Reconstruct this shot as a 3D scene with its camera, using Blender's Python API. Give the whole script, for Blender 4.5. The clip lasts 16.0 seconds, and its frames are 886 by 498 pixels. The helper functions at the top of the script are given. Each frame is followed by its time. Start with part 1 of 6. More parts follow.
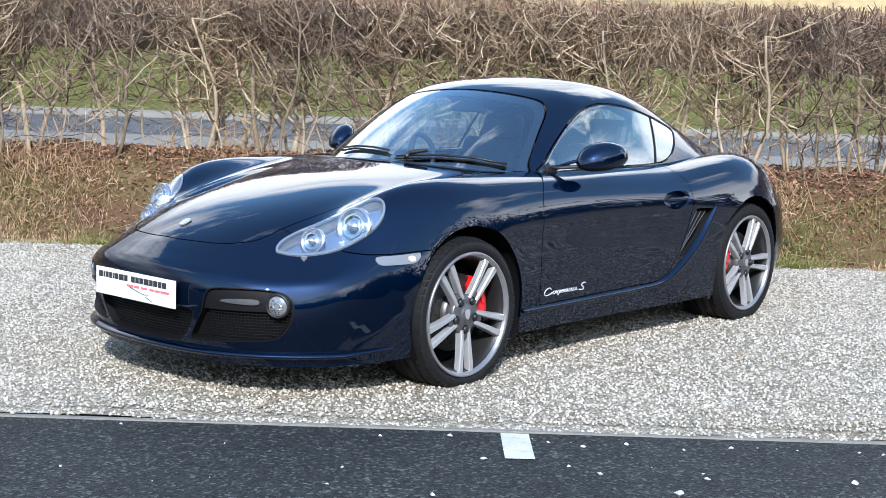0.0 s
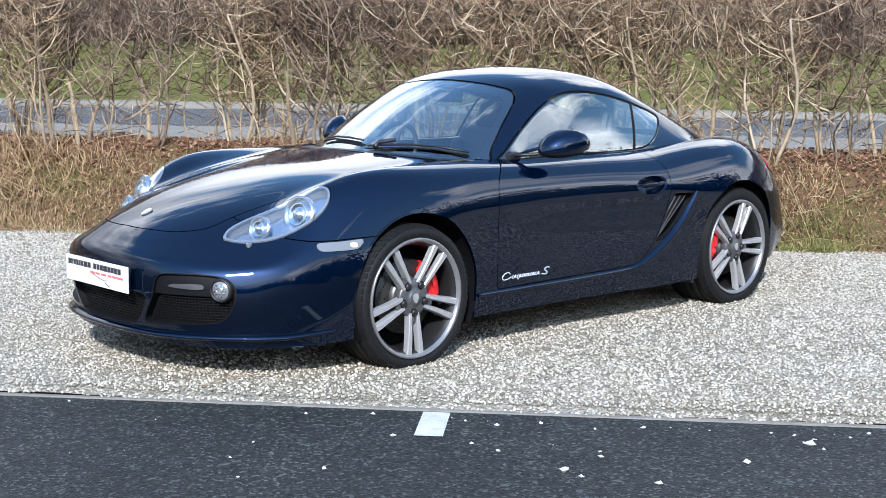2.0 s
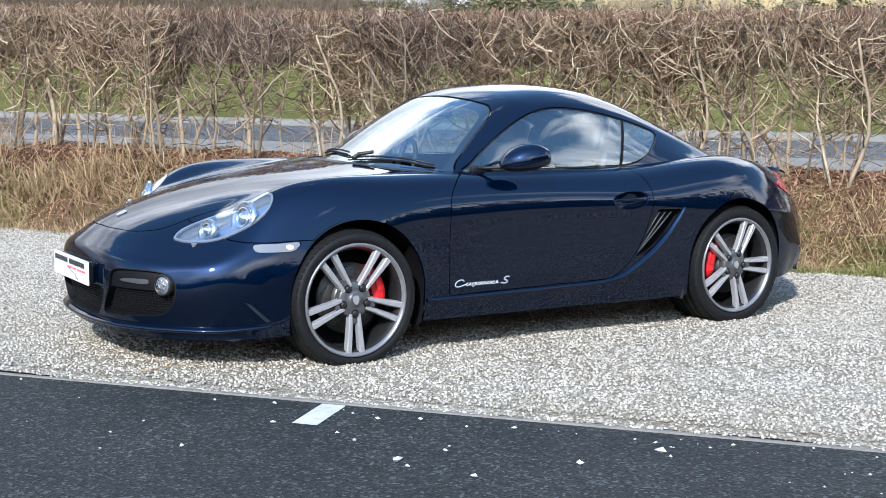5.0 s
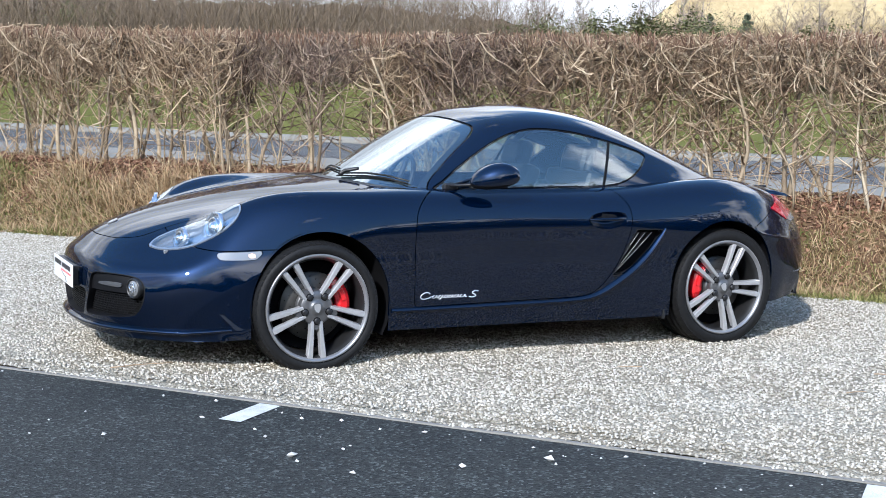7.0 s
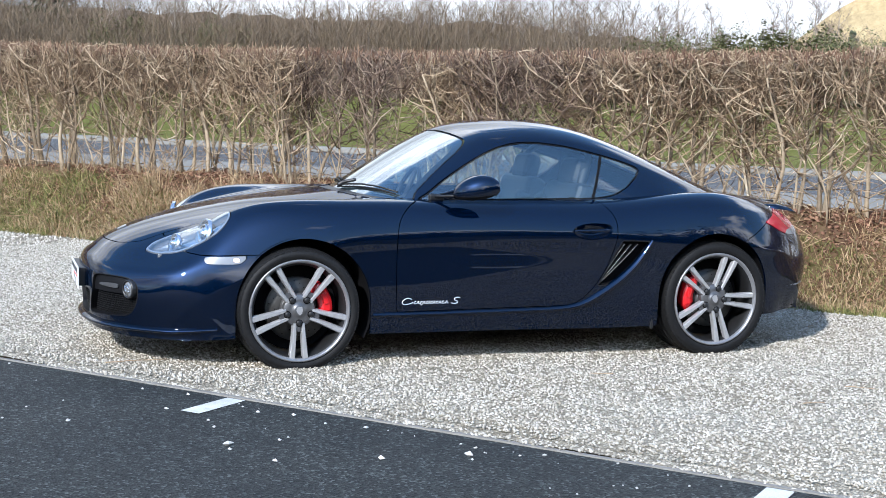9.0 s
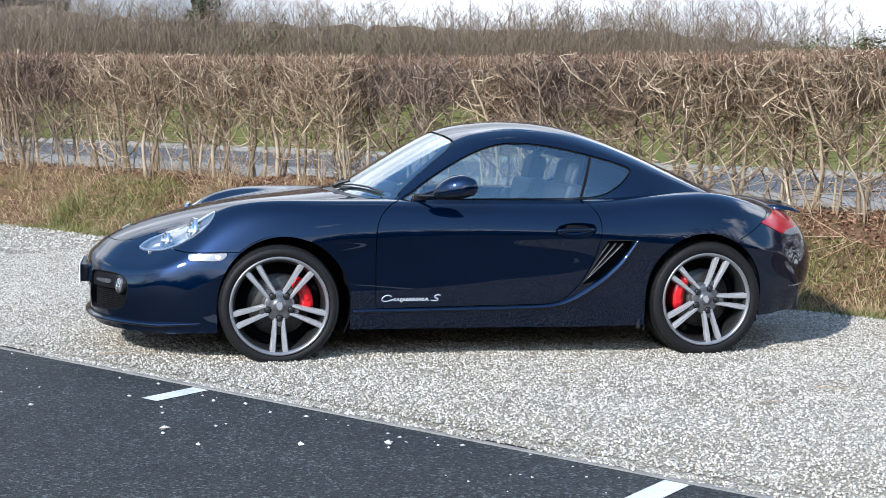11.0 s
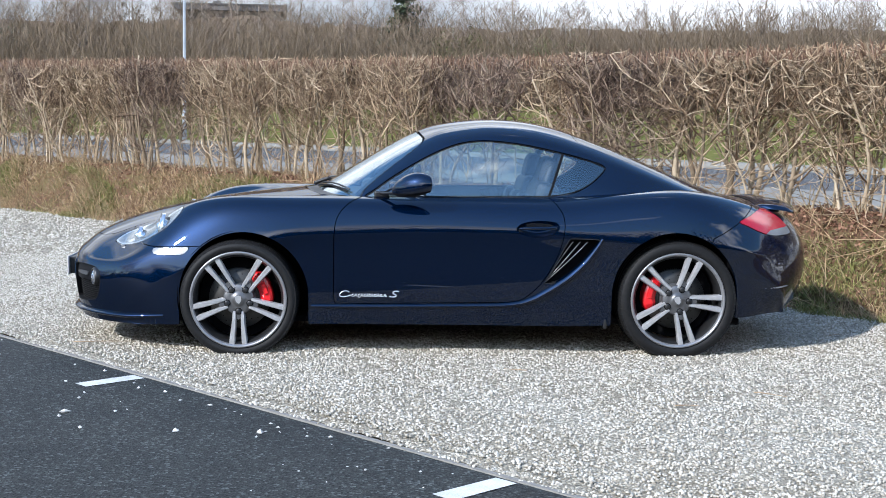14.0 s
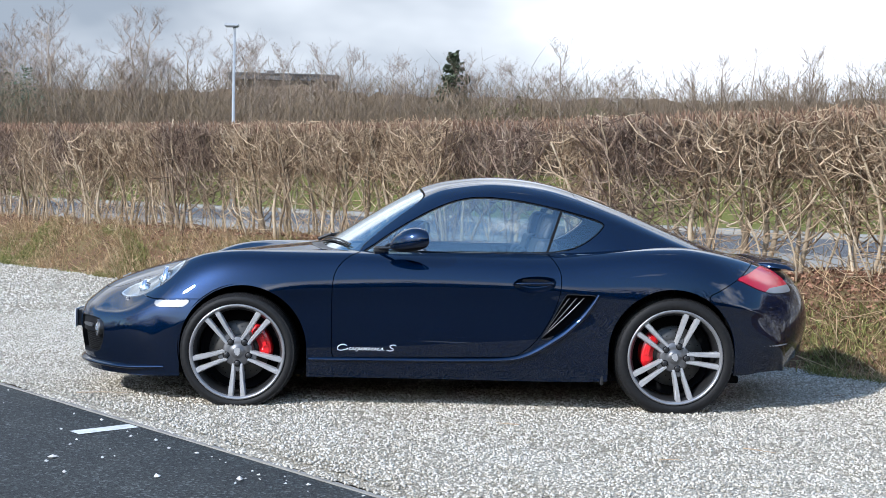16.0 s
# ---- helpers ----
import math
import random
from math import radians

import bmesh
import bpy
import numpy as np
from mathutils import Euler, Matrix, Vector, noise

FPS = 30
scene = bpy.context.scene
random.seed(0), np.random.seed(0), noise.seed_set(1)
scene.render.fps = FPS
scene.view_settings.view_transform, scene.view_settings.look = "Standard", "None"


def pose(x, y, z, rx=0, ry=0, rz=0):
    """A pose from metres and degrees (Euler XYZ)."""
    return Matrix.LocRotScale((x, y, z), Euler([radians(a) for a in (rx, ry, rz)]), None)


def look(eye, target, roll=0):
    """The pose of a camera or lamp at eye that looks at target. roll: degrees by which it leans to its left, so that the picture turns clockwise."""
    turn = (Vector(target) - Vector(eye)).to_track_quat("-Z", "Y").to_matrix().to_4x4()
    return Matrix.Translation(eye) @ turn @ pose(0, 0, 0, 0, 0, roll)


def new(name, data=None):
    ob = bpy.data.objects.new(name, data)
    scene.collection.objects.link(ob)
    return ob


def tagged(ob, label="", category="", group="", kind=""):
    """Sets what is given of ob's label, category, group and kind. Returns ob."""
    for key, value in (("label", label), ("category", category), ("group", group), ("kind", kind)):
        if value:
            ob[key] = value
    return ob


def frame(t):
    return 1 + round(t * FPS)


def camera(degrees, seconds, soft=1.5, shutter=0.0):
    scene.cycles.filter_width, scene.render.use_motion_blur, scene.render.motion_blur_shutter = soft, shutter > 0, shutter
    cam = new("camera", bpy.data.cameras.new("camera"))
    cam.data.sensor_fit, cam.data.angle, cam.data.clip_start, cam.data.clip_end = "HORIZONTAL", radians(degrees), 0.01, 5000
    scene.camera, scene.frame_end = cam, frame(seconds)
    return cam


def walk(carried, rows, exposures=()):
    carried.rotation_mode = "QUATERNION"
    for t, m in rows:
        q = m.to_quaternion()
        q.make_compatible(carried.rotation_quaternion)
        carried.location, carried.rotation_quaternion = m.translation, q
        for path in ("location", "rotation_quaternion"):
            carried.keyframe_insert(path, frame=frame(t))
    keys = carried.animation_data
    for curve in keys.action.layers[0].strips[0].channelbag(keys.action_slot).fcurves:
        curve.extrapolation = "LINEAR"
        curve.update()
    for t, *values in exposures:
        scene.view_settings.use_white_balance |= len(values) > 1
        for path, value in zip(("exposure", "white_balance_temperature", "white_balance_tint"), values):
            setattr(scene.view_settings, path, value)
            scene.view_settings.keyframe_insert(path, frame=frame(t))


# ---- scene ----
cam = camera(37.0, 16.0, soft=0.75)
PATH = [
    (0, (-5.418, -4.324, 1.294), (-3.913, -3.032, 1.036), 2.0),
    (0.5, (-5.278, -4.449, 1.304), (-3.799, -3.129, 1.04), 1.8),
    (1, (-5.19, -4.566, 1.315), (-3.741, -3.214, 1.049), 1.5),
    (1.5, (-5.094, -4.82, 1.324), (-3.686, -3.426, 1.053), 1.1),
    (2, (-5.016, -5.028, 1.334), (-3.651, -3.593, 1.052), 0.8),
    (2.5, (-4.869, -5.165, 1.304), (-3.552, -3.688, 1.018), 0.7),
    (3, (-4.681, -5.335, 1.317), (-3.412, -3.816, 1.03), 0.5),
    (3.5, (-4.542, -5.487, 1.317), (-3.322, -3.928, 1.035), 0.5),
    (4, (-4.42, -5.783, 1.351), (-3.25, -4.185, 1.078), 0.6),
    (4.5, (-4.298, -5.928, 1.336), (-3.171, -4.297, 1.072), 0.7),
    (5, (-4.126, -6.111, 1.321), (-3.051, -4.444, 1.068), 1.0),
    (7.5, (-3.231, -6.934, 1.333), (-2.423, -5.118, 1.113), 1.7),
    (8, (-3.062, -7.074, 1.335), (-2.306, -5.236, 1.119), 1.8),
    (8.5, (-2.879, -7.308, 1.36), (-2.179, -5.447, 1.147), 1.8),
    (9, (-2.734, -7.404, 1.344), (-2.077, -5.526, 1.138), 1.7),
    (11.5, (-1.585, -7.911, 1.324), (-1.221, -5.955, 1.124), 1.0),
    (12, (-1.32, -7.962, 1.349), (-1.018, -5.995, 1.146), 0.8),
    (12.5, (-1.12, -7.996, 1.339), (-0.876, -6.021, 1.136), 0.8),
    (13, (-0.851, -8.115, 1.342), (-0.661, -6.134, 1.138), 0.9),
    (13.5, (-0.681, -8.126, 1.327), (-0.539, -6.142, 1.123), 1.0),
    (14, (-0.451, -8.044, 1.314), (-0.353, -6.056, 1.117), 0.9),
    (14.5, (-0.279, -8.004, 1.325), (-0.217, -6.013, 1.143), 0.8),
    (15, (-0.122, -8.068, 1.323), (-0.088, -6.075, 1.163), 0.8),
    (15.5, (-0.07, -8.138, 1.306), (-0.049, -6.143, 1.179), 1.0),
    (16, (-0.148, -8.122, 1.245), (-0.131, -6.125, 1.151), 1.2),
]
walk(cam, [(t, look(eye, target, roll)) for t, eye, target, roll in PATH], exposures=[(0, 1.25, 6060, 10), (16, 1.25, 6060, 10)])

# ---- world, sun and exposure ----
SUN_ELEV, SUN_AZ = 34.0, 222.0        # degrees; azimuth of the sun as seen from the car, counted from +x to +y
world = bpy.data.worlds.new("sky")
scene.world = world
world.use_nodes = True
wt = world.node_tree
for n_ in list(wt.nodes):
    wt.nodes.remove(n_)
w_out = wt.nodes.new("ShaderNodeOutputWorld")
w_bg = wt.nodes.new("ShaderNodeBackground")
w_sky = wt.nodes.new("ShaderNodeTexSky")
w_sky.sky_type = "NISHITA"
w_sky.sun_disc = False
w_sky.sun_elevation = radians(SUN_ELEV)
w_sky.sun_rotation = radians(90.0 - SUN_AZ)
w_sky.air_density, w_sky.dust_density, w_sky.ozone_density = 1.4, 0.5, 2.6
# broken winter cloud over the blue, thicker towards the wood
w_co = wt.nodes.new("ShaderNodeTexCoord")
w_map = wt.nodes.new("ShaderNodeMapping")
w_map.inputs["Scale"].default_value = (1.0, 1.0, 2.2)
w_map.inputs["Location"].default_value = (0.35, 0.2, 0.0)
w_noise = wt.nodes.new("ShaderNodeTexNoise")
w_noise.inputs["Scale"].default_value = 1.6
w_noise.inputs["Detail"].default_value = 7.0
w_noise.inputs["Roughness"].default_value = 0.55
w_dir = wt.nodes.new("ShaderNodeVectorMath")
w_dir.operation = "DOT_PRODUCT"
w_dir.inputs[1].default_value = (0.12, 0.30, -0.42)
w_low = wt.nodes.new("ShaderNodeVectorMath")     # low banks of cloud all round
w_low.operation = "DOT_PRODUCT"
w_low.inputs[1].default_value = (0.0, 0.0, -0.46)
w_lift = wt.nodes.new("ShaderNodeMath")
w_lift.operation = "ADD"
w_lift.inputs[1].default_value = 0.115
w_most = wt.nodes.new("ShaderNodeMath")
w_most.operation = "MAXIMUM"
w_add = wt.nodes.new("ShaderNodeMath")
w_add.operation = "ADD"
w_ramp = wt.nodes.new("ShaderNodeValToRGB")
w_ramp.color_ramp.elements[0].position = 0.42
w_ramp.color_ramp.elements[0].color = (0.02, 0.02, 0.02, 1)
w_ramp.color_ramp.elements[1].position = 0.52
w_noise2 = wt.nodes.new("ShaderNodeTexNoise")
w_noise2.inputs["Scale"].default_value = 2.2
w_noise2.inputs["Detail"].default_value = 5.0
w_dir2 = wt.nodes.new("ShaderNodeVectorMath")
w_dir2.operation = "DOT_PRODUCT"
w_dir2.inputs[1].default_value = (0.20, -0.10, 0.46)
w_add2 = wt.nodes.new("ShaderNodeMath")
w_add2.operation = "ADD"
w_ramp2 = wt.nodes.new("ShaderNodeValToRGB")
w_tone = w_ramp2.color_ramp.elements          # grey undersides low down, white edges, bright thin cloud overhead
w_tone.new(0.47)
w_tone.new(0.62)
for e_, (p_, c_) in zip(w_tone, ((0.33, (1.20, 1.36, 1.55)), (0.47, (2.7, 2.8, 2.9)), (0.62, (5.2, 5.4, 5.6)), (0.90, (13.5, 13.7, 14.0)))):
    e_.position, e_.color = p_, (*c_, 1)
w_mix = wt.nodes.new("ShaderNodeMix")
w_mix.data_type = "RGBA"
w_bg.inputs["Strength"].default_value = 0.15
link = wt.links.new
link(w_co.outputs["Generated"], w_map.inputs["Vector"])
link(w_map.outputs["Vector"], w_noise.inputs["Vector"])
link(w_map.outputs["Vector"], w_noise2.inputs["Vector"])
link(w_co.outputs["Generated"], w_dir.inputs[0])
link(w_co.outputs["Generated"], w_dir2.inputs[0])
link(w_noise.outputs["Fac"], w_add.inputs[0])
link(w_co.outputs["Generated"], w_low.inputs[0])
link(w_low.outputs["Value"], w_lift.inputs[0])
link(w_lift.outputs["Value"], w_most.inputs[0])
link(w_dir.outputs["Value"], w_most.inputs[1])
link(w_most.outputs["Value"], w_add.inputs[1])
link(w_add.outputs["Value"], w_ramp.inputs["Fac"])
link(w_noise2.outputs["Fac"], w_add2.inputs[0])
link(w_dir2.outputs["Value"], w_add2.inputs[1])
link(w_add2.outputs["Value"], w_ramp2.inputs["Fac"])
link(w_ramp.outputs["Color"], w_mix.inputs["Factor"])
w_hue = wt.nodes.new("ShaderNodeHueSaturation")     # clear, deep winter blue
w_hue.inputs["Saturation"].default_value = 1.2
link(w_sky.outputs["Color"], w_hue.inputs["Color"])
link(w_hue.outputs["Color"], w_mix.inputs["A"])
link(w_ramp2.outputs["Color"], w_mix.inputs["B"])
link(w_mix.outputs["Result"], w_bg.inputs["Color"])
link(w_bg.outputs["Background"], w_out.inputs["Surface"])

sun = new("sun", bpy.data.lights.new("sun", "SUN"))
sun.data.energy = 2.9
sun.data.angle = radians(2.0)
sun.data.color = (1.0, 0.97, 0.92)
_a, _e = radians(SUN_AZ), radians(SUN_ELEV)
sun.matrix_world = look((20 * math.cos(_a) * math.cos(_e), 20 * math.sin(_a) * math.cos(_e), 20 * math.sin(_e)), (0, 0, 0))

# ---- materials ----
def material(name):
    m = bpy.data.materials.new(name)
    m.use_nodes = True
    nt = m.node_tree
    return m, nt, nt.nodes["Principled BSDF"]


def node(nt, kind, **inputs):
    n = nt.nodes.new(kind)
    for k, v in inputs.items():
        n.inputs[k.replace("_", " ")].default_value = v
    return n


def ramp(nt, source, stops):
    r = nt.nodes.new("ShaderNodeValToRGB")
    e = r.color_ramp.elements
    while len(e) < len(stops):
        e.new(0.5)
    for el, (pos, col) in zip(e, stops):
        el.position, el.color = pos, (*col, 1)
    nt.links.new(source, r.inputs["Fac"])
    return r.outputs["Color"]


def bump(nt, bsdf, source, strength, distance):
    b = node(nt, "ShaderNodeBump", Strength=strength, Distance=distance)
    nt.links.new(source, b.inputs["Height"])
    nt.links.new(b.outputs["Normal"], bsdf.inputs["Normal"])
    return b


def plain(name, colour, rough=0.5, metal=0.0, coat=0.0, spec=0.5, grain=0.0, scale=40.0):
    """A simple surface with a slight variation of tone and gloss."""
    m, nt, b = material(name)
    b.inputs["Base Color"].default_value = (*colour, 1)
    b.inputs["Roughness"].default_value = rough
    b.inputs["Metallic"].default_value = metal
    b.inputs["Coat Weight"].default_value = coat
    b.inputs["Coat Roughness"].default_value = 0.03
    b.inputs["Specular IOR Level"].default_value = spec
    if grain:
        co = nt.nodes.new("ShaderNodeTexCoord")
        n = node(nt, "ShaderNodeTexNoise", Scale=scale, Detail=4.0)
        nt.links.new(co.outputs["Object"], n.inputs["Vector"])
        lo, hi = [c * (1 - grain) for c in colour], [min(1, c * (1 + grain)) for c in colour]
        nt.links.new(ramp(nt, n.outputs["Fac"], [(0.3, lo), (0.7, hi)]), b.inputs["Base Color"])
        bump(nt, b, n.outputs["Fac"], 0.15, 0.004)
    return m


def paint_material():
    """Dark blue under clear lacquer: a deep pigment, a faint coloured flake and a sharp coat."""
    m, nt, b = material("blue_metallic_paint")
    co = nt.nodes.new("ShaderNodeTexCoord")
    fl = node(nt, "ShaderNodeTexNoise", Scale=900.0, Detail=2.0)
    nt.links.new(co.outputs["Object"], fl.inputs["Vector"])
    nt.links.new(ramp(nt, fl.outputs["Fac"], [(0.35, (0.00008, 0.0011, 0.0042)), (0.7, (0.00013, 0.0018, 0.0070))]), b.inputs["Base Color"])
    b.inputs["Metallic"].default_value = 0.0
    b.inputs["Roughness"].default_value = 0.5
    b.inputs["Specular IOR Level"].default_value = 0.0
    b.inputs["Coat Weight"].default_value = 1.0
    b.inputs["Coat Roughness"].default_value = 0.012
    b.inputs["Coat IOR"].default_value = 1.49
    flake = node(nt, "ShaderNodeBsdfGlossy", Roughness=0.38, Color=(0.0002, 0.0042, 0.0165, 1))
    both = nt.nodes.new("ShaderNodeAddShader")
    nt.links.new(b.outputs["BSDF"], both.inputs[0])
    nt.links.new(flake.outputs["BSDF"], both.inputs[1])
    nt.links.new(both.outputs["Shader"], nt.nodes["Material Output"].inputs["Surface"])
    return m


def glass_material(name, tint, rough=0.0, face=0.08):
    """A thin pane: clear with a tint, mirroring more towards grazing angles, alike from both sides."""
    m, nt, b = material(name)
    nt.nodes.remove(b)
    out = nt.nodes["Material Output"]
    tr = node(nt, "ShaderNodeBsdfTransparent", Color=(*tint, 1))
    gl = node(nt, "ShaderNodeBsdfGlossy", Roughness=rough, Color=(0.92, 0.97, 1.0, 1))
    lw = node(nt, "ShaderNodeLayerWeight", Blend=0.5)
    pw = nt.nodes.new("ShaderNodeMath")
    pw.operation = "POWER"
    pw.inputs[1].default_value = 3.0
    ml = nt.nodes.new("ShaderNodeMath")
    ml.operation = "MULTIPLY_ADD"
    ml.inputs[1].default_value = 1.0 - face
    ml.inputs[2].default_value = face
    mx = nt.nodes.new("ShaderNodeMixShader")
    nt.links.new(lw.outputs["Facing"], pw.inputs[0])
    nt.links.new(pw.outputs["Value"], ml.inputs[0])
    nt.links.new(ml.outputs["Value"], mx.inputs["Fac"])
    nt.links.new(tr.outputs["BSDF"], mx.inputs[1])
    nt.links.new(gl.outputs["BSDF"], mx.inputs[2])
    nt.links.new(mx.outputs["Shader"], out.inputs["Surface"])
    return m


def gravel_material():
    m, nt, b = material("pale_gravel")
    co = nt.nodes.new("ShaderNodeTexCoord")
    v = node(nt, "ShaderNodeTexVoronoi", Scale=62.0, Randomness=1.0)
    nt.links.new(co.outputs["Object"], v.inputs["Vector"])
    edge = node(nt, "ShaderNodeTexVoronoi", Scale=62.0, Randomness=1.0)
    edge.feature = "DISTANCE_TO_EDGE"
    nt.links.new(co.outputs["Object"], edge.inputs["Vector"])
    big = node(nt, "ShaderNodeTexNoise", Scale=0.9, Detail=5.0, Roughness=0.6)
    nt.links.new(co.outputs["Object"], big.inputs["Vector"])
    sep = nt.nodes.new("ShaderNodeSeparateColor")
    nt.links.new(v.outputs["Color"], sep.inputs["Color"])
    stones = ramp(nt, sep.outputs["Red"], [(0.0, (0.200, 0.177, 0.139)), (0.25, (0.285, 0.261, 0.211)), (0.55, (0.360, 0.334, 0.275)), (0.8, (0.430, 0.403, 0.338)), (1.0, (0.539, 0.512, 0.442))])
    joints = ramp(nt, edge.outputs["Distance"], [(0.0, (0.25, 0.23, 0.20)), (0.16, (1, 1, 1))])
    mul = nt.nodes.new("ShaderNodeMix")
    mul.data_type, mul.blend_type = "RGBA", "MULTIPLY"
    mul.inputs["Factor"].default_value = 0.8
    nt.links.new(stones, mul.inputs["A"])
    nt.links.new(joints, mul.inputs["B"])
    dirt = nt.nodes.new("ShaderNodeMix")
    dirt.data_type, dirt.blend_type = "RGBA", "MULTIPLY"
    dirt.inputs["Factor"].default_value = 1.0
    nt.links.new(mul.outputs["Result"], dirt.inputs["A"])
    nt.links.new(ramp(nt, big.outputs["Fac"], [(0.3, (0.80, 0.73, 0.63)), (0.62, (1, 0.98, 0.95))]), dirt.inputs["B"])
    nt.links.new(dirt.outputs["Result"], b.inputs["Base Color"])
    b.inputs["Roughness"].default_value = 0.85
    hmix = node(nt, "ShaderNodeMath")
    hmix.operation = "ADD"
    nt.links.new(edge.outputs["Distance"], hmix.inputs[0])
    nt.links.new(sep.outputs["Green"], hmix.inputs[1])
    bump(nt, b, hmix.outputs["Value"], 0.9, 0.012)
    return m


def asphalt_material(name, tone):
    m, nt, b = material(name)
    co = nt.nodes.new("ShaderNodeTexCoord")
    v = node(nt, "ShaderNodeTexVoronoi", Scale=95.0, Randomness=1.0)
    nt.links.new(co.outputs["Object"], v.inputs["Vector"])
    n = node(nt, "ShaderNodeTexNoise", Scale=1.6, Detail=6.0, Roughness=0.62)
    nt.links.new(co.outputs["Object"], n.inputs["Vector"])
    sep = nt.nodes.new("ShaderNodeSeparateColor")
    nt.links.new(v.outputs["Color"], sep.inputs["Color"])
    chips = ramp(nt, sep.outputs["Red"], [(0.0, [0.45 * c for c in tone]), (0.5, tone), (0.85, [2.1 * c for c in tone]), (1.0, [6.5 * c for c in tone])])
    mul = nt.nodes.new("ShaderNodeMix")
    mul.data_type, mul.blend_type = "RGBA", "MULTIPLY"
    mul.inputs["Factor"].default_value = 1.0
    nt.links.new(chips, mul.inputs["A"])
    nt.links.new(ramp(nt, n.outputs["Fac"], [(0.3, (0.72, 0.74, 0.77)), (0.7, (1.2, 1.18, 1.15))]), mul.inputs["B"])
    nt.links.new(mul.outputs["Result"], b.inputs["Base Color"])
    b.inputs["Roughness"].default_value = 0.78
    b.inputs["Specular IOR Level"].default_value = 0.3
    bump(nt, b, v.outputs["Distance"], 0.8, 0.006)
    return m


def mottled(name, stops, scale, rough=0.9, bump_scale=60.0, bump_depth=0.02):
    """A rough natural surface: tones mixed by noise at two scales, with fine relief."""
    m, nt, b = material(name)
    co = nt.nodes.new("ShaderNodeTexCoord")
    n = node(nt, "ShaderNodeTexNoise", Scale=scale, Detail=8.0, Roughness=0.65)
    f = node(nt, "ShaderNodeTexNoise", Scale=bump_scale, Detail=5.0, Roughness=0.7)
    nt.links.new(co.outputs["Object"], n.inputs["Vector"])
    nt.links.new(co.outputs["Object"], f.inputs["Vector"])
    add = node(nt, "ShaderNodeMix")
    add.data_type = "FLOAT"
    add.inputs["Factor"].default_value = 0.45
    nt.links.new(n.outputs["Fac"], add.inputs["A"])
    nt.links.new(f.outputs["Fac"], add.inputs["B"])
    nt.links.new(ramp(nt, add.outputs["Result"], stops), b.inputs["Base Color"])
    b.inputs["Roughness"].default_value = rough
    b.inputs["Specular IOR Level"].default_value = 0.2
    bump(nt, b, f.outputs["Fac"], 0.8, bump_depth)
    return m


def island_material(name, stops, rough=0.8, random_object=False):
    """Tone varied from piece to piece, with a little grain along it."""
    m, nt, b = material(name)
    if random_object:
        src = nt.nodes.new("ShaderNodeObjectInfo").outputs["Random"]
    else:
        src = nt.nodes.new("ShaderNodeNewGeometry").outputs["Random Per Island"]
    co = nt.nodes.new("ShaderNodeTexCoord")
    n = node(nt, "ShaderNodeTexNoise", Scale=35.0, Detail=4.0)
    nt.links.new(co.outputs["Object"], n.inputs["Vector"])
    mx = node(nt, "ShaderNodeMix")
    mx.data_type = "FLOAT"
    mx.inputs["Factor"].default_value = 0.3
    nt.links.new(src, mx.inputs["A"])
    nt.links.new(n.outputs["Fac"], mx.inputs["B"])
    nt.links.new(ramp(nt, mx.outputs["Result"], stops), b.inputs["Base Color"])
    b.inputs["Roughness"].default_value = rough
    b.inputs["Specular IOR Level"].default_value = 0.25
    return m


PAINT = paint_material()
BLACK = plain("black_plastic", (0.009, 0.009, 0.010), 0.45, grain=0.3)
GAP = plain("dark_gap", (0.004, 0.004, 0.005), 0.9, spec=0.1)
RUBBER = plain("tyre_rubber", (0.0065, 0.0065, 0.007), 0.65, spec=0.25, grain=0.35, scale=60.0)
ALLOY = plain("grey_machined_alloy", (0.44, 0.44, 0.45), 0.32, 0.55, grain=0.06)
ALLOY_RIM = plain("grey_rim_lacquer", (0.24, 0.24, 0.25), 0.32, 0.6, grain=0.06)
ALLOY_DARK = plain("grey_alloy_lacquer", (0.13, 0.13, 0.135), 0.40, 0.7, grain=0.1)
# barrel toned far darker than the rim and spokes
BARREL = plain("dark_wheel_barrel", (0.028, 0.028, 0.029), 0.42, 0.6, grain=0.1)
SEAL = plain("black_rubber_seal", (0.004, 0.004, 0.005), 0.6, spec=0.15)
STEEL = plain("brake_disc_steel", (0.06, 0.058, 0.055), 0.45, 0.8, grain=0.15)
CHROME = plain("chrome", (0.75, 0.76, 0.78), 0.10, 1.0)
SILVER = plain("silver_lettering", (0.72, 0.73, 0.75), 0.28, 0.6)
RED = plain("red_calliper_lacquer", (0.55, 0.008, 0.012), 0.30, 0.0, 0.6)
WHITE = plain("white_plate", (0.62, 0.62, 0.615), 0.35, grain=0.03)
INK = plain("black_print", (0.02, 0.02, 0.025), 0.5)
PINK = plain("red_print", (0.65, 0.13, 0.13), 0.5)
LEATHER = plain("dark_leather", (0.011, 0.012, 0.014), 0.55, grain=0.3)
TRIM = plain("grey_interior_trim", (0.022, 0.024, 0.028), 0.6, grain=0.2)
GLASS = glass_material("tinted_glass", (0.76, 0.86, 0.86), face=0.15)
SCREEN = glass_material("windscreen_glass", (0.70, 0.83, 0.86), face=0.18)
LENS = glass_material("clear_lamp_lens", (0.93, 0.95, 0.97), face=0.12)
LAMP_RED = plain("red_lamp_lens", (0.36, 0.003, 0.016), 0.18, 0.0, 0.4, 0.25)
LAMP_CLEAR = plain("clear_lamp_body", (0.20, 0.205, 0.215), 0.22, 0.3, 0.2)
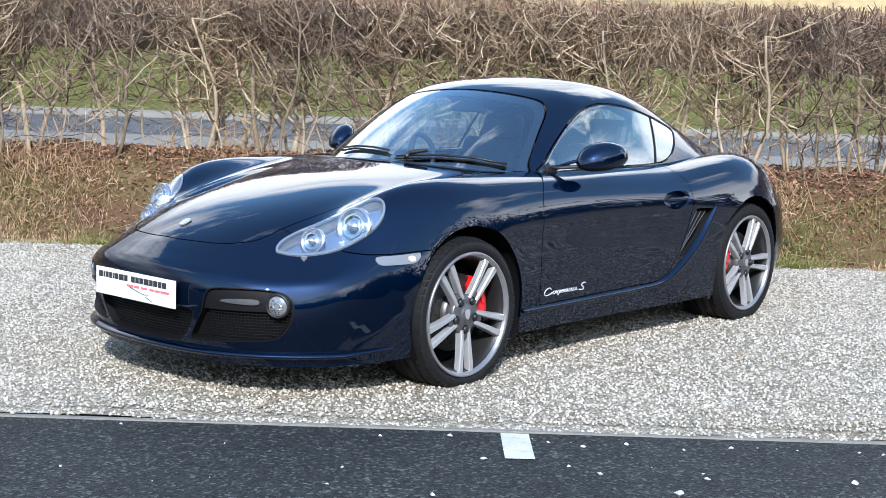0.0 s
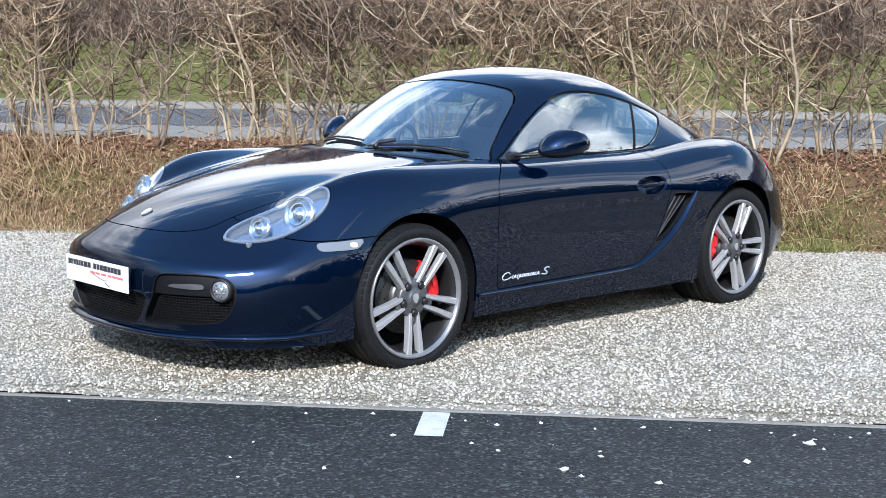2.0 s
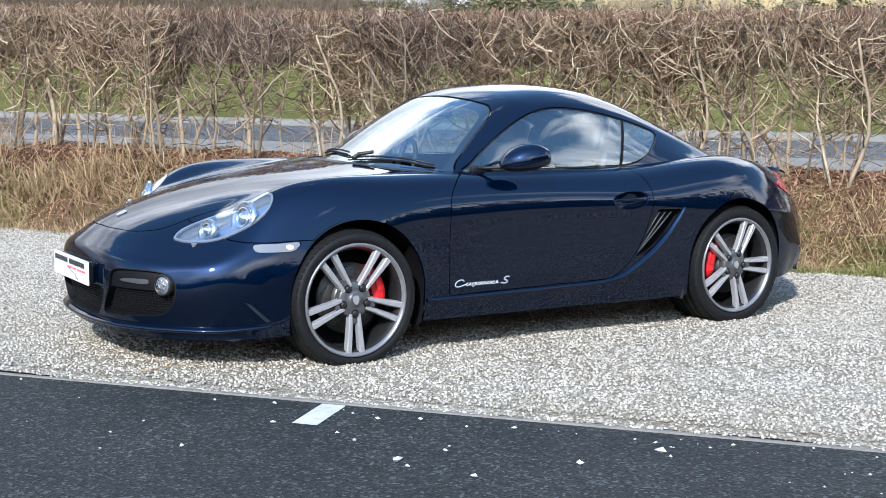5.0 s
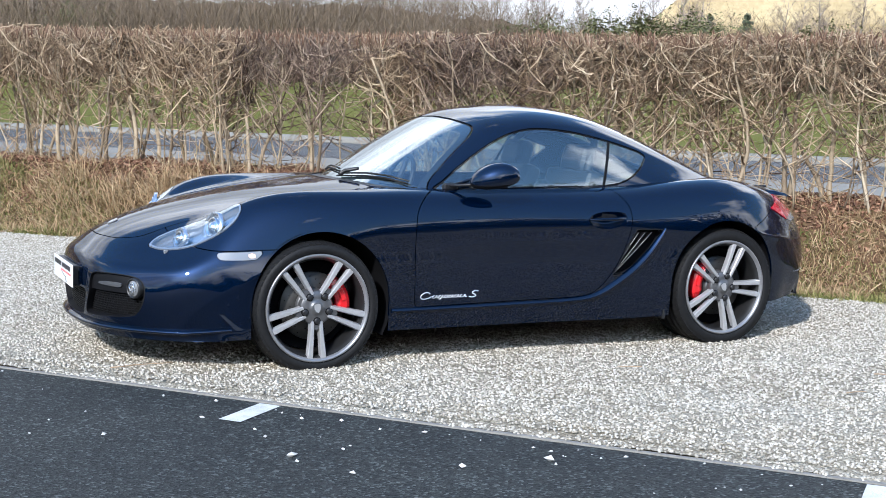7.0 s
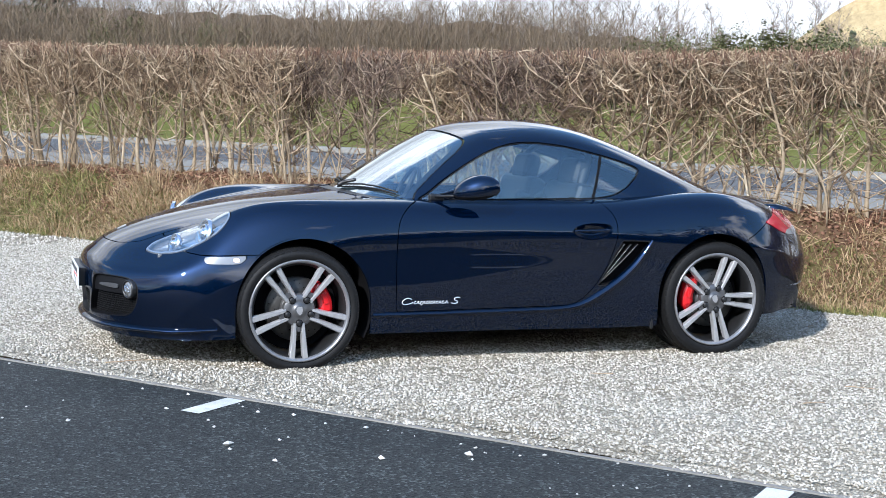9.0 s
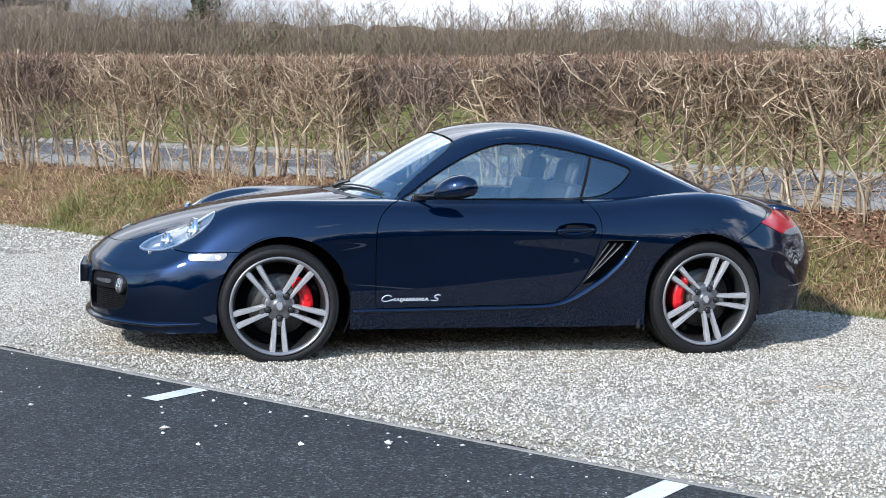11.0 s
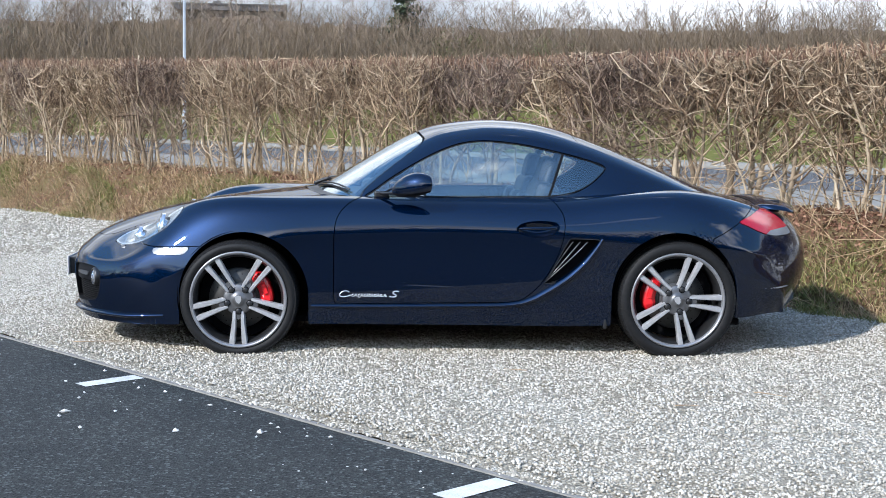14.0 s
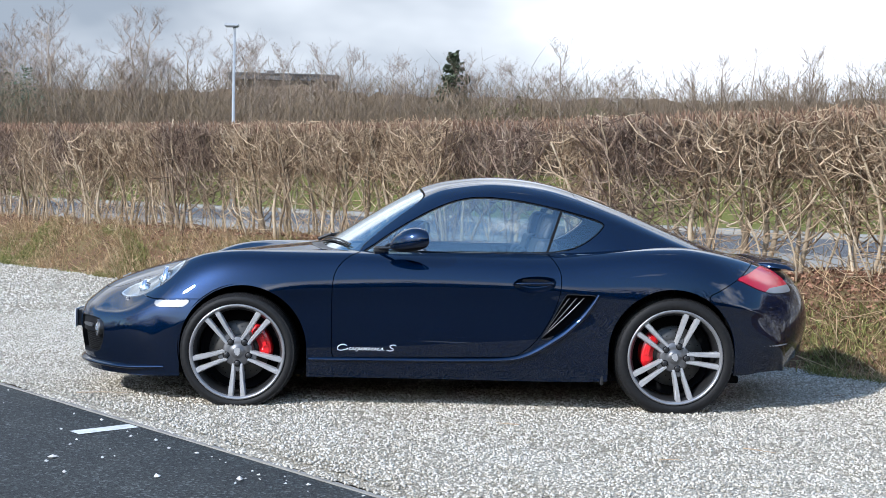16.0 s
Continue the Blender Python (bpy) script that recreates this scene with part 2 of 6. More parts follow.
LAMP_RIM = plain("silver_lamp_rim", (0.26, 0.275, 0.30), 0.25, 0.5, 0.6)
LAMP_INNER = plain("lamp_reflector", (0.46, 0.50, 0.56), 0.20, 0.85)
MESH_BLACK = plain("black_grille_mesh", (0.004, 0.004, 0.0045), 0.6, spec=0.2, grain=0.3)
GRAVEL = gravel_material()
ASPHALT = asphalt_material("dark_asphalt", (0.0146, 0.0162, 0.0156))
ROAD = asphalt_material("worn_road_asphalt", (0.043, 0.043, 0.044))
EDGE_STONE = mottled("dusty_edging", [(0.3, (0.13, 0.125, 0.115)), (0.7, (0.27, 0.255, 0.23))], 9.0, 0.9, 90.0, 0.004)
PAINTLINE = mottled("worn_white_line_paint", [(0.3, (0.30, 0.30, 0.29)), (0.55, (0.54, 0.54, 0.525))], 9.0, 0.7, 140.0, 0.003)
TURF = mottled("rough_winter_turf", [(0.32, (0.05, 0.028, 0.016)), (0.47, (0.12, 0.068, 0.040)), (0.57, (0.11, 0.085, 0.036)), (0.68, (0.19, 0.130, 0.075))], 2.2, 0.95, 38.0, 0.03)
LAWN = mottled("green_verge", [(0.3, (0.055, 0.058, 0.008)), (0.5, (0.088, 0.088, 0.012)), (0.7, (0.13, 0.118, 0.030))], 0.5, 0.95, 12.0, 0.03)
DRYGRASS = island_material("dry_grass", [(0.1, (0.14, 0.085, 0.045)), (0.35, (0.32, 0.205, 0.115)), (0.6, (0.47, 0.335, 0.20)), (0.75, (0.24, 0.18, 0.085)), (0.9, (0.62, 0.49, 0.32))])
LEAFLITTER = island_material("brown_leaf_litter", [(0.1, (0.07, 0.032, 0.019)), (0.5, (0.195, 0.098, 0.060)), (0.9, (0.36, 0.21, 0.135))])
BARK = island_material("grey_brown_bark", [(0.15, (0.10, 0.072, 0.048)), (0.5, (0.29, 0.225, 0.152)), (0.85, (0.47, 0.385, 0.28))])
TWIG = island_material("brown_twigs", [(0.1, (0.064, 0.038, 0.023)), (0.4, (0.20, 0.133, 0.083)), (0.7, (0.40, 0.297, 0.196)), (0.95, (0.64, 0.515, 0.365))])
STONE = island_material("pale_stones", [(0.05, (0.19, 0.166, 0.130)), (0.3, (0.335, 0.304, 0.252)), (0.6, (0.445, 0.410, 0.35)), (0.95, (0.59, 0.557, 0.495))])
STONE_ONE = island_material("white_stone", [(0.1, (0.40, 0.39, 0.37)), (0.9, (0.68, 0.66, 0.63))], random_object=True)
SCRUB = island_material("winter_scrub", [(0.1, (0.050, 0.036, 0.024)), (0.5, (0.118, 0.086, 0.056)), (0.9, (0.21, 0.158, 0.106))])
# crown twigs paler than the scrub: backlit haze put into their colour
TREETWIG = island_material("hazy_tree_twigs", [(0.1, (0.095, 0.070, 0.056)), (0.5, (0.18, 0.135, 0.108)), (0.9, (0.30, 0.235, 0.19))])
PATHWAY = mottled("pale_footway", [(0.3, (0.145, 0.137, 0.120)), (0.7, (0.215, 0.203, 0.180))], 2.0, 0.9, 60.0, 0.006)
TREEBARK = island_material("tree_bark", [(0.1, (0.09, 0.075, 0.06)), (0.5, (0.20, 0.165, 0.135)), (0.9, (0.36, 0.31, 0.26))])
NEEDLES = island_material("dark_needles", [(0.1, (0.03, 0.042, 0.028)), (0.5, (0.06, 0.078, 0.048)), (0.9, (0.10, 0.118, 0.07))])
POLE = plain("galvanised_steel", (0.24, 0.255, 0.27), 0.55, 0.3, grain=0.1, scale=6.0)
RENDER_WALL = mottled("grey_building_wall", [(0.3, (0.12, 0.105, 0.09)), (0.7, (0.19, 0.17, 0.15))], 1.2, 0.9, 20.0, 0.01)
ROOFING = mottled("grey_flat_roof", [(0.3, (0.07, 0.07, 0.072)), (0.7, (0.12, 0.12, 0.122))], 1.0, 0.8, 20.0, 0.01)
EVERGREEN = island_material("evergreen_leaves", [(0.1, (0.045, 0.052, 0.020)), (0.5, (0.085, 0.090, 0.034)), (0.9, (0.15, 0.145, 0.06))])
WOODLAND = mottled("distant_woodland", [(0.3, (0.22, 0.165, 0.09)), (0.5, (0.36, 0.275, 0.15)), (0.7, (0.48, 0.385, 0.22))], 0.08, 0.95, 0.8, 0.5)
FRESHGRASS = island_material("short_green_grass", [(0.1, (0.06, 0.07, 0.018)), (0.5, (0.16, 0.16, 0.048)), (0.9, (0.34, 0.30, 0.13))])
TWIG_DARK = island_material("dark_purple_twigs", [(0.1, (0.046, 0.028, 0.021)), (0.45, (0.135, 0.090, 0.066)), (0.75, (0.28, 0.203, 0.15)), (0.95, (0.50, 0.39, 0.29))])
TIPS = island_material("reddish_clipped_tips", [(0.1, (0.07, 0.037, 0.025)), (0.5, (0.18, 0.105, 0.068)), (0.9, (0.33, 0.225, 0.15))])
WOODMASS = mottled("tangled_brown_wood", [(0.3, (0.068, 0.050, 0.035)), (0.5, (0.132, 0.097, 0.066)), (0.7, (0.205, 0.154, 0.106))], 0.7, 0.95, 5.0, 0.3)

# ---- mesh helpers ----
def mesh_from(name, verts, faces, material, smooth=True):
    me = bpy.data.meshes.new(name)
    me.from_pydata([tuple(map(float, v)) for v in verts], [], [tuple(map(int, f)) for f in faces])
    me.materials.append(material)
    if smooth:
        me.polygons.foreach_set("use_smooth", [True] * len(me.polygons))
    me.update()
    return me


def part_mesh(name, me, parent, label=""):
    ob = new(name, me)
    ob.parent = parent
    return tagged(ob, label)


def part(name, bm, material, parent, label="", smooth=False):
    me = bpy.data.meshes.new(name)
    bm.to_mesh(me)
    bm.free()
    me.materials.append(material)
    if smooth:
        me.polygons.foreach_set("use_smooth", [True] * len(me.polygons))
    return part_mesh(name, me, parent, label)


def box_bm(lo, hi, bevel=0.0, segments=2):
    bm = bmesh.new()
    c = [(a + b) / 2 for a, b in zip(lo, hi)]
    s = [b - a for a, b in zip(lo, hi)]
    bmesh.ops.create_cube(bm, size=1.0, matrix=Matrix.Translation(c) @ Matrix.Diagonal((*s, 1)))
    if bevel:
        bmesh.ops.bevel(bm, geom=list(bm.edges), offset=bevel, segments=segments, affect="EDGES", profile=0.5)
    return bm


def empty(name, m=None):
    ob = new(name)
    ob.empty_display_size = 0.1
    if m is not None:
        ob.matrix_world = m
    return ob


def tube(points, radii, sides=6, cap=True):
    """Vertices and faces of a tapering tube along the points."""
    pts = [Vector(p) for p in points]
    verts, faces = [], []
    side = None
    for i, p in enumerate(pts):
        d = (pts[min(i + 1, len(pts) - 1)] - pts[max(i - 1, 0)]).normalized()
        if side is None:
            side = d.orthogonal().normalized()
        side = (side - d * side.dot(d)).normalized()
        up = d.cross(side)
        r = radii[i] if isinstance(radii, (list, tuple)) else radii
        for k in range(sides):
            a = 2 * math.pi * k / sides
            verts.append(p + (side * math.cos(a) + up * math.sin(a)) * r)
    for i in range(len(pts) - 1):
        for k in range(sides):
            faces.append((i * sides + k, i * sides + (k + 1) % sides, (i + 1) * sides + (k + 1) % sides, (i + 1) * sides + k))
    if cap:
        faces.append(tuple(range(sides - 1, -1, -1)))
        faces.append(tuple(range((len(pts) - 1) * sides, len(pts) * sides)))
    return verts, faces


def joined(pieces):
    verts, faces = [], []
    for v, f in pieces:
        o = len(verts)
        verts.extend(v)
        faces.extend([tuple(i + o for i in q) for q in f])
    return verts, faces


# ---- the ground: A runs along the parking bays, N away from the lane towards the hedge ----
A = Vector((0.660, -0.751, 0.0))
N = Vector((0.751, 0.660, 0.0))


def at(a, n, z=0.0):
    return A * a + N * n + Vector((0, 0, z))


KERB, GRASS_EDGE, HEDGE = -2.17, 2.52, 3.35
GRAVEL_Z = 0.018


def sheet(a0, a1, na, n_values, height):
    verts, faces = [], []
    avals = [a0 + (a1 - a0) * i / na for i in range(na + 1)]
    for a in avals:
        for n in n_values:
            verts.append(at(a, n, height(a, n)))
    k = len(n_values)
    for i in range(na):
        for j in range(k - 1):
            faces.append((i * k + j, (i + 1) * k + j, (i + 1) * k + j + 1, i * k + j + 1))
    return verts, faces


def wobble(a, n, s=1.0):
    return noise.noise(Vector((a * s, n * s, 3.7)))


def smoothstep(x):
    x = max(0.0, min(1.0, x))
    return x * x * (3 - 2 * x)


def land(a, n):
    """Height of the whole site: lane, bays, hedge bank, road, verge and the wood beyond."""
    if n < GRASS_EDGE + 0.0:
        return -0.03
    if n < 6.0:
        bank = 0.64 * smoothstep((n - GRASS_EDGE) / 0.72) - 0.30 * smoothstep((n - 3.9) / 1.6)
        return 0.0 + bank + 0.05 * wobble(a, n, 2.1) * smoothstep((n - GRASS_EDGE) / 0.3)
    if n < 21.0:
        return 0.28
    return 0.28 + 1.5 * smoothstep((n - 21.0) / 16.0) + 2.4 * smoothstep((n - 36.0) / 90.0)


def spaced(*runs):
    out = []
    for lo, hi, step in runs:
        k = max(1, round((hi - lo) / step))
        out += [lo + (hi - lo) * i / k for i in range(k)]
    return out + [runs[-1][1]]


# one sheet of land that reaches the horizon
n_vals = spaced((-900, -60, 120), (-60, -2.6, 6), (-2.6, GRASS_EDGE, 0.9), (GRASS_EDGE, 3.4, 0.06), (3.4, 6.0, 0.2), (6, 21, 3), (21, 60, 3), (60, 140, 10), (140, 900, 110))
v1, f1 = sheet(-1100, -40, 12, n_vals, lambda a, n: land(a, n))
v2, f2 = sheet(-40, 25, 420, n_vals, lambda a, n: land(a, n))
v3, f3 = sheet(25, 900, 12, n_vals, lambda a, n: land(a, n))
ground = new("ground", mesh_from("ground", *joined([(v1, f1), (v2, f2), (v3, f3)]), TURF))
tagged(ground, "rough winter turf with dead grass on a low bank", "ground", kind="structure")

def gravel_height(a, n):
    return GRAVEL_Z + 0.012 * wobble(a, n, 0.9) + 0.006 * wobble(a, n, 5) - (0.012 if n < KERB + 0.1 else 0)


lane = new("road_lane", mesh_from("lane", *sheet(-60, 19, 60, spaced((-9.5, KERB, 0.8)), lambda a, n: 0.0), ASPHALT))
tagged(lane, "dark fresh asphalt of the access lane", "asphalt", kind="structure")
bays = new("gravel_bays", mesh_from("gravel", *sheet(-60, 19, 600, spaced((KERB + 0.03, 2.75, 0.2)), gravel_height), GRAVEL))
tagged(bays, "pale crushed-stone gravel of the parking bays", "gravel", kind="structure")
edging = new("edging", mesh_from("edging", *sheet(-60, 19, 240, [KERB - 0.001, KERB, KERB + 0.027, KERB + 0.033], lambda a, n: (-0.02 if n < KERB or n > KERB + 0.0295 else 0.007 + 0.004 * wobble(a, 0, 1.3))), EDGE_STONE, smooth=False))
tagged(edging, "thin pale concrete edging between asphalt and gravel", "kerb", kind="structure")
for i_, a_ in enumerate((-5.06, -2.53, 0.012, 2.53, 5.06)):
    mk = new("bay_marking", mesh_from("bay_marking", *sheet(a_ - 0.052, a_ + 0.052, 2, [KERB - 0.345, KERB - 0.2, KERB - 0.02], lambda a, n: 0.004), PAINTLINE))
    tagged(mk, "short worn white painted bay mark on the asphalt", "road marking", "bay marks", "structure")

back_path = new("pavement_far", mesh_from("pavement", *sheet(-140, 60, 40, [7.8, 12.6], lambda a, n: 0.300), PATHWAY))
tagged(back_path, "pale gravelled footway beyond the hedge", "pavement", kind="structure")
back_road = new("road_far", mesh_from("road", *sheet(-140, 60, 40, [12.6, 16, 19.3], lambda a, n: 0.296), ROAD))
tagged(back_road, "grey worn asphalt road beyond the hedge", "road", kind="structure")
back_kerb = new("pavement_verge", mesh_from("verge_path", *sheet(-140, 60, 40, [19.3, 19.301, 21.2], lambda a, n: 0.296 if n < 19.3005 else 0.38), PATHWAY))
tagged(back_kerb, "pale kerbed footway on the far side of the road", "pavement", kind="structure")
lawn = new("verge", mesh_from("verge", *sheet(-160, 70, 120, spaced((21.2, 44, 1.2)), lambda a, n: land(a, n) + 0.05 + 0.06 * wobble(a, n, 0.4)), LAWN))
tagged(lawn, "mown green grass verge rising behind the road", "grass", kind="structure")

# ---- the car: lofted body surfaces ----
# x runs from nose (-) to tail (+), the near flank is at negative y, wheels stand on GRAVEL_Z.
def bspline_matrix(n, k, mirror):
    """Weights that turn n control points into (n - 1) * k + 1 points of a uniform cubic B-spline; mirror: the first end is a plane of symmetry."""
    rows = []
    for i in range((n - 1) * k + 1):
        s = min(i // k, n - 2)
        u = i / k - s
        w = ((1 - u) ** 3 / 6, (3 * u ** 3 - 6 * u ** 2 + 4) / 6, (-3 * u ** 3 + 3 * u ** 2 + 3 * u + 1) / 6, u ** 3 / 6)
        row = np.zeros(n)
        for j, wj in zip(range(s - 1, s + 3), w):
            if j < 0:
                if mirror:
                    row[1] += wj
                else:
                    row[0] += 2 * wj
                    row[1] -= wj
            elif j >= n:
                row[n - 1] += 2 * wj
                row[n - 2] -= wj
            else:
                row[j] += wj
        rows.append(row)
    return np.array(rows)


def loft(sections, ku, kv, tight=0.75):
    """A smooth grid of points over the sections (each a list of points from the centre line outwards), y taken as positive."""
    c = np.array(sections, float)
    target = c.copy()
    mu, mv = bspline_matrix(len(c), 1, False), bspline_matrix(c.shape[1], 1, True)
    mvy = bspline_matrix(c.shape[1], 1, False)
    for _ in range(6):
        got = np.einsum("ui,vj,ijk->uvk", mu, mv, c)
        got[:, :, 1] = np.einsum("ui,vj,ij->uv", mu, mvy, c[:, :, 1])
        c = c + tight * (target - got)
    mu, mv, mvy = bspline_matrix(len(c), ku, False), bspline_matrix(c.shape[1], kv, True), bspline_matrix(c.shape[1], kv, False)
    grid = np.einsum("ui,vj,ijk->uvk", mu, mv, c)
    grid[:, :, 1] = np.einsum("ui,vj,ij->uv", mu, mvy, c[:, :, 1])
    grid[:, 0, 1] = 0.0
    return grid


def section(x, *yz):
    """An upright cross-section at x."""
    return [(x, y, z) for y, z in yz]


def flank_line(rows):
    """One more column below the shoulder, which keeps the doors upright up to the shoulder line."""
    out = []
    for r in rows:
        a, b, c, d = (np.array(r[k], float) for k in (5, 6, 7, 8))
        t = .30
        curved = .5 * (2 * b + (c - a) * t + (2 * a - 5 * b + 4 * c - d) * t ** 2 + (3 * b - a - 3 * c + d) * t ** 3)
        mid = b + (c - b) * t if -1.05 < r[0][0] < .95 else curved
        out.append(list(r[:7]) + [tuple(mid)] + list(r[7:]))
    return out


def body_sections():
    rows = flank_line([
        # front bumper: level contours from the lip upwards, swept back round the corner
        [(-2.20, 0, .165), (-2.19, .18, .165), (-2.16, .335, .165), (-2.11, .455, .162), (-2.045, .55, .16), (-1.985, .62, .16), (-1.92, .675, .16), (-1.85, .72, .16), (-1.77, .762, .16)],
        [(-2.222, 0, .27), (-2.212, .19, .27), (-2.178, .35, .265), (-2.122, .475, .26), (-2.04, .58, .25), (-1.96, .655, .24), (-1.87, .715, .225), (-1.785, .755, .20), (-1.70, .79, .162)],
        [(-2.235, 0, .41), (-2.225, .20, .41), (-2.187, .37, .405), (-2.122, .505, .395), (-2.025, .618, .375), (-1.928, .708, .355), (-1.818, .768, .315), (-1.725, .795, .25), (-1.645, .805, .165)],
        [(-2.221, 0.000, 0.513), (-2.208, 0.200, 0.509), (-2.165, 0.380, 0.496), (-2.089, 0.526, 0.476), (-1.978, 0.641, 0.451), (-1.858, 0.752, 0.432), (-1.742, 0.800, 0.378), (-1.660, 0.815, 0.280), (-1.600, 0.818, 0.168)],
        [(-2.176, 0.000, 0.560), (-2.161, 0.200, 0.555), (-2.115, 0.377, 0.539), (-2.041, 0.517, 0.516), (-1.936, 0.652, 0.493), (-1.818, 0.764, 0.468), (-1.712, 0.806, 0.398), (-1.636, 0.820, 0.290), (-1.584, 0.821, 0.169)],
        # bonnet front and headlamps
        [(-2.095, 0, .622), (-2.075, .20, .616), (-2.025, .37, .592), (-1.95, .51, .562), (-1.848, .660, .540), (-1.735, .778, .520), (-1.645, .818, .43), (-1.585, .83, .31), (-1.55, .828, .17)],
        [(-1.90, 0, .706), (-1.88, .20, .701), (-1.845, .37, .680), (-1.79, .50, .658), (-1.72, .635, .650), (-1.645, .778, .590), (-1.57, .836, .47), (-1.53, .842, .33), (-1.51, .835, .172)],
        [(-1.63, 0, .780), (-1.625, .20, .776), (-1.605, .375, .758), (-1.58, .50, .75), (-1.54, .635, .80), (-1.485, .775, .71), (-1.445, .85, .54), (-1.435, .852, .36), (-1.43, .842, .175)],
        [(-1.33, 0, .838), (-1.325, .20, .834), (-1.32, .39, .818), (-1.31, .525, .818), (-1.29, .66, .862), (-1.265, .795, .79), (-1.25, .862, .60), (-1.24, .86, .38), (-1.24, .83, .178)],
        section(-1.00, (0, .876), (.21, .872), (.41, .858), (.55, .852), (.68, .871), (.80, .815), (.862, .68), (.857, .38), (.836, .18)),
        section(-.70, (0, .905), (.22, .900), (.44, .885), (.58, .875), (.70, .872), (.80, .820), (.850, .70), (.848, .37), (.832, .18)),
        section(-.30, (0, .905), (.22, .900), (.45, .890), (.61, .880), (.715, .868), (.802, .815), (.845, .715), (.845, .36), (.830, .18)),
        section(.15, (0, .905), (.22, .900), (.45, .890), (.61, .880), (.715, .872), (.805, .815), (.851, .715), (.849, .36), (.833, .18)),
        section(.55, (0, .905), (.22, .900), (.45, .890), (.60, .882), (.705, .878), (.812, .82), (.870, .71), (.866, .37), (.850, .18)),
        section(.90, (0, .91), (.22, .905), (.44, .895), (.585, .893), (.695, .908), (.830, .845), (.893, .68), (.880, .39), (.865, .19)),
        section(1.21, (0, .92), (.22, .915), (.43, .905), (.57, .908), (.685, .929), (.838, .858), (.902, .68), (.895, .41), (.865, .20)),
        [(1.46, 0, .905), (1.46, .22, .90), (1.455, .42, .89), (1.45, .55, .893), (1.445, .665, .905), (1.44, .81, .83), (1.44, .885, .66), (1.44, .878, .42), (1.44, .85, .225)],
        [(1.72, 0, .865), (1.72, .22, .86), (1.71, .41, .85), (1.69, .53, .85), (1.665, .635, .84), (1.635, .755, .765), (1.61, .84, .63), (1.60, .85, .42), (1.60, .825, .235)],
        # tail edge and rear bumper, swept forward round the corner
        [(1.94, 0, .80), (1.935, .21, .797), (1.91, .39, .785), (1.875, .51, .772), (1.82, .615, .745), (1.765, .71, .69), (1.72, .79, .59), (1.70, .818, .42), (1.69, .785, .245)],
        [(2.06, 0, .68), (2.05, .21, .675), (2.02, .39, .665), (1.975, .52, .65), (1.905, .63, .62), (1.845, .705, .57), (1.80, .755, .50), (1.775, .788, .39), (1.765, .752, .25)],
        [(2.10, 0, .52), (2.09, .21, .515), (2.06, .39, .505), (2.01, .525, .49), (1.945, .63, .465), (1.89, .69, .43), (1.85, .73, .385), (1.82, .758, .34), (1.81, .720, .25)],
        [(2.04, 0, .32), (2.03, .21, .32), (2.01, .38, .315), (1.97, .51, .31), (1.92, .60, .30), (1.885, .655, .29), (1.86, .69, .28), (1.845, .715, .27), (1.84, .725, .25)],
    ])
    net = np.array(rows, float)
    for _ in range(2):          # fair the corner of the front bumper
        net[1:6, 5:] = .5 * net[1:6, 5:] + .25 * (net[0:5, 5:] + net[2:7, 5:])
    return net



def roof_sections():
    return [
        [(-.96, 0, .80), (-.945, .20, .80), (-.90, .40, .79), (-.80, .56, .785), (-.66, .68, .78), (-.60, .70, .77), (-.56, .71, .76), (-.53, .715, .75), (-.50, .72, .72)],
        [(-.76, 0, .925), (-.745, .20, .922), (-.69, .40, .915), (-.60, .56, .905), (-.51, .665, .895), (-.475, .685, .882), (-.45, .695, .868), (-.435, .702, .845), (-.42, .71, .78)],
        [(-.51, 0, 1.08), (-.50, .20, 1.076), (-.455, .39, 1.066), (-.40, .53, 1.046), (-.335, .618, 1.025), (-.31, .643, 1.00), (-.29, .662, .955), (-.27, .686, .885), (-.25, .70, .78)],
        [(-.22, 0, 1.238), (-.212, .19, 1.232), (-.185, .36, 1.216), (-.155, .485, 1.190), (-.12, .565, 1.150), (-.10, .595, 1.115), (-.085, .635, 1.025), (-.07, .684, .885), (-.06, .70, .78)],
        section(.0, (0, 1.292), (.18, 1.287), (.345, 1.270), (.465, 1.240), (.55, 1.195), (.588, 1.145), (.635, 1.035), (.684, .885), (.70, .78)),
        section(.20, (0, 1.310), (.18, 1.305), (.34, 1.290), (.46, 1.262), (.545, 1.218), (.585, 1.165), (.634, 1.040), (.683, .885), (.70, .78)),
        section(.45, (0, 1.293), (.18, 1.288), (.335, 1.272), (.455, 1.243), (.540, 1.198), (.580, 1.145), (.630, 1.030), (.678, .885), (.695, .78)),
        section(.70, (0, 1.232), (.18, 1.227), (.33, 1.212), (.445, 1.182), (.530, 1.136), (.570, 1.085), (.618, .995), (.665, .885), (.685, .78)),
        section(.95, (0, 1.143), (.175, 1.138), (.32, 1.124), (.43, 1.096), (.515, 1.055), (.56, 1.01), (.605, .95), (.655, .88), (.685, .78)),
        section(1.20, (0, 1.043), (.17, 1.039), (.31, 1.025), (.415, 1.0), (.50, .968), (.545, .935), (.59, .895), (.64, .85), (.68, .76)),
        section(1.50, (0, .922), (.16, .918), (.295, .906), (.395, .886), (.475, .862), (.52, .84), (.565, .81), (.61, .775), (.65, .72)),
        section(1.85, (0, .79), (.15, .786), (.28, .775), (.375, .76), (.45, .74), (.50, .72), (.54, .70), (.58, .67), (.62, .62)),
    ]


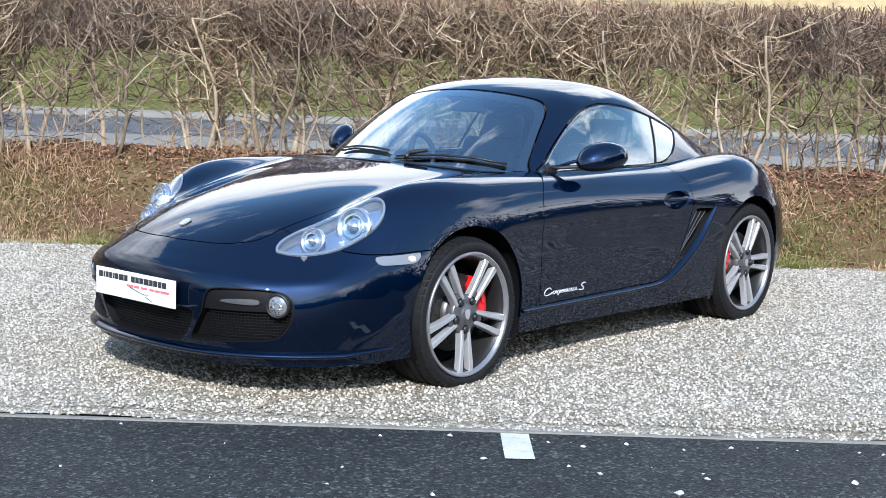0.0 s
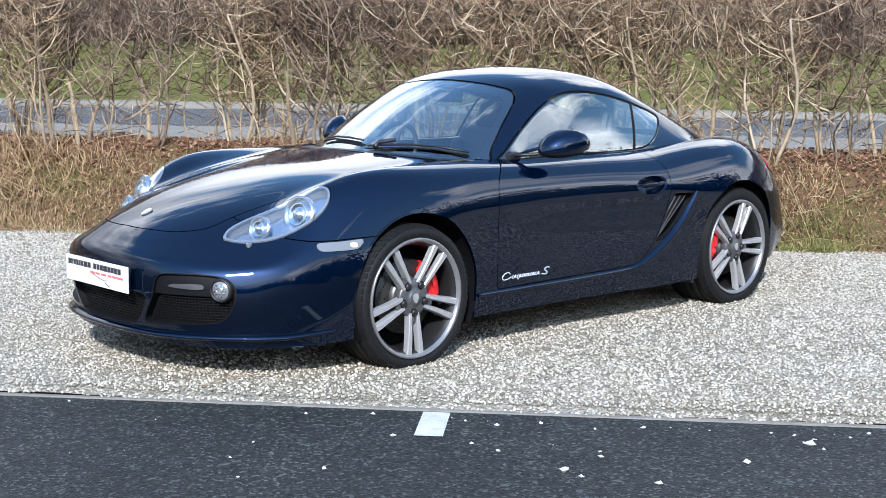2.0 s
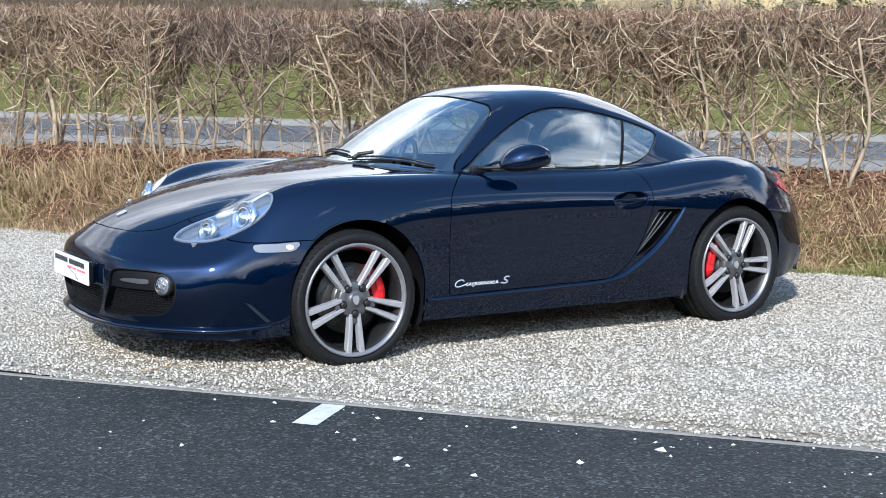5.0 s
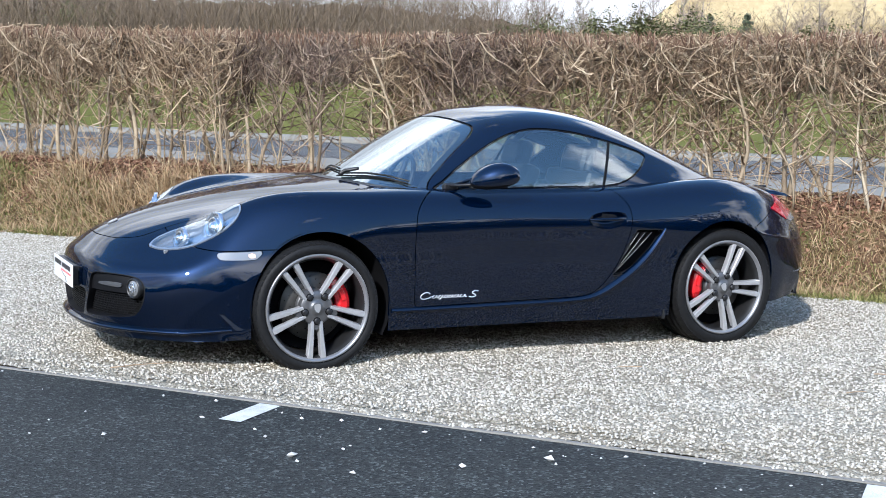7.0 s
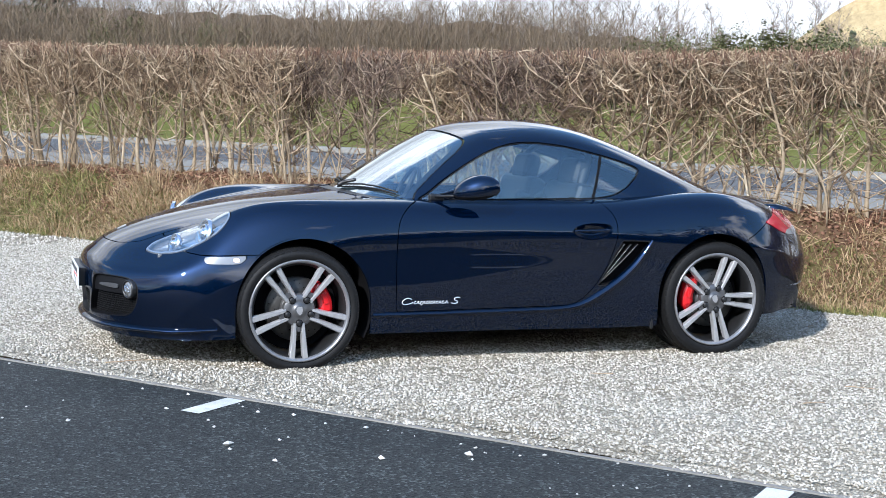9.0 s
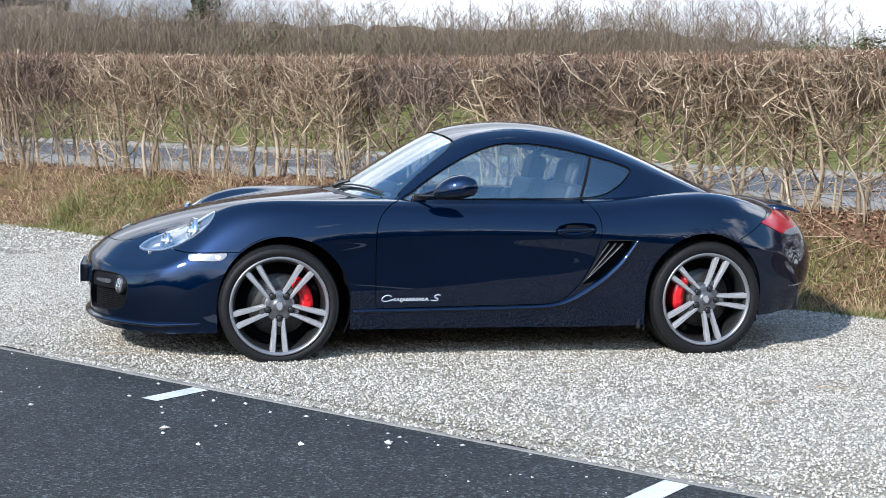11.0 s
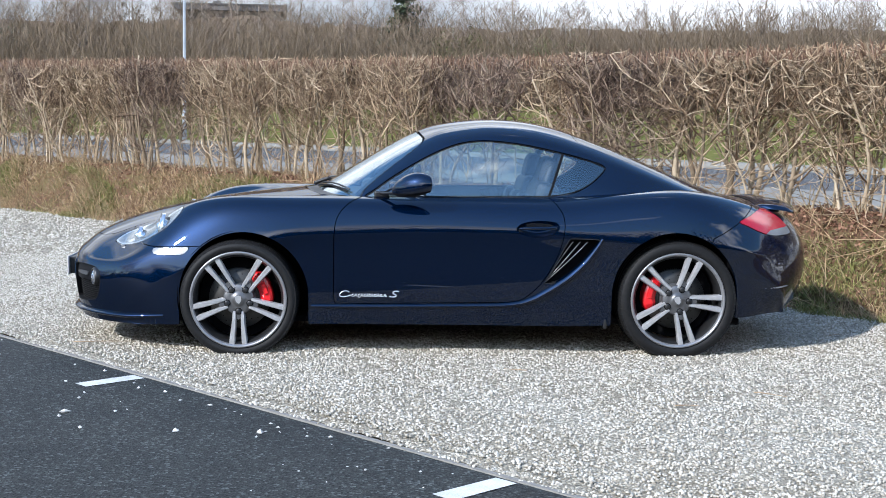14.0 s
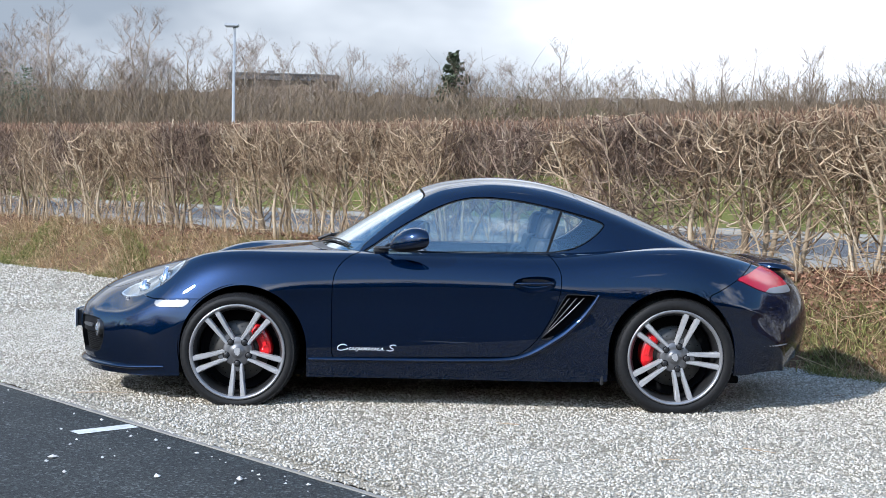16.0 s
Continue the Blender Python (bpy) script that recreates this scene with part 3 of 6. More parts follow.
def closed_curve(points, k=8):
    """A smooth closed outline through the points (two-dimensional)."""
    p = np.array(points, float)
    n = len(p)
    out = []
    for i in range(n):
        a, b, c, d = p[i - 1], p[i], p[(i + 1) % n], p[(i + 2) % n]
        for j in range(k):
            u = j / k
            out.append(0.5 * (2 * b + (c - a) * u + (2 * a - 5 * b + 4 * c - d) * u ** 2 + (3 * b - a - 3 * c + d) * u ** 3))
    return np.array(out)


def outline_distance(outline, pts):
    """Signed distance of two-dimensional points from a closed outline, negative inside."""
    q = np.asarray(pts, float)
    best = np.full(len(q), 1e9)
    inside = np.zeros(len(q), bool)
    for i in range(len(outline)):
        a, b = outline[i - 1], outline[i]
        d = b - a
        t = np.clip(((q - a) @ d) / max(d @ d, 1e-12), 0, 1)
        best = np.minimum(best, np.hypot(*(q - a - t[:, None] * d).T))
        cross = (a[1] > q[:, 1]) != (b[1] > q[:, 1])
        with np.errstate(divide="ignore", invalid="ignore"):
            xc = a[0] + (q[:, 1] - a[1]) * d[0] / d[1]
        inside ^= cross & (q[:, 0] < xc)
    return np.where(inside, -best, best)


class Shell:
    """A surface of points, normals and faces that can be cut along the zero line of a field of its points."""

    def __init__(self, pts, nrm, faces):
        self.pts, self.nrm, self.faces = pts, nrm, faces

    @classmethod
    def from_grid(cls, grid):
        nu, nv, _ = grid.shape
        du, dv = np.gradient(grid, axis=0), np.gradient(grid, axis=1)
        dv[:, 0] = (grid[:, 1] - grid[:, 0]) * (0, 1, 0)
        nr = np.cross(du, dv)
        nr /= np.maximum(np.linalg.norm(nr, axis=2, keepdims=True), 1e-9)
        if nr[nu // 2, 1, 2] < 0:
            nr = -nr
        idx = np.arange(nu * nv).reshape(nu, nv)
        q = np.stack([idx[:-1, :-1], idx[1:, :-1], idx[1:, 1:], idx[:-1, 1:]], -1).reshape(-1, 4)
        return cls(grid.reshape(-1, 3), nr.reshape(-1, 3), [tuple(f) for f in q])

    def cut(self, field):
        """Two shells: where the field is negative, and where it is positive."""
        f = field(self.pts)
        f = np.where(np.abs(f) < 1e-6, 1e-6, f)
        extra_p, extra_n, made = [], [], {}
        low, high = [], []
        base = len(self.pts)

        def crossing(i, j):
            key = (i, j) if i < j else (j, i)
            if key not in made:
                t = f[key[0]] / (f[key[0]] - f[key[1]])
                made[key] = base + len(extra_p)
                extra_p.append(self.pts[key[0]] * (1 - t) + self.pts[key[1]] * t)
                extra_n.append(self.nrm[key[0]] * (1 - t) + self.nrm[key[1]] * t)
            return made[key]

        for q in self.faces:
            s = [f[i] < 0 for i in q]
            if all(s):
                low.append(q)
            elif not any(s):
                high.append(q)
            else:
                lo, hi = [], []
                for k, i in enumerate(q):
                    j = q[(k + 1) % len(q)]
                    (lo if f[i] < 0 else hi).append(i)
                    if (f[i] < 0) != (f[j] < 0):
                        c = crossing(i, j)
                        lo.append(c)
                        hi.append(c)
                if len(lo) > 2:
                    low.append(tuple(lo))
                if len(hi) > 2:
                    high.append(tuple(hi))
        p = np.vstack([self.pts] + ([np.array(extra_p)] if extra_p else []))
        n = np.vstack([self.nrm] + ([np.array(extra_n)] if extra_n else []))
        return Shell(p, n, low).tidy(), Shell(p, n, high).tidy()

    def tidy(self):
        used = sorted({i for q in self.faces for i in q})
        new_index = {i: k for k, i in enumerate(used)}
        return Shell(self.pts[used], self.nrm[used], [tuple(new_index[i] for i in q) for q in self.faces])

    def moved(self, d):
        """The same surface, d further out."""
        return Shell(self.pts + self.nrm * d, self.nrm, self.faces)

    def rim(self):
        seen = {}
        for q in self.faces:
            for k, i in enumerate(q):
                j = q[(k + 1) % len(q)]
                seen[(i, j)] = seen.get((i, j), 0) + 1
        return [(i, j) for (i, j) in seen if (j, i) not in seen]

    def mesh(self, name, mat, side=0, depth=0.012, clear_centre=True):
        """side -1: the near (left) flank, 1: the far one, 0: both, joined on the centre line. depth: the lip folded in at open edges."""
        pts, nrm, faces = self.pts, self.nrm, list(self.faces)
        edges = self.rim()
        n0 = len(pts)
        verts = pts
        lips, sharp = [], []
        if depth:
            ring = sorted({i for e in edges for i in e})
            on_centre = {i for i in ring if abs(pts[i][1]) < 1e-6}
            pos = {i: n0 + k for k, i in enumerate(ring)}
            verts = np.vstack([pts, pts[ring] - nrm[ring] * depth])
            for i, j in edges:
                if i in on_centre and j in on_centre:
                    continue
                lips.append((j, i, pos[i], pos[j]))
        out_v, out_f = [], []
        sides = (-1, 1) if side == 0 else (side,)
        for s in sides:
            o = len(out_v)
            vv = verts * (1, s, 1)
            out_v.extend(map(tuple, vv))
            for q in faces + lips:
                out_f.append(tuple(o + i for i in (q if s > 0 else q[::-1])))
        me = bpy.data.meshes.new(name)
        me.from_pydata(out_v, [], out_f)
        nf = len(faces)
        flat = ([True] * nf + [False] * len(lips)) * len(sides)
        bm = bmesh.new()
        bm.from_mesh(me)
        for q, smooth in zip(bm.faces, flat):
            q.smooth = smooth
        if side == 0:
            mid = [v for v in bm.verts if abs(v.co.y) < 1e-5]
            bmesh.ops.remove_doubles(bm, verts=mid, dist=1e-5)
        for e in bm.edges:
            if len(e.link_faces) == 2 and e.link_faces[0].smooth != e.link_faces[1].smooth:
                e.smooth = False
        bm.to_mesh(me)
        bm.free()
        me.materials.append(mat)
        return me


def side_field(outline):
    return lambda p: outline_distance(outline, p[:, (0, 2)])


def plan_field(outline):
    return lambda p: outline_distance(outline, p[:, :2])


def front_field(outline):
    return lambda p: outline_distance(outline, p[:, 1:])


def circle_field(x, z, r):
    return lambda p: np.hypot(p[:, 0] - x, p[:, 2] - z) - r


def grown(field, g):
    return lambda p: field(p) - g

# ---- the car: panels ----
FRONT_AXLE, REAR_AXLE = -1.2075, 1.2075
G_ = 0.0022       # half a panel gap
car = empty("sports_car", pose(0, 0, 0))
tagged(car, "dark blue metallic two-door sports coupe parked on pale gravel", "car")

BODY = Shell.from_grid(loft(body_sections(), 14, 14))
ROOF = Shell.from_grid(loft(roof_sections(), 14, 12))



def arch_field(x, z, r):
    """A wheel arch: a circle above its centre, upright edges below."""
    return lambda p: np.where(p[:, 2] < z, np.abs(p[:, 0] - x), np.hypot(p[:, 0] - x, p[:, 2] - z)) - r


ARCH_F = arch_field(-1.180, 0.330, 0.352)
ARCH_R = arch_field(1.186, 0.356, 0.351)
CABIN = plan_field(closed_curve([(-.83, 0), (-.78, .25), (-.64, .50), (-.46, .635), (-.1, .655), (.3, .652), (.62, .635), (.84, .55), (.88, 0), (.8, -.3), (0, -.4), (-.8, -.3)]))
HOOD = plan_field(closed_curve([(-2.108, 0), (-2.098, .14), (-2.056, .27), (-1.985, .355), (-1.925, .388), (-1.83, .408), (-1.70, .438), (-1.50, .480), (-1.25, .525), (-1.0, .582), (-.83, .625), (-.76, .60), (-.80, .45), (-.86, .25), (-.89, 0),
                                (-.86, -.25), (-.80, -.45), (-.76, -.60), (-1.0, -.585), (-1.55, -.46), (-1.93, -.38), (-2.08, -.2)]))
DOOR = side_field(closed_curve([(-.687, .298), (-.692, .45), (-.693, .62), (-.684, .735), (-.655, .80), (-.60, .850), (-.53, .885), (-.48, .98), (0, .99), (.40, .98), (.455, .905), (.515, .865), (.560, .80), (.570, .73), (.553, .63),
                                (.505, .51), (.435, .405), (.36, .338), (.30, .315), (.18, .308), (-.10, .303), (-.45, .297), (-.66, .293)], 5))
BUMPER_F = side_field(np.array([(-2.6, 0), (-1.40, 0), (-1.40, .599), (-1.48, .597), (-1.62, .590), (-1.70, .590), (-1.752, .597), (-1.79, .612), (-1.84, .66), (-1.85, .8), (-2.6, .8)]))
BUMPER_R = side_field(np.array([(1.385, .0), (1.385, .675), (1.44, .700), (1.55, .760), (1.66, .838), (1.72, .87), (1.80, .90), (2.4, .9), (2.4, 0)]))

shell = BODY
shell = shell.cut(ARCH_F)[1].cut(ARCH_R)[1].cut(CABIN)[1]


def panel(shell_, field, gap=G_):
    """The panel inside the outline, and the rest of the surface, with a narrow gap between."""
    return shell_.cut(grown(field, -gap))[0], shell_.cut(grown(field, gap))[1]


hood_, shell = panel(shell, HOOD)
door_, shell = panel(shell, DOOR)
bumper_, shell = panel(shell, BUMPER_F)
rbumper_, shell = panel(shell, BUMPER_R)
part_mesh("bonnet", hood_.mesh("bonnet", PAINT), car)
for s_ in (-1, 1):
    door_ob = part_mesh("door", door_.mesh("door", PAINT, s_), car, "closed blue door")
    if s_ < 0:
        near_door = door_ob
part_mesh("front_bumper", bumper_.mesh("front_bumper", PAINT), car)
part_mesh("rear_bumper", rbumper_.mesh("rear_bumper", PAINT), car)
part_mesh("body", shell.mesh("body", PAINT), car)

# ---- roof, pillars and glass ----
WINDOW = side_field(closed_curve([(-.525, .872), (-.47, .915), (-.38, .980), (-.25, 1.060), (-.12, 1.128), (0.0, 1.172), (.13, 1.190), (.30, 1.180), (.46, 1.154), (.64, 1.114), (.78, 1.075), (.830, 1.052), (.826, 1.028), (.77, .975), (.70, .930), (.62, .900), (.50, .885), (.2, .880), (-.1, .876), (-.4, .870)], 6))
WINDSCREEN = front_field(closed_curve([(0, 1.236), (.20, 1.227), (.36, 1.208), (.445, 1.187), (.50, 1.145), (.545, 1.075), (.62, .925), (.65, .82), (.3, .70), (0, .70), (-.3, .70), (-.65, .82), (-.545, 1.075), (-.445, 1.187), (-.2, 1.227)], 6))
HATCH = plan_field(closed_curve([(.62, 0), (.63, .2), (.68, .33), (.80, .37), (1.1, .345), (1.38, .31), (1.44, .2), (1.46, 0), (1.44, -.2), (1.38, -.31), (1.1, -.345), (.8, -.37), (.68, -.33), (.63, -.2)], 6))


def ahead(field, x):
    """The field, but positive behind x."""
    return lambda p: np.maximum(field(p), p[:, 0] - x)


glass_, roof = panel(ROOF, WINDOW, 0.0025)
screen_, roof = panel(roof, ahead(WINDSCREEN, 0.0), 0.002)
hatch_, roof = panel(roof, HATCH, 0.003)
TAILGATE = plan_field(closed_curve([(.676, 0), (.675, .20), (.672, .36), (.685, .43), (.74, .462), (.95, .455), (1.25, .415), (1.55, .37), (1.9, .35), (1.9, -.35), (1.55, -.37), (1.25, -.415), (.95, -.455), (.74, -.462), (.685, -.43), (.672, -.36), (.675, -.20)], 5))
tailgate_, roof = panel(roof, TAILGATE, 0.0016)
roof = roof.cut(lambda p: np.where((p[:, 0] < -.3), p[:, 2] - .80, p[:, 2] - .74))[1]
part_mesh("roof", roof.mesh("roof", PAINT), car)
part_mesh("tailgate", tailgate_.mesh("tailgate", PAINT), car)
seam_ = Shell.from_grid(loft(roof_sections(), 6, 6)).cut(grown(TAILGATE, -.03))[1].cut(grown(TAILGATE, .03))[0].cut(WINDOW)[1]
part_mesh("tailgate_seal", seam_.moved(-.006).mesh("tailgate_seal", GAP, 0, 0), car)
PILLAR = lambda p: p[:, 0] - (.503 + (p[:, 2] - .885) * .36)
for s_ in (-1, 1):
    front_, rest_ = glass_.cut(PILLAR)
    for nm, g_ in (("side_window", front_), ("quarter_window", rest_)):
        ob = part_mesh(nm, g_.moved(-.004).mesh(nm, GLASS, s_, 0), car)
        ob.visible_shadow = False
    bar_ = glass_.cut(grown(PILLAR, .008))[0].cut(grown(PILLAR, -.008))[1]
    part_mesh("window_pillar", bar_.moved(-.001).mesh("window_pillar", SEAL, s_, .004), car)
    edge_ = glass_.cut(grown(WINDOW, -.006))[1]
    part_mesh("window_seal", edge_.moved(-.001).mesh("window_seal", SEAL, s_, .004), car, "black window seal")
ob = part_mesh("windscreen", screen_.moved(-.002).mesh("windscreen", SCREEN, 0, 0), car)
ob.visible_shadow = False
edge_ = screen_.cut(grown(ahead(WINDSCREEN, 0.0), -.0035))[1]
band_ = screen_.cut(grown(ahead(WINDSCREEN, 0.0), -.030))[1]
part_mesh("windscreen_band", band_.moved(-.006).mesh("windscreen_band", SEAL, 0, 0), car, "black printed band round the windscreen")
part_mesh("windscreen_seal", edge_.moved(-.001).mesh("windscreen_seal", SEAL, 0, 0), car)
ob = part_mesh("rear_window", hatch_.moved(-.002).mesh("rear_window", GLASS, 0, 0), car)
ob.visible_shadow = False


# ---- wheels ----
def lathe(profile, steps=64, close=False):
    """A body of revolution about the y axis from (radius, y) pairs."""
    verts, faces = [], []
    k = len(profile)
    for i in range(steps):
        a = 2 * math.pi * i / steps
        for r, y in profile:
            verts.append((r * math.cos(a), y, r * math.sin(a)))
    for i in range(steps):
        j = (i + 1) % steps
        for m in range(k if close else k - 1):
            n_ = (m + 1) % k
            faces.append((i * k + m, i * k + n_, j * k + n_, j * k + m))
    return verts, faces


def wheel(name, m, radius, width, spoke_angle, calliper_angle):
    """A wheel with its outer face towards local -y; its hub lies at the origin."""
    w = empty(name, m)
    w.parent = car
    h = width / 2
    yo, yi = 0.030 - 0.062, 0.030 - 0.062 + width   # outer and inner sidewall
    R = radius
    # tyre with rounded shoulders and circumferential grooves
    prof = [(0.262, yo + .012), (0.268, yo + .003), (0.285, yo - .004), (R - .025, yo - .002), (R - .012, yo + .008), (R - .004, yo + .024)]
    for g in (0.30, 0.5, 0.70):
        c = yo + width * g
        prof += [(R, c - .007), (R - .007, c - .005), (R - .007, c + .005), (R, c + .007)]
    prof += [(R - .004, yi - .024), (R - .012, yi - .008), (R - .03, yi + .002), (.262, yi - .012)]
    v, f = lathe(prof, 72)
    tyre = part_mesh("tyre", mesh_from("tyre", v, f, RUBBER), w, "black low-profile tyre")
    # shoulder tread blocks
    blocks = []
    for i in range(60):
        a = 2 * math.pi * i / 60
        for y0, y1, r0, r1 in ((yo + .004, yo + .045, R - .013, R - .0005), (yi - .045, yi - .006, R - .012, R - .0005)):
            q = []
            for da in (-.040, .040):
                for y, r in ((y0, r0 + .0035), (y1, r1 + .002), (y1, R - .02), (y0, R - .035)):
                    q.append((r * math.cos(a + da + (y - y0) * .9), y, r * math.sin(a + da + (y - y0) * .9)))
            blocks.append((q, [(0, 1, 2, 3), (7, 6, 5, 4), (0, 4, 5, 1), (1, 5, 6, 2), (3, 2, 6, 7), (0, 3, 7, 4)]))
    v, f = joined(blocks)
    tagged(part_mesh("tread", mesh_from("tread", v, f, RUBBER, False), tyre), kind="stuff")
    # rim: bright outer flange and dark barrel
    v, f = lathe([(.263, yo + .010), (.265, yo + .002), (.262, yo - .004), (.255, yo - .004), (.249, yo + .004), (.245, yo + .012)], 72)
    rim = part_mesh("rim", mesh_from("rim", v, f, ALLOY_RIM), w, "grey alloy rim with five twin spokes")
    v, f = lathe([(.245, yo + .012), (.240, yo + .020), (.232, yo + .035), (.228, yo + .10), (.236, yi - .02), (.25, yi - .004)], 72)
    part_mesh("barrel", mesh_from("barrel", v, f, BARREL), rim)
    face = yo + .004
    for i in range(5):
        base = radians(spoke_angle + 72 * i)
        for s in (-1, 1):
            pts = []
            for r, off, half, y0, y1 in ((.066, .0215, .0085, .012, .040), (.11, .0235, .0095, .007, .036), (.17, .028, .0115, .003, .030), (.225, .033, .0135, .001, .026), (.253, .0355, .0150, .003, .024)):
                for t, y in ((-half - .004, y1), (-half, y0 + .004), (-half + .003, y0), (half - .003, y0), (half, y0 + .004), (half + .004, y1)):
                    along, across = r, s * off + t
                    pts.append((along * math.cos(base) - across * math.sin(base), face + y, along * math.sin(base) + across * math.cos(base)))
            fs = []
            for k in range(4):
                for j in range(5):
                    fs.append((k * 6 + j, k * 6 + j + 1, k * 6 + 6 + j + 1, k * 6 + 6 + j))
            fs += [(5, 4, 3, 2, 1, 0), tuple(24 + j for j in range(6))]
            part_mesh("spoke", mesh_from("spoke", pts, fs, ALLOY, False), rim)
        # web that ties each pair of spokes to the hub
        ang = base
        b = [(.060, -.034), (.085, -.026), (.105, -.012), (.112, 0), (.105, .012), (.085, .026), (.060, .034)]
        pv = [(r * math.cos(ang) - t * math.sin(ang), face + y, r * math.sin(ang) + t * math.cos(ang)) for y in (.016, .042) for r, t in b]
        pf = [tuple(range(6, -1, -1)), tuple(range(7, 14))] + [(k, k + 1, k + 8, k + 7) for k in range(6)]
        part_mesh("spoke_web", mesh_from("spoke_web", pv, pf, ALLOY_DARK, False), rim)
        bx, bz = .0645 * math.cos(base), .0645 * math.sin(base)
        # flat near-black disc round each bolt, painting the shade of a recess
        v, f = lathe([(0, face + .0132), (.019, face + .0132), (.0195, face + .02)], 14)
        part_mesh("bolt_pocket", mesh_from("bolt_pocket", [(x + bx, y, z + bz) for x, y, z in v], f, GAP), rim)
        v, f = lathe([(0, face + .004), (.010, face + .004), (.0145, face + .006), (.0155, face + .024)], 12)
        bolt = part_mesh("wheel_bolt", mesh_from("wheel_bolt", [(x + bx, y, z + bz) for x, y, z in v], f, BLACK), rim)
    v, f = lathe([(0, face + .006), (.024, face + .006), (.031, face + .009), (.034, face + .013), (.050, face + .014), (.078, face + .016), (.084, face + .022), (.084, face + .06)], 48)
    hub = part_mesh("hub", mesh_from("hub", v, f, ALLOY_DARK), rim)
    # small crest on the cap, as a plain raised shape
    bm = bmesh.new()
    ring = [(x * 1.15, z * 1.15) for x, z in ((-.013, .015), (0, .019), (.013, .015), (.014, 0), (.009, -.013), (0, -.02), (-.009, -.013), (-.014, 0))]
    a0 = radians(spoke_angle + 90 + 8)
    vs = [bm.verts.new((x * math.cos(a0) - z * math.sin(a0), face + .0035, x * math.sin(a0) + z * math.cos(a0))) for x, z in ring]
    fc = bm.faces.new(vs)
    ext = bmesh.ops.extrude_face_region(bm, geom=[fc])
    bmesh.ops.translate(bm, verts=[e for e in ext["geom"] if isinstance(e, bmesh.types.BMVert)], vec=(0, .004, 0))
    bmesh.ops.recalc_face_normals(bm, faces=list(bm.faces))
    part("cap_badge", bm, ALLOY, rim, "small silver crest shape")
    # brake
    v, f = lathe([(.06, yo + .085), (.165, yo + .085), (.167, yo + .09), (.167, yo + .108), (.165, yo + .113), (.06, yo + .113)], 48)
    disc = part_mesh("brake_disc", mesh_from("brake_disc", v, f, STEEL), w, "drilled steel brake disc")
    v, f = lathe([(0, yo + .06), (.085, yo + .06), (.09, yo + .085)], 32)
    part_mesh("disc_bell", mesh_from("disc_bell", v, f, ALLOY_DARK), disc)
    holes = []
    for i in range(30):
        a = 2 * math.pi * i / 30
        r = (.115, .132, .148)[i % 3]
        hv, hf = lathe([(0, yo + .0842), (.0035, yo + .0842)], 6)
        holes.append(([(x + r * math.cos(a), y, z + r * math.sin(a)) for x, y, z in hv], hf))
    v, f = joined(holes)
    tagged(part_mesh("drilling", mesh_from("drilling", v, f, GAP), disc), kind="stuff")
    cv, cf = [], []
    steps = 12
    prof = [(.112, .075), (.116, .062), (.135, .052), (.168, .050), (.182, .058), (.187, .075), (.187, .14), (.112, .14)]
    for i in range(steps + 1):
        u = i / steps
        a = radians(calliper_angle - 36 + 72 * u)
        taper = 1 - .35 * max(0, abs(2 * u - 1) - .72) / .28
        for r, y in prof:
            rr = .150 + (r - .150) * taper
            yy = .095 + (y - .095) * taper
            cv.append((rr * math.cos(a), yo + yy, rr * math.sin(a)))
    k = len(prof)
    for i in range(steps):
        for j in range(k):
            cf.append((i * k + j, i * k + (j + 1) % k, (i + 1) * k + (j + 1) % k, (i + 1) * k + j))
    cf += [tuple(range(k - 1, -1, -1)), tuple(range(steps * k, steps * k + k))]
    cal = part_mesh("calliper", mesh_from("calliper", cv, cf, RED, False), w, "red brake calliper")
    part("calliper_bridge", box_bm((-.012, yo + .042, -.03), (.012, yo + .056, .03), .003), RED, cal).matrix_local = Matrix.Rotation(-radians(calliper_angle), 4, "Y") @ Matrix.Translation((.15, 0, 0))
    # dark backing behind the disc
    v, f = lathe([(.0, yo + .16), (.225, yo + .16)], 32)
    part_mesh("dust_shield", mesh_from("dust_shield", v, f, GAP), w)
    return w


ZF, ZR = 0.313, 0.329
wheel("front_wheel", pose(FRONT_AXLE, -.835, ZF), .3225, .235, -90, 22)
wheel("rear_wheel", pose(REAR_AXLE, -.835, ZR), .333, .265, -76, 166)
wheel("front_wheel", pose(FRONT_AXLE, .835, ZF, 0, 0, 180), .3225, .235, -90, 158)
wheel("rear_wheel", pose(REAR_AXLE, .835, ZR, 0, 0, 180), .333, .265, -80, 14)

# wheel-arch liners, floor and sills
for x_, z_, r_ in ((-1.180, .330, .361), (1.186, .356, .360)):
    for s_ in (-1, 1):
        v, f = [], []
        for i in range(25):
            a = radians(-28 + 236 * i / 24)
            for y in (.50, .845):
                v.append((x_ + r_ * math.cos(a), s_ * y, z_ + r_ * math.sin(a)))
        f = [(2 * i, 2 * i + 1, 2 * i + 3, 2 * i + 2) for i in range(24)]
        o = len(v)
        v += [(x_ + r_ * math.cos(radians(-28 + 236 * i / 24)), s_ * .50, z_ + r_ * math.sin(radians(-28 + 236 * i / 24))) for i in range(25)]
        f.append(tuple(range(o, o + 25)))
        part_mesh("arch_liner", mesh_from("arch_liner", v, f, GAP), car)
part("floor_pan", box_bm((-1.75, -.70, .17), (1.6, .70, .21), .01), GAP, car)

# ---- the car: lamps, intakes and trim ----
_front = BODY.pts[BODY.pts[:, 0] < -1.40]
_flank = BODY.pts[(BODY.pts[:, 1] > .55)]


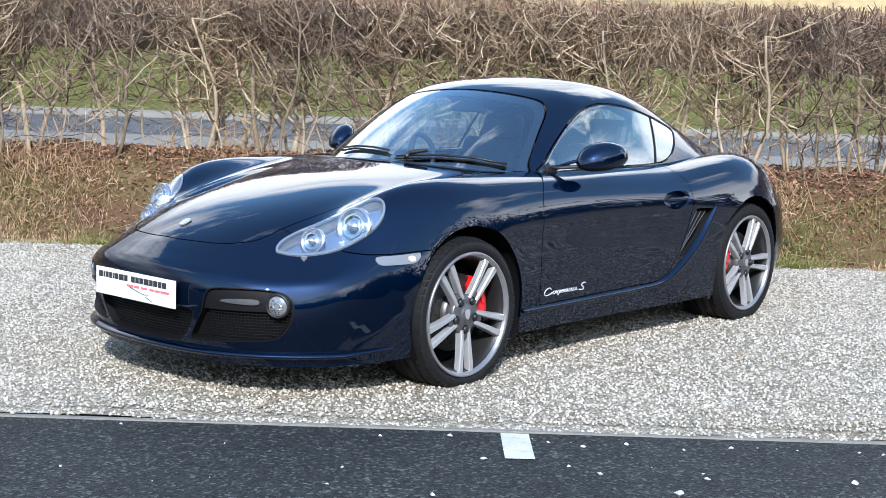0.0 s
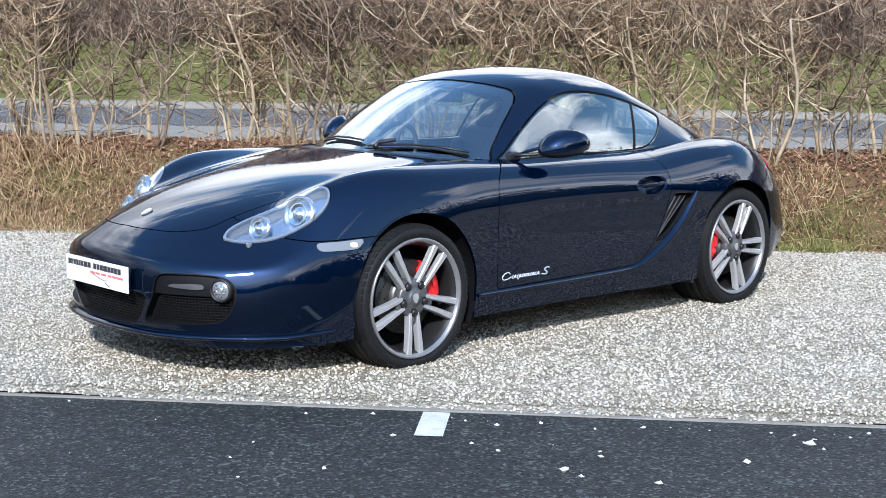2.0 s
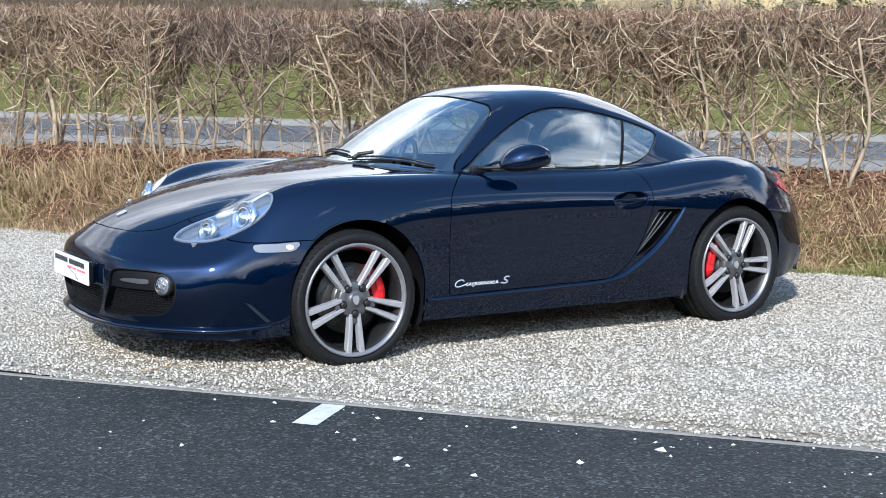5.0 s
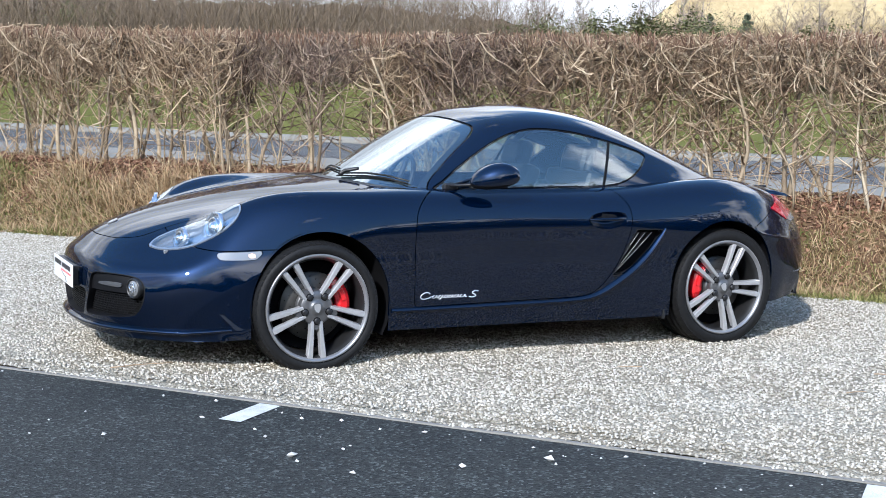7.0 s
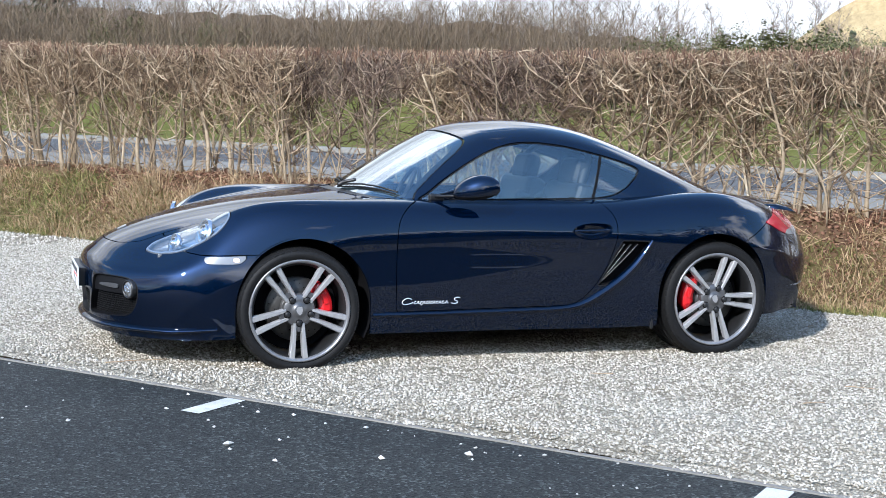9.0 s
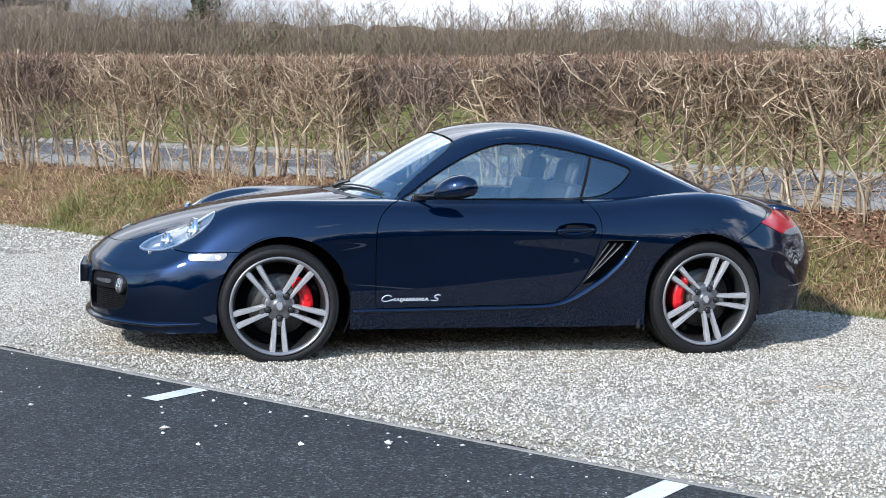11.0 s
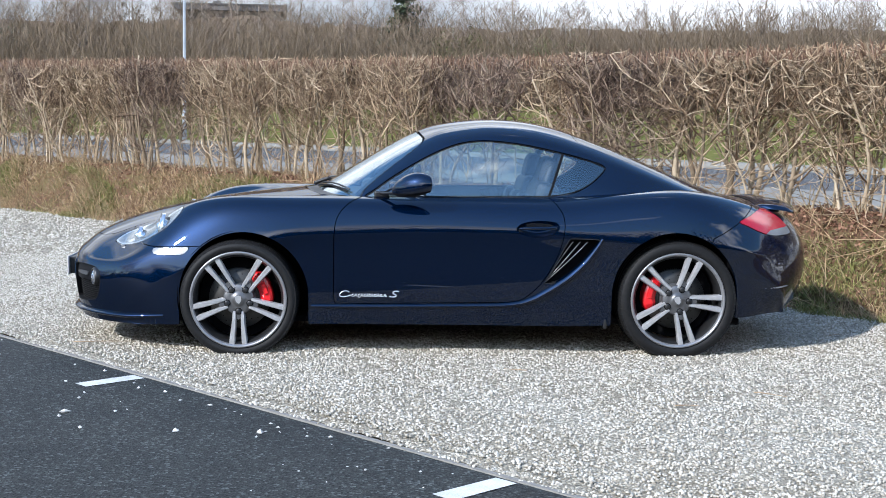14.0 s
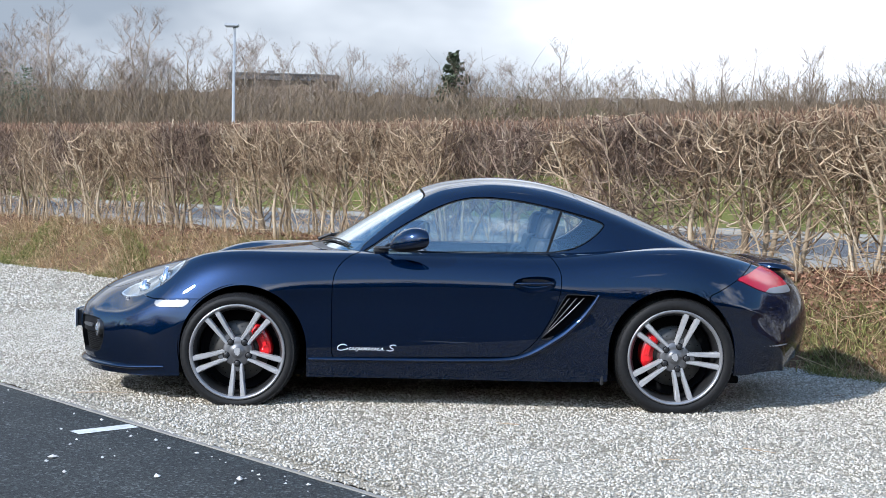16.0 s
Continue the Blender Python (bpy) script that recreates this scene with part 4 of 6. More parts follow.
def _look_up(cloud, cols, want, q):
    d = np.hypot(cloud[:, cols[0]] - q[0], cloud[:, cols[1]] - q[1])
    k = np.argpartition(d, 4)[:4]
    w = 1 / (d[k] + 1e-4)
    return float((cloud[k, want] * w).sum() / w.sum())


def nose(y, z):
    """x of the front at (y, z)."""
    return _look_up(_front, (1, 2), 0, (abs(y), z))


def flank(x, z):
    """Half-width of the side at (x, z)."""
    return _look_up(_flank, (0, 2), 1, (x, z))


def strip(shell_, field, out, depth, name, mat, parent, side=0, label=""):
    return part_mesh(name, shell_.cut(field)[0].moved(out).mesh(name, mat, side, depth), parent, label)


# headlamps
LAMP = [(-1.935, .468), (-1.925, .492), (-1.900, .530), (-1.85, .582), (-1.79, .632), (-1.72, .674), (-1.645, .704), (-1.585, .708), (-1.549, .690), (-1.535, .657), (-1.545, .612), (-1.585, .563), (-1.65, .517), (-1.75, .476), (-1.84, .452), (-1.90, .448)]
LAMP_FIELD = plan_field(closed_curve(LAMP, 6))
lamp_hole = lambda sh: sh.cut(grown(LAMP_FIELD, .004))[1]


def head_lamp(side):
    h = empty("headlamp")
    h.parent = car
    tagged(h, "clear glass headlamp with two projector units")
    region = BODY.cut(LAMP_FIELD)[0]
    ob = part_mesh("lens", region.moved(.002).mesh("lens", LENS, side, .004), h)
    ob.visible_shadow = False
    ring = region.cut(grown(LAMP_FIELD, -.009))[1]
    part_mesh("lamp_rim", ring.moved(.0005).mesh("lamp_rim", LAMP_RIM, side, .010), h)
    part_mesh("housing", region.moved(-.040).mesh("housing", LAMP_INNER, side, 0), h)
    edge = closed_curve(LAMP, 6)
    zs = [_look_up(BODY.pts[BODY.pts[:, 2] > .45], (0, 1), 2, e) for e in edge]
    n_ = len(edge)
    v = [(x, side * y, z - .001) for (x, y), z in zip(edge, zs)] + [(x + .008, side * (y - .004), z - .05) for (x, y), z in zip(edge, zs)]
    f = [(i, (i + 1) % n_, n_ + (i + 1) % n_, n_ + i) for i in range(n_)]
    part_mesh("lamp_wall", mesh_from("lamp_wall", v, f, LAMP_CLEAR), h)
    for (cx, cy, cz), r in (((-1.800, .535, .640), .034), ((-1.665, .628, .700), .050)):
        v, f = lathe([(0, -.012), (r * .35, -.011), (r * .60, -.006), (r * .66, 0), (r * .72, -.004), (r * .95, -.012), (r, -.010), (r * 1.05, .0), (r * .95, .03)], 28)
        turn = Matrix.Translation((cx, side * cy, cz - .012)) @ Matrix.Rotation(radians(-90 - side * 12), 4, "Z") @ Matrix.Rotation(radians(-16), 4, "X")
        part_mesh("projector", mesh_from("projector", [turn @ Vector(p) for p in v], f, CHROME), h, "chrome-ringed projector lamp")
        v, f = lathe([(0, -.022), (r * .25, -.020), (r * .45, -.014), (r * .56, -.004)], 20)
        part_mesh("bulb_lens", mesh_from("bulb_lens", [turn @ Vector(p) for p in v], f, LAMP_INNER), h)
        # shaped reflector cup round the unit
        v, f = lathe([(r * 1.05, .004), (r * 1.35, -.004), (r * 1.55, -.010), (r * 1.6, .01)], 28)
        part_mesh("reflector", mesh_from("reflector", [turn @ Vector(p) for p in v], f, LAMP_INNER), h)
    nozzle = part("washer_nozzle", box_bm((-1.888, -.580, .556), (-1.868, -.560, .580), .004), LAMP_CLEAR, h)
    if side > 0:
        nozzle.scale = (1, -1, 1)
    return h


# lower intakes
INTAKE = closed_curve([(.375, .458), (.47, .466), (.565, .463), (.615, .447), (.643, .408), (.641, .348), (.612, .288), (.565, .262), (.42, .250), (.29, .244), (.275, .258), (.300, .305), (.335, .365), (.350, .425)], 5)
CENTRE = closed_curve([(0, .372), (.15, .372), (.27, .372), (.300, .350), (.275, .295), (.235, .245), (.19, .230), (0, .226), (-.19, .230), (-.235, .245), (-.275, .295), (-.300, .350), (-.27, .372), (-.15, .372)], 5)
ahead_of = lambda field, x: (lambda p: np.maximum(field(p), p[:, 0] - x))
INTAKE_F, CENTRE_F = ahead_of(front_field(INTAKE), -1.9), ahead_of(front_field(CENTRE), -1.9)
LETTERBOX = ahead_of(front_field(np.array([(-.335, .372), (-.31, .452), (-.22, .480), (0, .484), (.22, .480), (.31, .452), (.335, .372)])), -1.9)


def inside(outline, y, z):
    return outline_distance(outline, np.array([(y, z)]))[0] < -.004


def grille(outline, side, zmax, parent):
    """Crossed wires behind an opening."""
    lo, hi = outline.min(0), outline.max(0)
    wires = []
    ys, zs = np.arange(lo[0], hi[0], .0125), np.arange(lo[1] + .005, min(hi[1], zmax), .0115)
    yy, zz = np.meshgrid(ys, zs, indexing="ij")
    ok = (outline_distance(outline, np.stack([yy.ravel(), zz.ravel()], 1)) < -.003).reshape(yy.shape)
    xx = np.array([[nose(y, z) if o else 0.0 for y, z, o in zip(*row)] for row in zip(yy, zz, ok)])
    for grid_x, grid_y, grid_z, mask, back in ((xx, yy, zz, ok, .031), (xx.T, yy.T, zz.T, ok.T, .030)):
        for gx, gy, gz, m in zip(grid_x, grid_y, grid_z, mask):
            run = [(x + back, side * y, z) for x, y, z, o in zip(gx, gy, gz, m) if o]
            if len(run) > 1:
                wires.append(tube(run, .0020, 4))
    ob = part_mesh("grille", mesh_from("grille", *joined(wires), MESH_BLACK, False), parent, "black wire-mesh grille")
    tagged(ob, kind="stuff")


COWL = plan_field(closed_curve([(-.88, 0), (-.855, .25), (-.79, .46), (-.70, .62), (-.60, .66), (-.63, .55), (-.70, .42), (-.77, .22), (-.79, 0), (-.80, -.2), (-.86, -.2)], 4))

# re-cut the bumper, wings and body for the lamps and openings
bumper_ = lamp_hole(bumper_).cut(grown(INTAKE_F, .0))[1].cut(CENTRE_F)[1]
shell = lamp_hole(shell).cut(COWL)[1]
MARKER = side_field(closed_curve([(-1.682, .570), (-1.668, .582), (-1.58, .586), (-1.478, .592), (-1.478, .584), (-1.502, .560), (-1.53, .551), (-1.60, .549), (-1.66, .549), (-1.678, .556)], 4))
bumper_ = bumper_.cut(grown(MARKER, .002))[1]
VENT = side_field(closed_curve([(.592, .655), (.605, .668), (.68, .668), (.748, .666), (.762, .654), (.748, .610), (.690, .518), (.620, .462), (.560, .432), (.490, .414), (.462, .414), (.468, .432), (.515, .515), (.560, .60)], 6))
shell = shell.cut(grown(VENT, .001))[1]
TAIL = side_field(closed_curve([(1.553, .765), (1.62, .790), (1.69, .818), (1.74, .826), (1.80, .803), (1.865, .755), (1.902, .705), (1.898, .688), (1.84, .682), (1.77, .684), (1.69, .703), (1.60, .742)], 5))
shell = shell.cut(grown(TAIL, .002))[1]
rbumper_ = rbumper_.cut(grown(TAIL, .002))[1]
FOG = (-2.03, .598, .402)
HANDLE = side_field(closed_curve([(.305, .715), (.33, .742), (.39, .757), (.46, .760), (.525, .752), (.540, .728), (.520, .695), (.46, .675), (.39, .672), (.33, .688)], 5))
door_ = door_.cut(grown(HANDLE, .001))[1]

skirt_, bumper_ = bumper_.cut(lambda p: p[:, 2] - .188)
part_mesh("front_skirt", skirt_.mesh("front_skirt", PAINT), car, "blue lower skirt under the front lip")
sill_, shell = shell.cut(lambda p: np.maximum(p[:, 2] - .268, np.abs(p[:, 0] - .02) - .88))
for s_ in (-1, 1):
    part_mesh("sill", sill_.mesh("sill", PAINT, s_), car, "dark blue sill below the door")
for nm_, sh_ in (("front_bumper", bumper_), ("rear_bumper", rbumper_), ("body", shell)):
    ob = bpy.data.objects[nm_]
    old_ = ob.data
    ob.data = sh_.mesh(nm_, PAINT)
    bpy.data.meshes.remove(old_)
for ob in [o for o in car.children if o.name.split(".")[0] == "door"]:
    old_ = ob.data
    s_ = -1 if ob is near_door else 1
    ob.data = door_.mesh("door", PAINT, s_)
    bpy.data.meshes.remove(old_)

_fine = loft(body_sections(), 36, 36)
_rows = [i for i in range(len(_fine)) if .25 < _fine[i, 0, 0] < .60]
FINE_DOOR = Shell.from_grid(_fine[_rows[0]:_rows[-1] + 1])
for s_ in (-1, 1):
    head_lamp(s_)
    # side intake: dark tray, mesh, fog lamp and slim lamp bar
    tray_ = BODY.cut(INTAKE_F)[0]
    intake = part_mesh("side_intake", tray_.moved(-.045).mesh("side_intake", GAP, s_, 0), car, "black side air intake")
    part_mesh("intake_wall", tray_.cut(grown(INTAKE_F, -.004))[1].mesh("intake_wall", SEAL, s_, .05), intake)
    upper_ = tray_.cut(lambda p: p[:, 2] - .374)[1]
    part_mesh("intake_panel", upper_.moved(-.014).mesh("intake_panel", SEAL, s_, .02), intake)
    grille(INTAKE, s_, .374, intake)
    bar_ = tray_.cut(ahead_of(front_field(closed_curve([(.42, .418), (.50, .424), (.545, .422), (.545, .404), (.50, .402), (.42, .408)], 4)), -1.9))[0]
    part_mesh("lamp_bar", bar_.moved(-.006).mesh("lamp_bar", ALLOY_DARK, s_, .01), intake)
    turn = Matrix.Translation((FOG[0] - .008, s_ * FOG[1], FOG[2])) @ Matrix.Rotation(radians(-90 - s_ * 26), 4, "Z")
    v, f = lathe([(0, -.008), (.02, -.007), (.034, -.003), (.040, .003)], 28)
    fog = part_mesh("fog_lamp", mesh_from("fog_lamp", [turn @ Vector(p) for p in v], f, LAMP_CLEAR), car, "round clear fog lamp")
    v, f = lathe([(.038, .006), (.041, -.006), (.046, -.006), (.050, .004), (.050, .03)], 28)
    part_mesh("fog_rim", mesh_from("fog_rim", [turn @ Vector(p) for p in v], f, BLACK), fog)
    for k_ in range(5):
        v, f = tube([(.028 * math.cos(a), -.009, .028 * math.sin(a)) for a in (k_ * 1.26, k_ * 1.26 + 2.2)], .0022, 4)
        part_mesh("lens_rib", mesh_from("lens_rib", [turn @ Vector(p) for p in v], f, CHROME), fog)
    # lip under each intake and side marker
    marker = strip(BODY, MARKER, .002, .012, "side_marker", LAMP_CLEAR, car, s_, "clear side marker lamp")
    amber_ = BODY.cut(side_field(closed_curve([(-1.545, .579), (-1.515, .580), (-1.512, .562), (-1.54, .560)], 3)))[0]
    part_mesh("marker_bulb", amber_.moved(.0035).mesh("marker_bulb", plain("amber_bulb", (.62, .40, .30), .3), s_, .004), marker)
    # side vent with slanting fins
    vent_ = BODY.cut(VENT)[0]
    vent = part_mesh("side_vent", vent_.moved(-.055).mesh("side_vent", GAP, s_, 0), car, "black side air vent with slim fins")
    wall_ = BODY.cut(grown(VENT, .0))[0]
    part_mesh("vent_wall", wall_.cut(grown(VENT, -.004))[1].mesh("vent_wall", BLACK, s_, .055), vent)
    for k_ in range(3):
        u0 = .22 + .24 * k_
        run = []
        for t_ in np.linspace(.06, .97, 9):
            xl, xr = .592 - .128 * t_ ** .85, .755 - .29 * t_ ** 1.15
            z_ = .662 - .243 * t_
            x_ = xl + (xr - xl) * u0
            run.append((x_, z_))
        v, f = [], []
        for x_, z_ in run:
            y_ = flank(x_, z_)
            for dx, dy in ((-.003, -.010), (.003, -.010), (.008, -.05), (.003, -.05)):
                v.append((x_ + dx, s_ * (y_ + dy), z_))
        for i in range(len(run) - 1):
            f += [(4 * i + j, 4 * i + (j + 1) % 4, 4 * i + 4 + (j + 1) % 4, 4 * i + 4 + j) for j in range(4)]
        fin = part_mesh("vent_fin", mesh_from("vent_fin", v, f, BLACK, False), vent)
        v, f = tube([(x_ - .002, s_ * (flank(x_, z_) - .0095), z_) for x_, z_ in run], .0013, 5)
        part_mesh("fin_edge", mesh_from("fin_edge", v, f, ALLOY_RIM), vent)
    # scoop edge and sill ridge
    way_ = [(-.815, .281, .010), (-.80, .281, .013), (-.60, .281, .014), (-.2, .285, .014), (.12, .290, .014), (.27, .296, .015), (.35, .309, .018), (.42, .337, .021), (.50, .385, .022), (.60, .452, .021), (.69, .538, .019), (.75, .622, .015), (.775, .668, .008)]
    fine_ = []
    for k_ in range(len(way_) - 1):
        for u_ in np.linspace(0, 1, 6)[:-1]:
            fine_.append(tuple(p * (1 - u_) + q * u_ for p, q in zip(way_[k_], way_[k_ + 1])))
    fine_ = np.array(fine_ + [way_[-1]])
    for _ in range(3):
        fine_[1:-1] = (fine_[:-2] + 2 * fine_[1:-1] + fine_[2:]) / 4
    v = []
    for i in range(len(fine_)):
        d_ = fine_[min(i + 1, len(fine_) - 1)] - fine_[max(i - 1, 0)]
        nx_, nz_ = -d_[1] / math.hypot(d_[0], d_[1]), d_[0] / math.hypot(d_[0], d_[1])
        x_, z_, w_ = fine_[i]
        y_ = flank(x_, z_)
        for o_, h_ in ((1, -.006), (.8, .003), (.45, .010), (0, .0145), (-.45, .015), (-.8, .009), (-1, -.006)):
            v.append((x_ + nx_ * o_ * w_, s_ * (y_ + h_ * w_ / .016), z_ + nz_ * o_ * w_))
    f = [(i * 7 + k, i * 7 + k + 1, i * 7 + 8 + k, i * 7 + 7 + k) for i in range(len(fine_) - 1) for k in range(6)]
    part_mesh("sill_ridge", mesh_from("sill_ridge", v, f if s_ < 0 else [q[::-1] for q in f], PAINT), car)
    # door handle in its recess
    well_ = FINE_DOOR.cut(HANDLE)[0]
    deep_ = np.clip(-HANDLE(well_.pts) / .040, 0, 1)
    bowl_ = Shell(well_.pts - well_.nrm * (.034 * (1 - (1 - deep_) ** 2))[:, None], well_.nrm, well_.faces)
    part_mesh("handle_recess", bowl_.mesh("handle_recess", PAINT, s_, 0), car, "scooped recess behind the door handle")
    v, f = [], []
    for i in range(15):
        u = i / 14
        x_ = .312 + .222 * u
        z_ = .718 + .004 * u
        hh = .0095 * math.sqrt(max(.05, 1 - (2 * u - 1) ** 4)) + (.006 if u > .8 else 0)
        y_ = flank(x_, z_) + .003 - .012 * (2 * u - 1) ** 4
        for k in range(8):
            a = 2 * math.pi * k / 8
            v.append((x_, s_ * (y_ + .007 * math.cos(a) - .004), z_ + hh * math.sin(a)))
    f = [(8 * i + k, 8 * i + (k + 1) % 8, 8 * i + 8 + (k + 1) % 8, 8 * i + 8 + k) for i in range(14) for k in range(8)] + [tuple(range(7, -1, -1)), tuple(range(112, 120))]
    part_mesh("door_handle", mesh_from("door_handle", v, f, PAINT), car)
    # tail lamp: red upper, clear lower corner
    tail_ = BODY.cut(TAIL)[0]
    clear_, red_ = tail_.cut(lambda p: (p[:, 2] - .706) - (p[:, 0] - 1.70) * .10)
    clear_, more_ = clear_.cut(lambda p: 1.735 - p[:, 0] + (p[:, 2] - .70) * 1.6)
    tl = part_mesh("tail_lamp", red_.moved(.004).mesh("tail_lamp", LAMP_RED, s_, .012), car, "red and clear tail lamp")
    if more_.faces:
        part_mesh("red_corner", more_.moved(.004).mesh("red_corner", LAMP_RED, s_, .012), tl)
    part_mesh("clear_lens", clear_.moved(.004).mesh("clear_lens", LAMP_CLEAR, s_, .012), tl)
    # rear side reflector
    REFL = side_field(closed_curve([(1.70, .395), (1.78, .402), (1.85, .405), (1.86, .400), (1.78, .394)], 3))
    strip(BODY, REFL, .003, .006, "side_reflector", LAMP_CLEAR, car, s_)
    # mud flap behind the sill
    part("mud_flap", box_bm((.795, min(s_ * .80, s_ * .865), .168), (.815, max(s_ * .80, s_ * .865), .25), .006), BLACK, car)
    part("front_deflector", box_bm((-1.66, min(s_ * .62, s_ * .78), .150), (-1.64, max(s_ * .62, s_ * .78), .19), .006), BLACK, car)

# front lip: a slim ledge that runs round the bumper
run_ = [(nose(y, .21), y) for y in np.linspace(0, .60, 16)] + [(x, flank(x, .215)) for x in np.linspace(-1.94, -1.62, 12)]
run_ = np.array(run_)
for _ in range(4):
    run_[1:-1] = (run_[:-2] + 2 * run_[1:-1] + run_[2:]) / 4
path_ = [(x, -y) for x, y in run_[::-1]] + [(x, y) for x, y in run_[1:]]
v, f = [], []
for i, (x, y) in enumerate(path_):
    a_, b_ = path_[max(0, i - 1)], path_[min(len(path_) - 1, i + 1)]
    t_ = Vector((b_[0] - a_[0], b_[1] - a_[1], 0)).normalized()
    o_ = Vector((-t_.y, t_.x, 0))
    if o_.dot(Vector((x + 1.0, y, 0))) < 0:
        o_ = -o_
    u_ = min(1.0, min(i, len(path_) - 1 - i) / 7)
    z_ = .205 + .012 * (1 - u_)
    for d_, h_ in ((-.015, .019), (.012, .013), (.028, .005), (.033, -.003), (.024, -.011), (-.012, -.016)):
        p_ = Vector((x, y, z_)) + o_ * (d_ if d_ < 0 else d_ * (.15 + .85 * u_))
        v.append((p_.x, p_.y, p_.z + h_ * (.5 + .5 * u_)))
f = [(i * 6 + k, i * 6 + (k + 1) % 6, i * 6 + 6 + (k + 1) % 6, i * 6 + 6 + k) for i in range(len(path_) - 1) for k in range(6)]
part_mesh("front_lip", mesh_from("front_lip", v, f, PAINT), car)
tray_ = BODY.cut(CENTRE_F)[0]
ci = part_mesh("centre_intake", tray_.moved(-.05).mesh("centre_intake", GAP, 0, 0), car, "black centre air intake")
part_mesh("intake_wall", tray_.cut(grown(CENTRE_F, -.004))[1].mesh("intake_wall", SEAL, 0, .055), ci)
grille(CENTRE, 1, .37, ci)
strip(BODY, lambda p: np.maximum(LETTERBOX(p), -CENTRE_F(p)), .003, .012, "plate_surround", PAINT, car)

# number plate with plain bars for its print
plate = part("number_plate", box_bm((-2.262, -.26, .366), (-2.256, .26, .477), .0025), WHITE, car, "white show plate with printed bars")
part("plate_carrier", box_bm((-2.256, -.22, .372), (-2.20, .22, .470), .004), BLACK, plate)


def plate_bar(y0, y1, z0, z1, mat):
    part("printed_bar", box_bm((-2.2632, min(-y0, -y1), z0), (-2.2622, max(-y0, -y1), z1)), mat, plate)


y_ = -.238
for k_, w_ in enumerate((.034, .012, .024, .024, .012, .030, .036, .026, None, .028, .026, .030, .034, .026, .030, .026, .030)):
    if w_ is None:
        y_ += .020
        continue
    plate_bar(y_, y_ + w_ - .0045, .437 + .0006 * (k_ % 3), .461, INK)
    y_ += w_
for y0_, y1_ in ((-.05, -.005), (.0, .032), (.045, .085), (.10, .128), (.133, .165), (.170, .222)):
    plate_bar(y0_, y1_, .417, .426, PINK)
swoosh = [(-2.2635, -y, z) for y, z in ((-.03, .417), (.02, .405), (.065, .397), (.09, .400), (.075, .389), (.115, .376))]
part_mesh("printed_line", mesh_from("printed_line", *tube(swoosh, .0012, 4), INK), plate)

# near-black shell added behind the panel gaps, standing in for their shade
inner_ = Shell.from_grid(loft(body_sections(), 6, 6)).cut(lambda p: np.where(np.abs(p[:, 0]) > 1.5, p[:, 2] - .27, p[:, 2] - .2))[1].cut(arch_field(-1.180, 0.330, 0.365))[1].cut(arch_field(1.186, 0.356, 0.364))[1].cut(CABIN)[1]
for fld_ in (grown(LAMP_FIELD, .006), INTAKE_F, CENTRE_F, VENT, HANDLE, TAIL):
    inner_ = inner_.cut(fld_)[1]
part_mesh("inner_shell", inner_.moved(-.016).mesh("inner_shell", GAP, 0, 0), car)

# badge, bonnet
bx_, bz_ = -2.012, _look_up(BODY.pts[BODY.pts[:, 2] > .5], (0, 1), 2, (-2.012, 0))
bm = bmesh.new()
ring_ = [(.030, 0), (.026, .017), (.008, .023), (-.020, .017), (-.032, 0), (-.020, -.017), (.008, -.023), (.026, -.017)]
vs_ = [bm.verts.new((bx_ + x * .8, y * .85, bz_ + .001 + x * .8 * .47)) for x, y in ring_]
fc_ = bm.faces.new(vs_)
ext_ = bmesh.ops.extrude_face_region(bm, geom=[fc_])
bmesh.ops.translate(bm, verts=[e for e in ext_["geom"] if isinstance(e, bmesh.types.BMVert)], vec=(-.002, 0, .005))
bmesh.ops.recalc_face_normals(bm, faces=list(bm.faces))
part("bonnet_badge", bm, ALLOY, car, "small silver shield badge")

# script on the door, as plain slanting strokes
def stroke(points, r=.0030):
    run = [(x, -(flank(x, z) + .0012), z) for x, z in points]
    part_mesh("script_stroke", mesh_from("script_stroke", *tube(run, r, 5), SILVER), near_door)


def flowing(points, k=6):
    """A smooth line through the points."""
    p = [points[0], *points, points[-1]]
    out = []
    for i in range(1, len(p) - 2):
        a, b, c, d = (np.array(q) for q in p[i - 1:i + 3])
        out += [tuple(.5 * (2 * b + (c - a) * u + (2 * a - 5 * b + 4 * c - d) * u ** 2 + (3 * b - a - 3 * c + d) * u ** 3)) for u in np.linspace(0, 1, k, endpoint=False)]
    return out + [points[-1]]


stroke(flowing([(-.606, .357), (-.618, .365), (-.640, .362), (-.656, .349), (-.655, .337), (-.638, .332), (-.612, .337), (-.598, .343)]), .0027)
for x0_, w_, h_ in ((-.592, .030, .0), (-.556, .026, -.008), (-.524, .024, .0), (-.498, .024, .0), (-.468, .028, .0), (-.436, .034, .0)):
    stroke(flowing([(x0_ + .010, .349), (x0_, .342), (x0_ + .004, .335 + h_), (x0_ + w_ * .55, .338), (x0_ + w_ * .8, .349), (x0_ + w_ * .85, .338), (x0_ + w_ * 1.1, .336)]), .0022)
stroke(flowing([(-.386, .337), (-.366, .333), (-.350, .338), (-.352, .346), (-.364, .351), (-.366, .359), (-.352, .366), (-.334, .363)]), .0029)

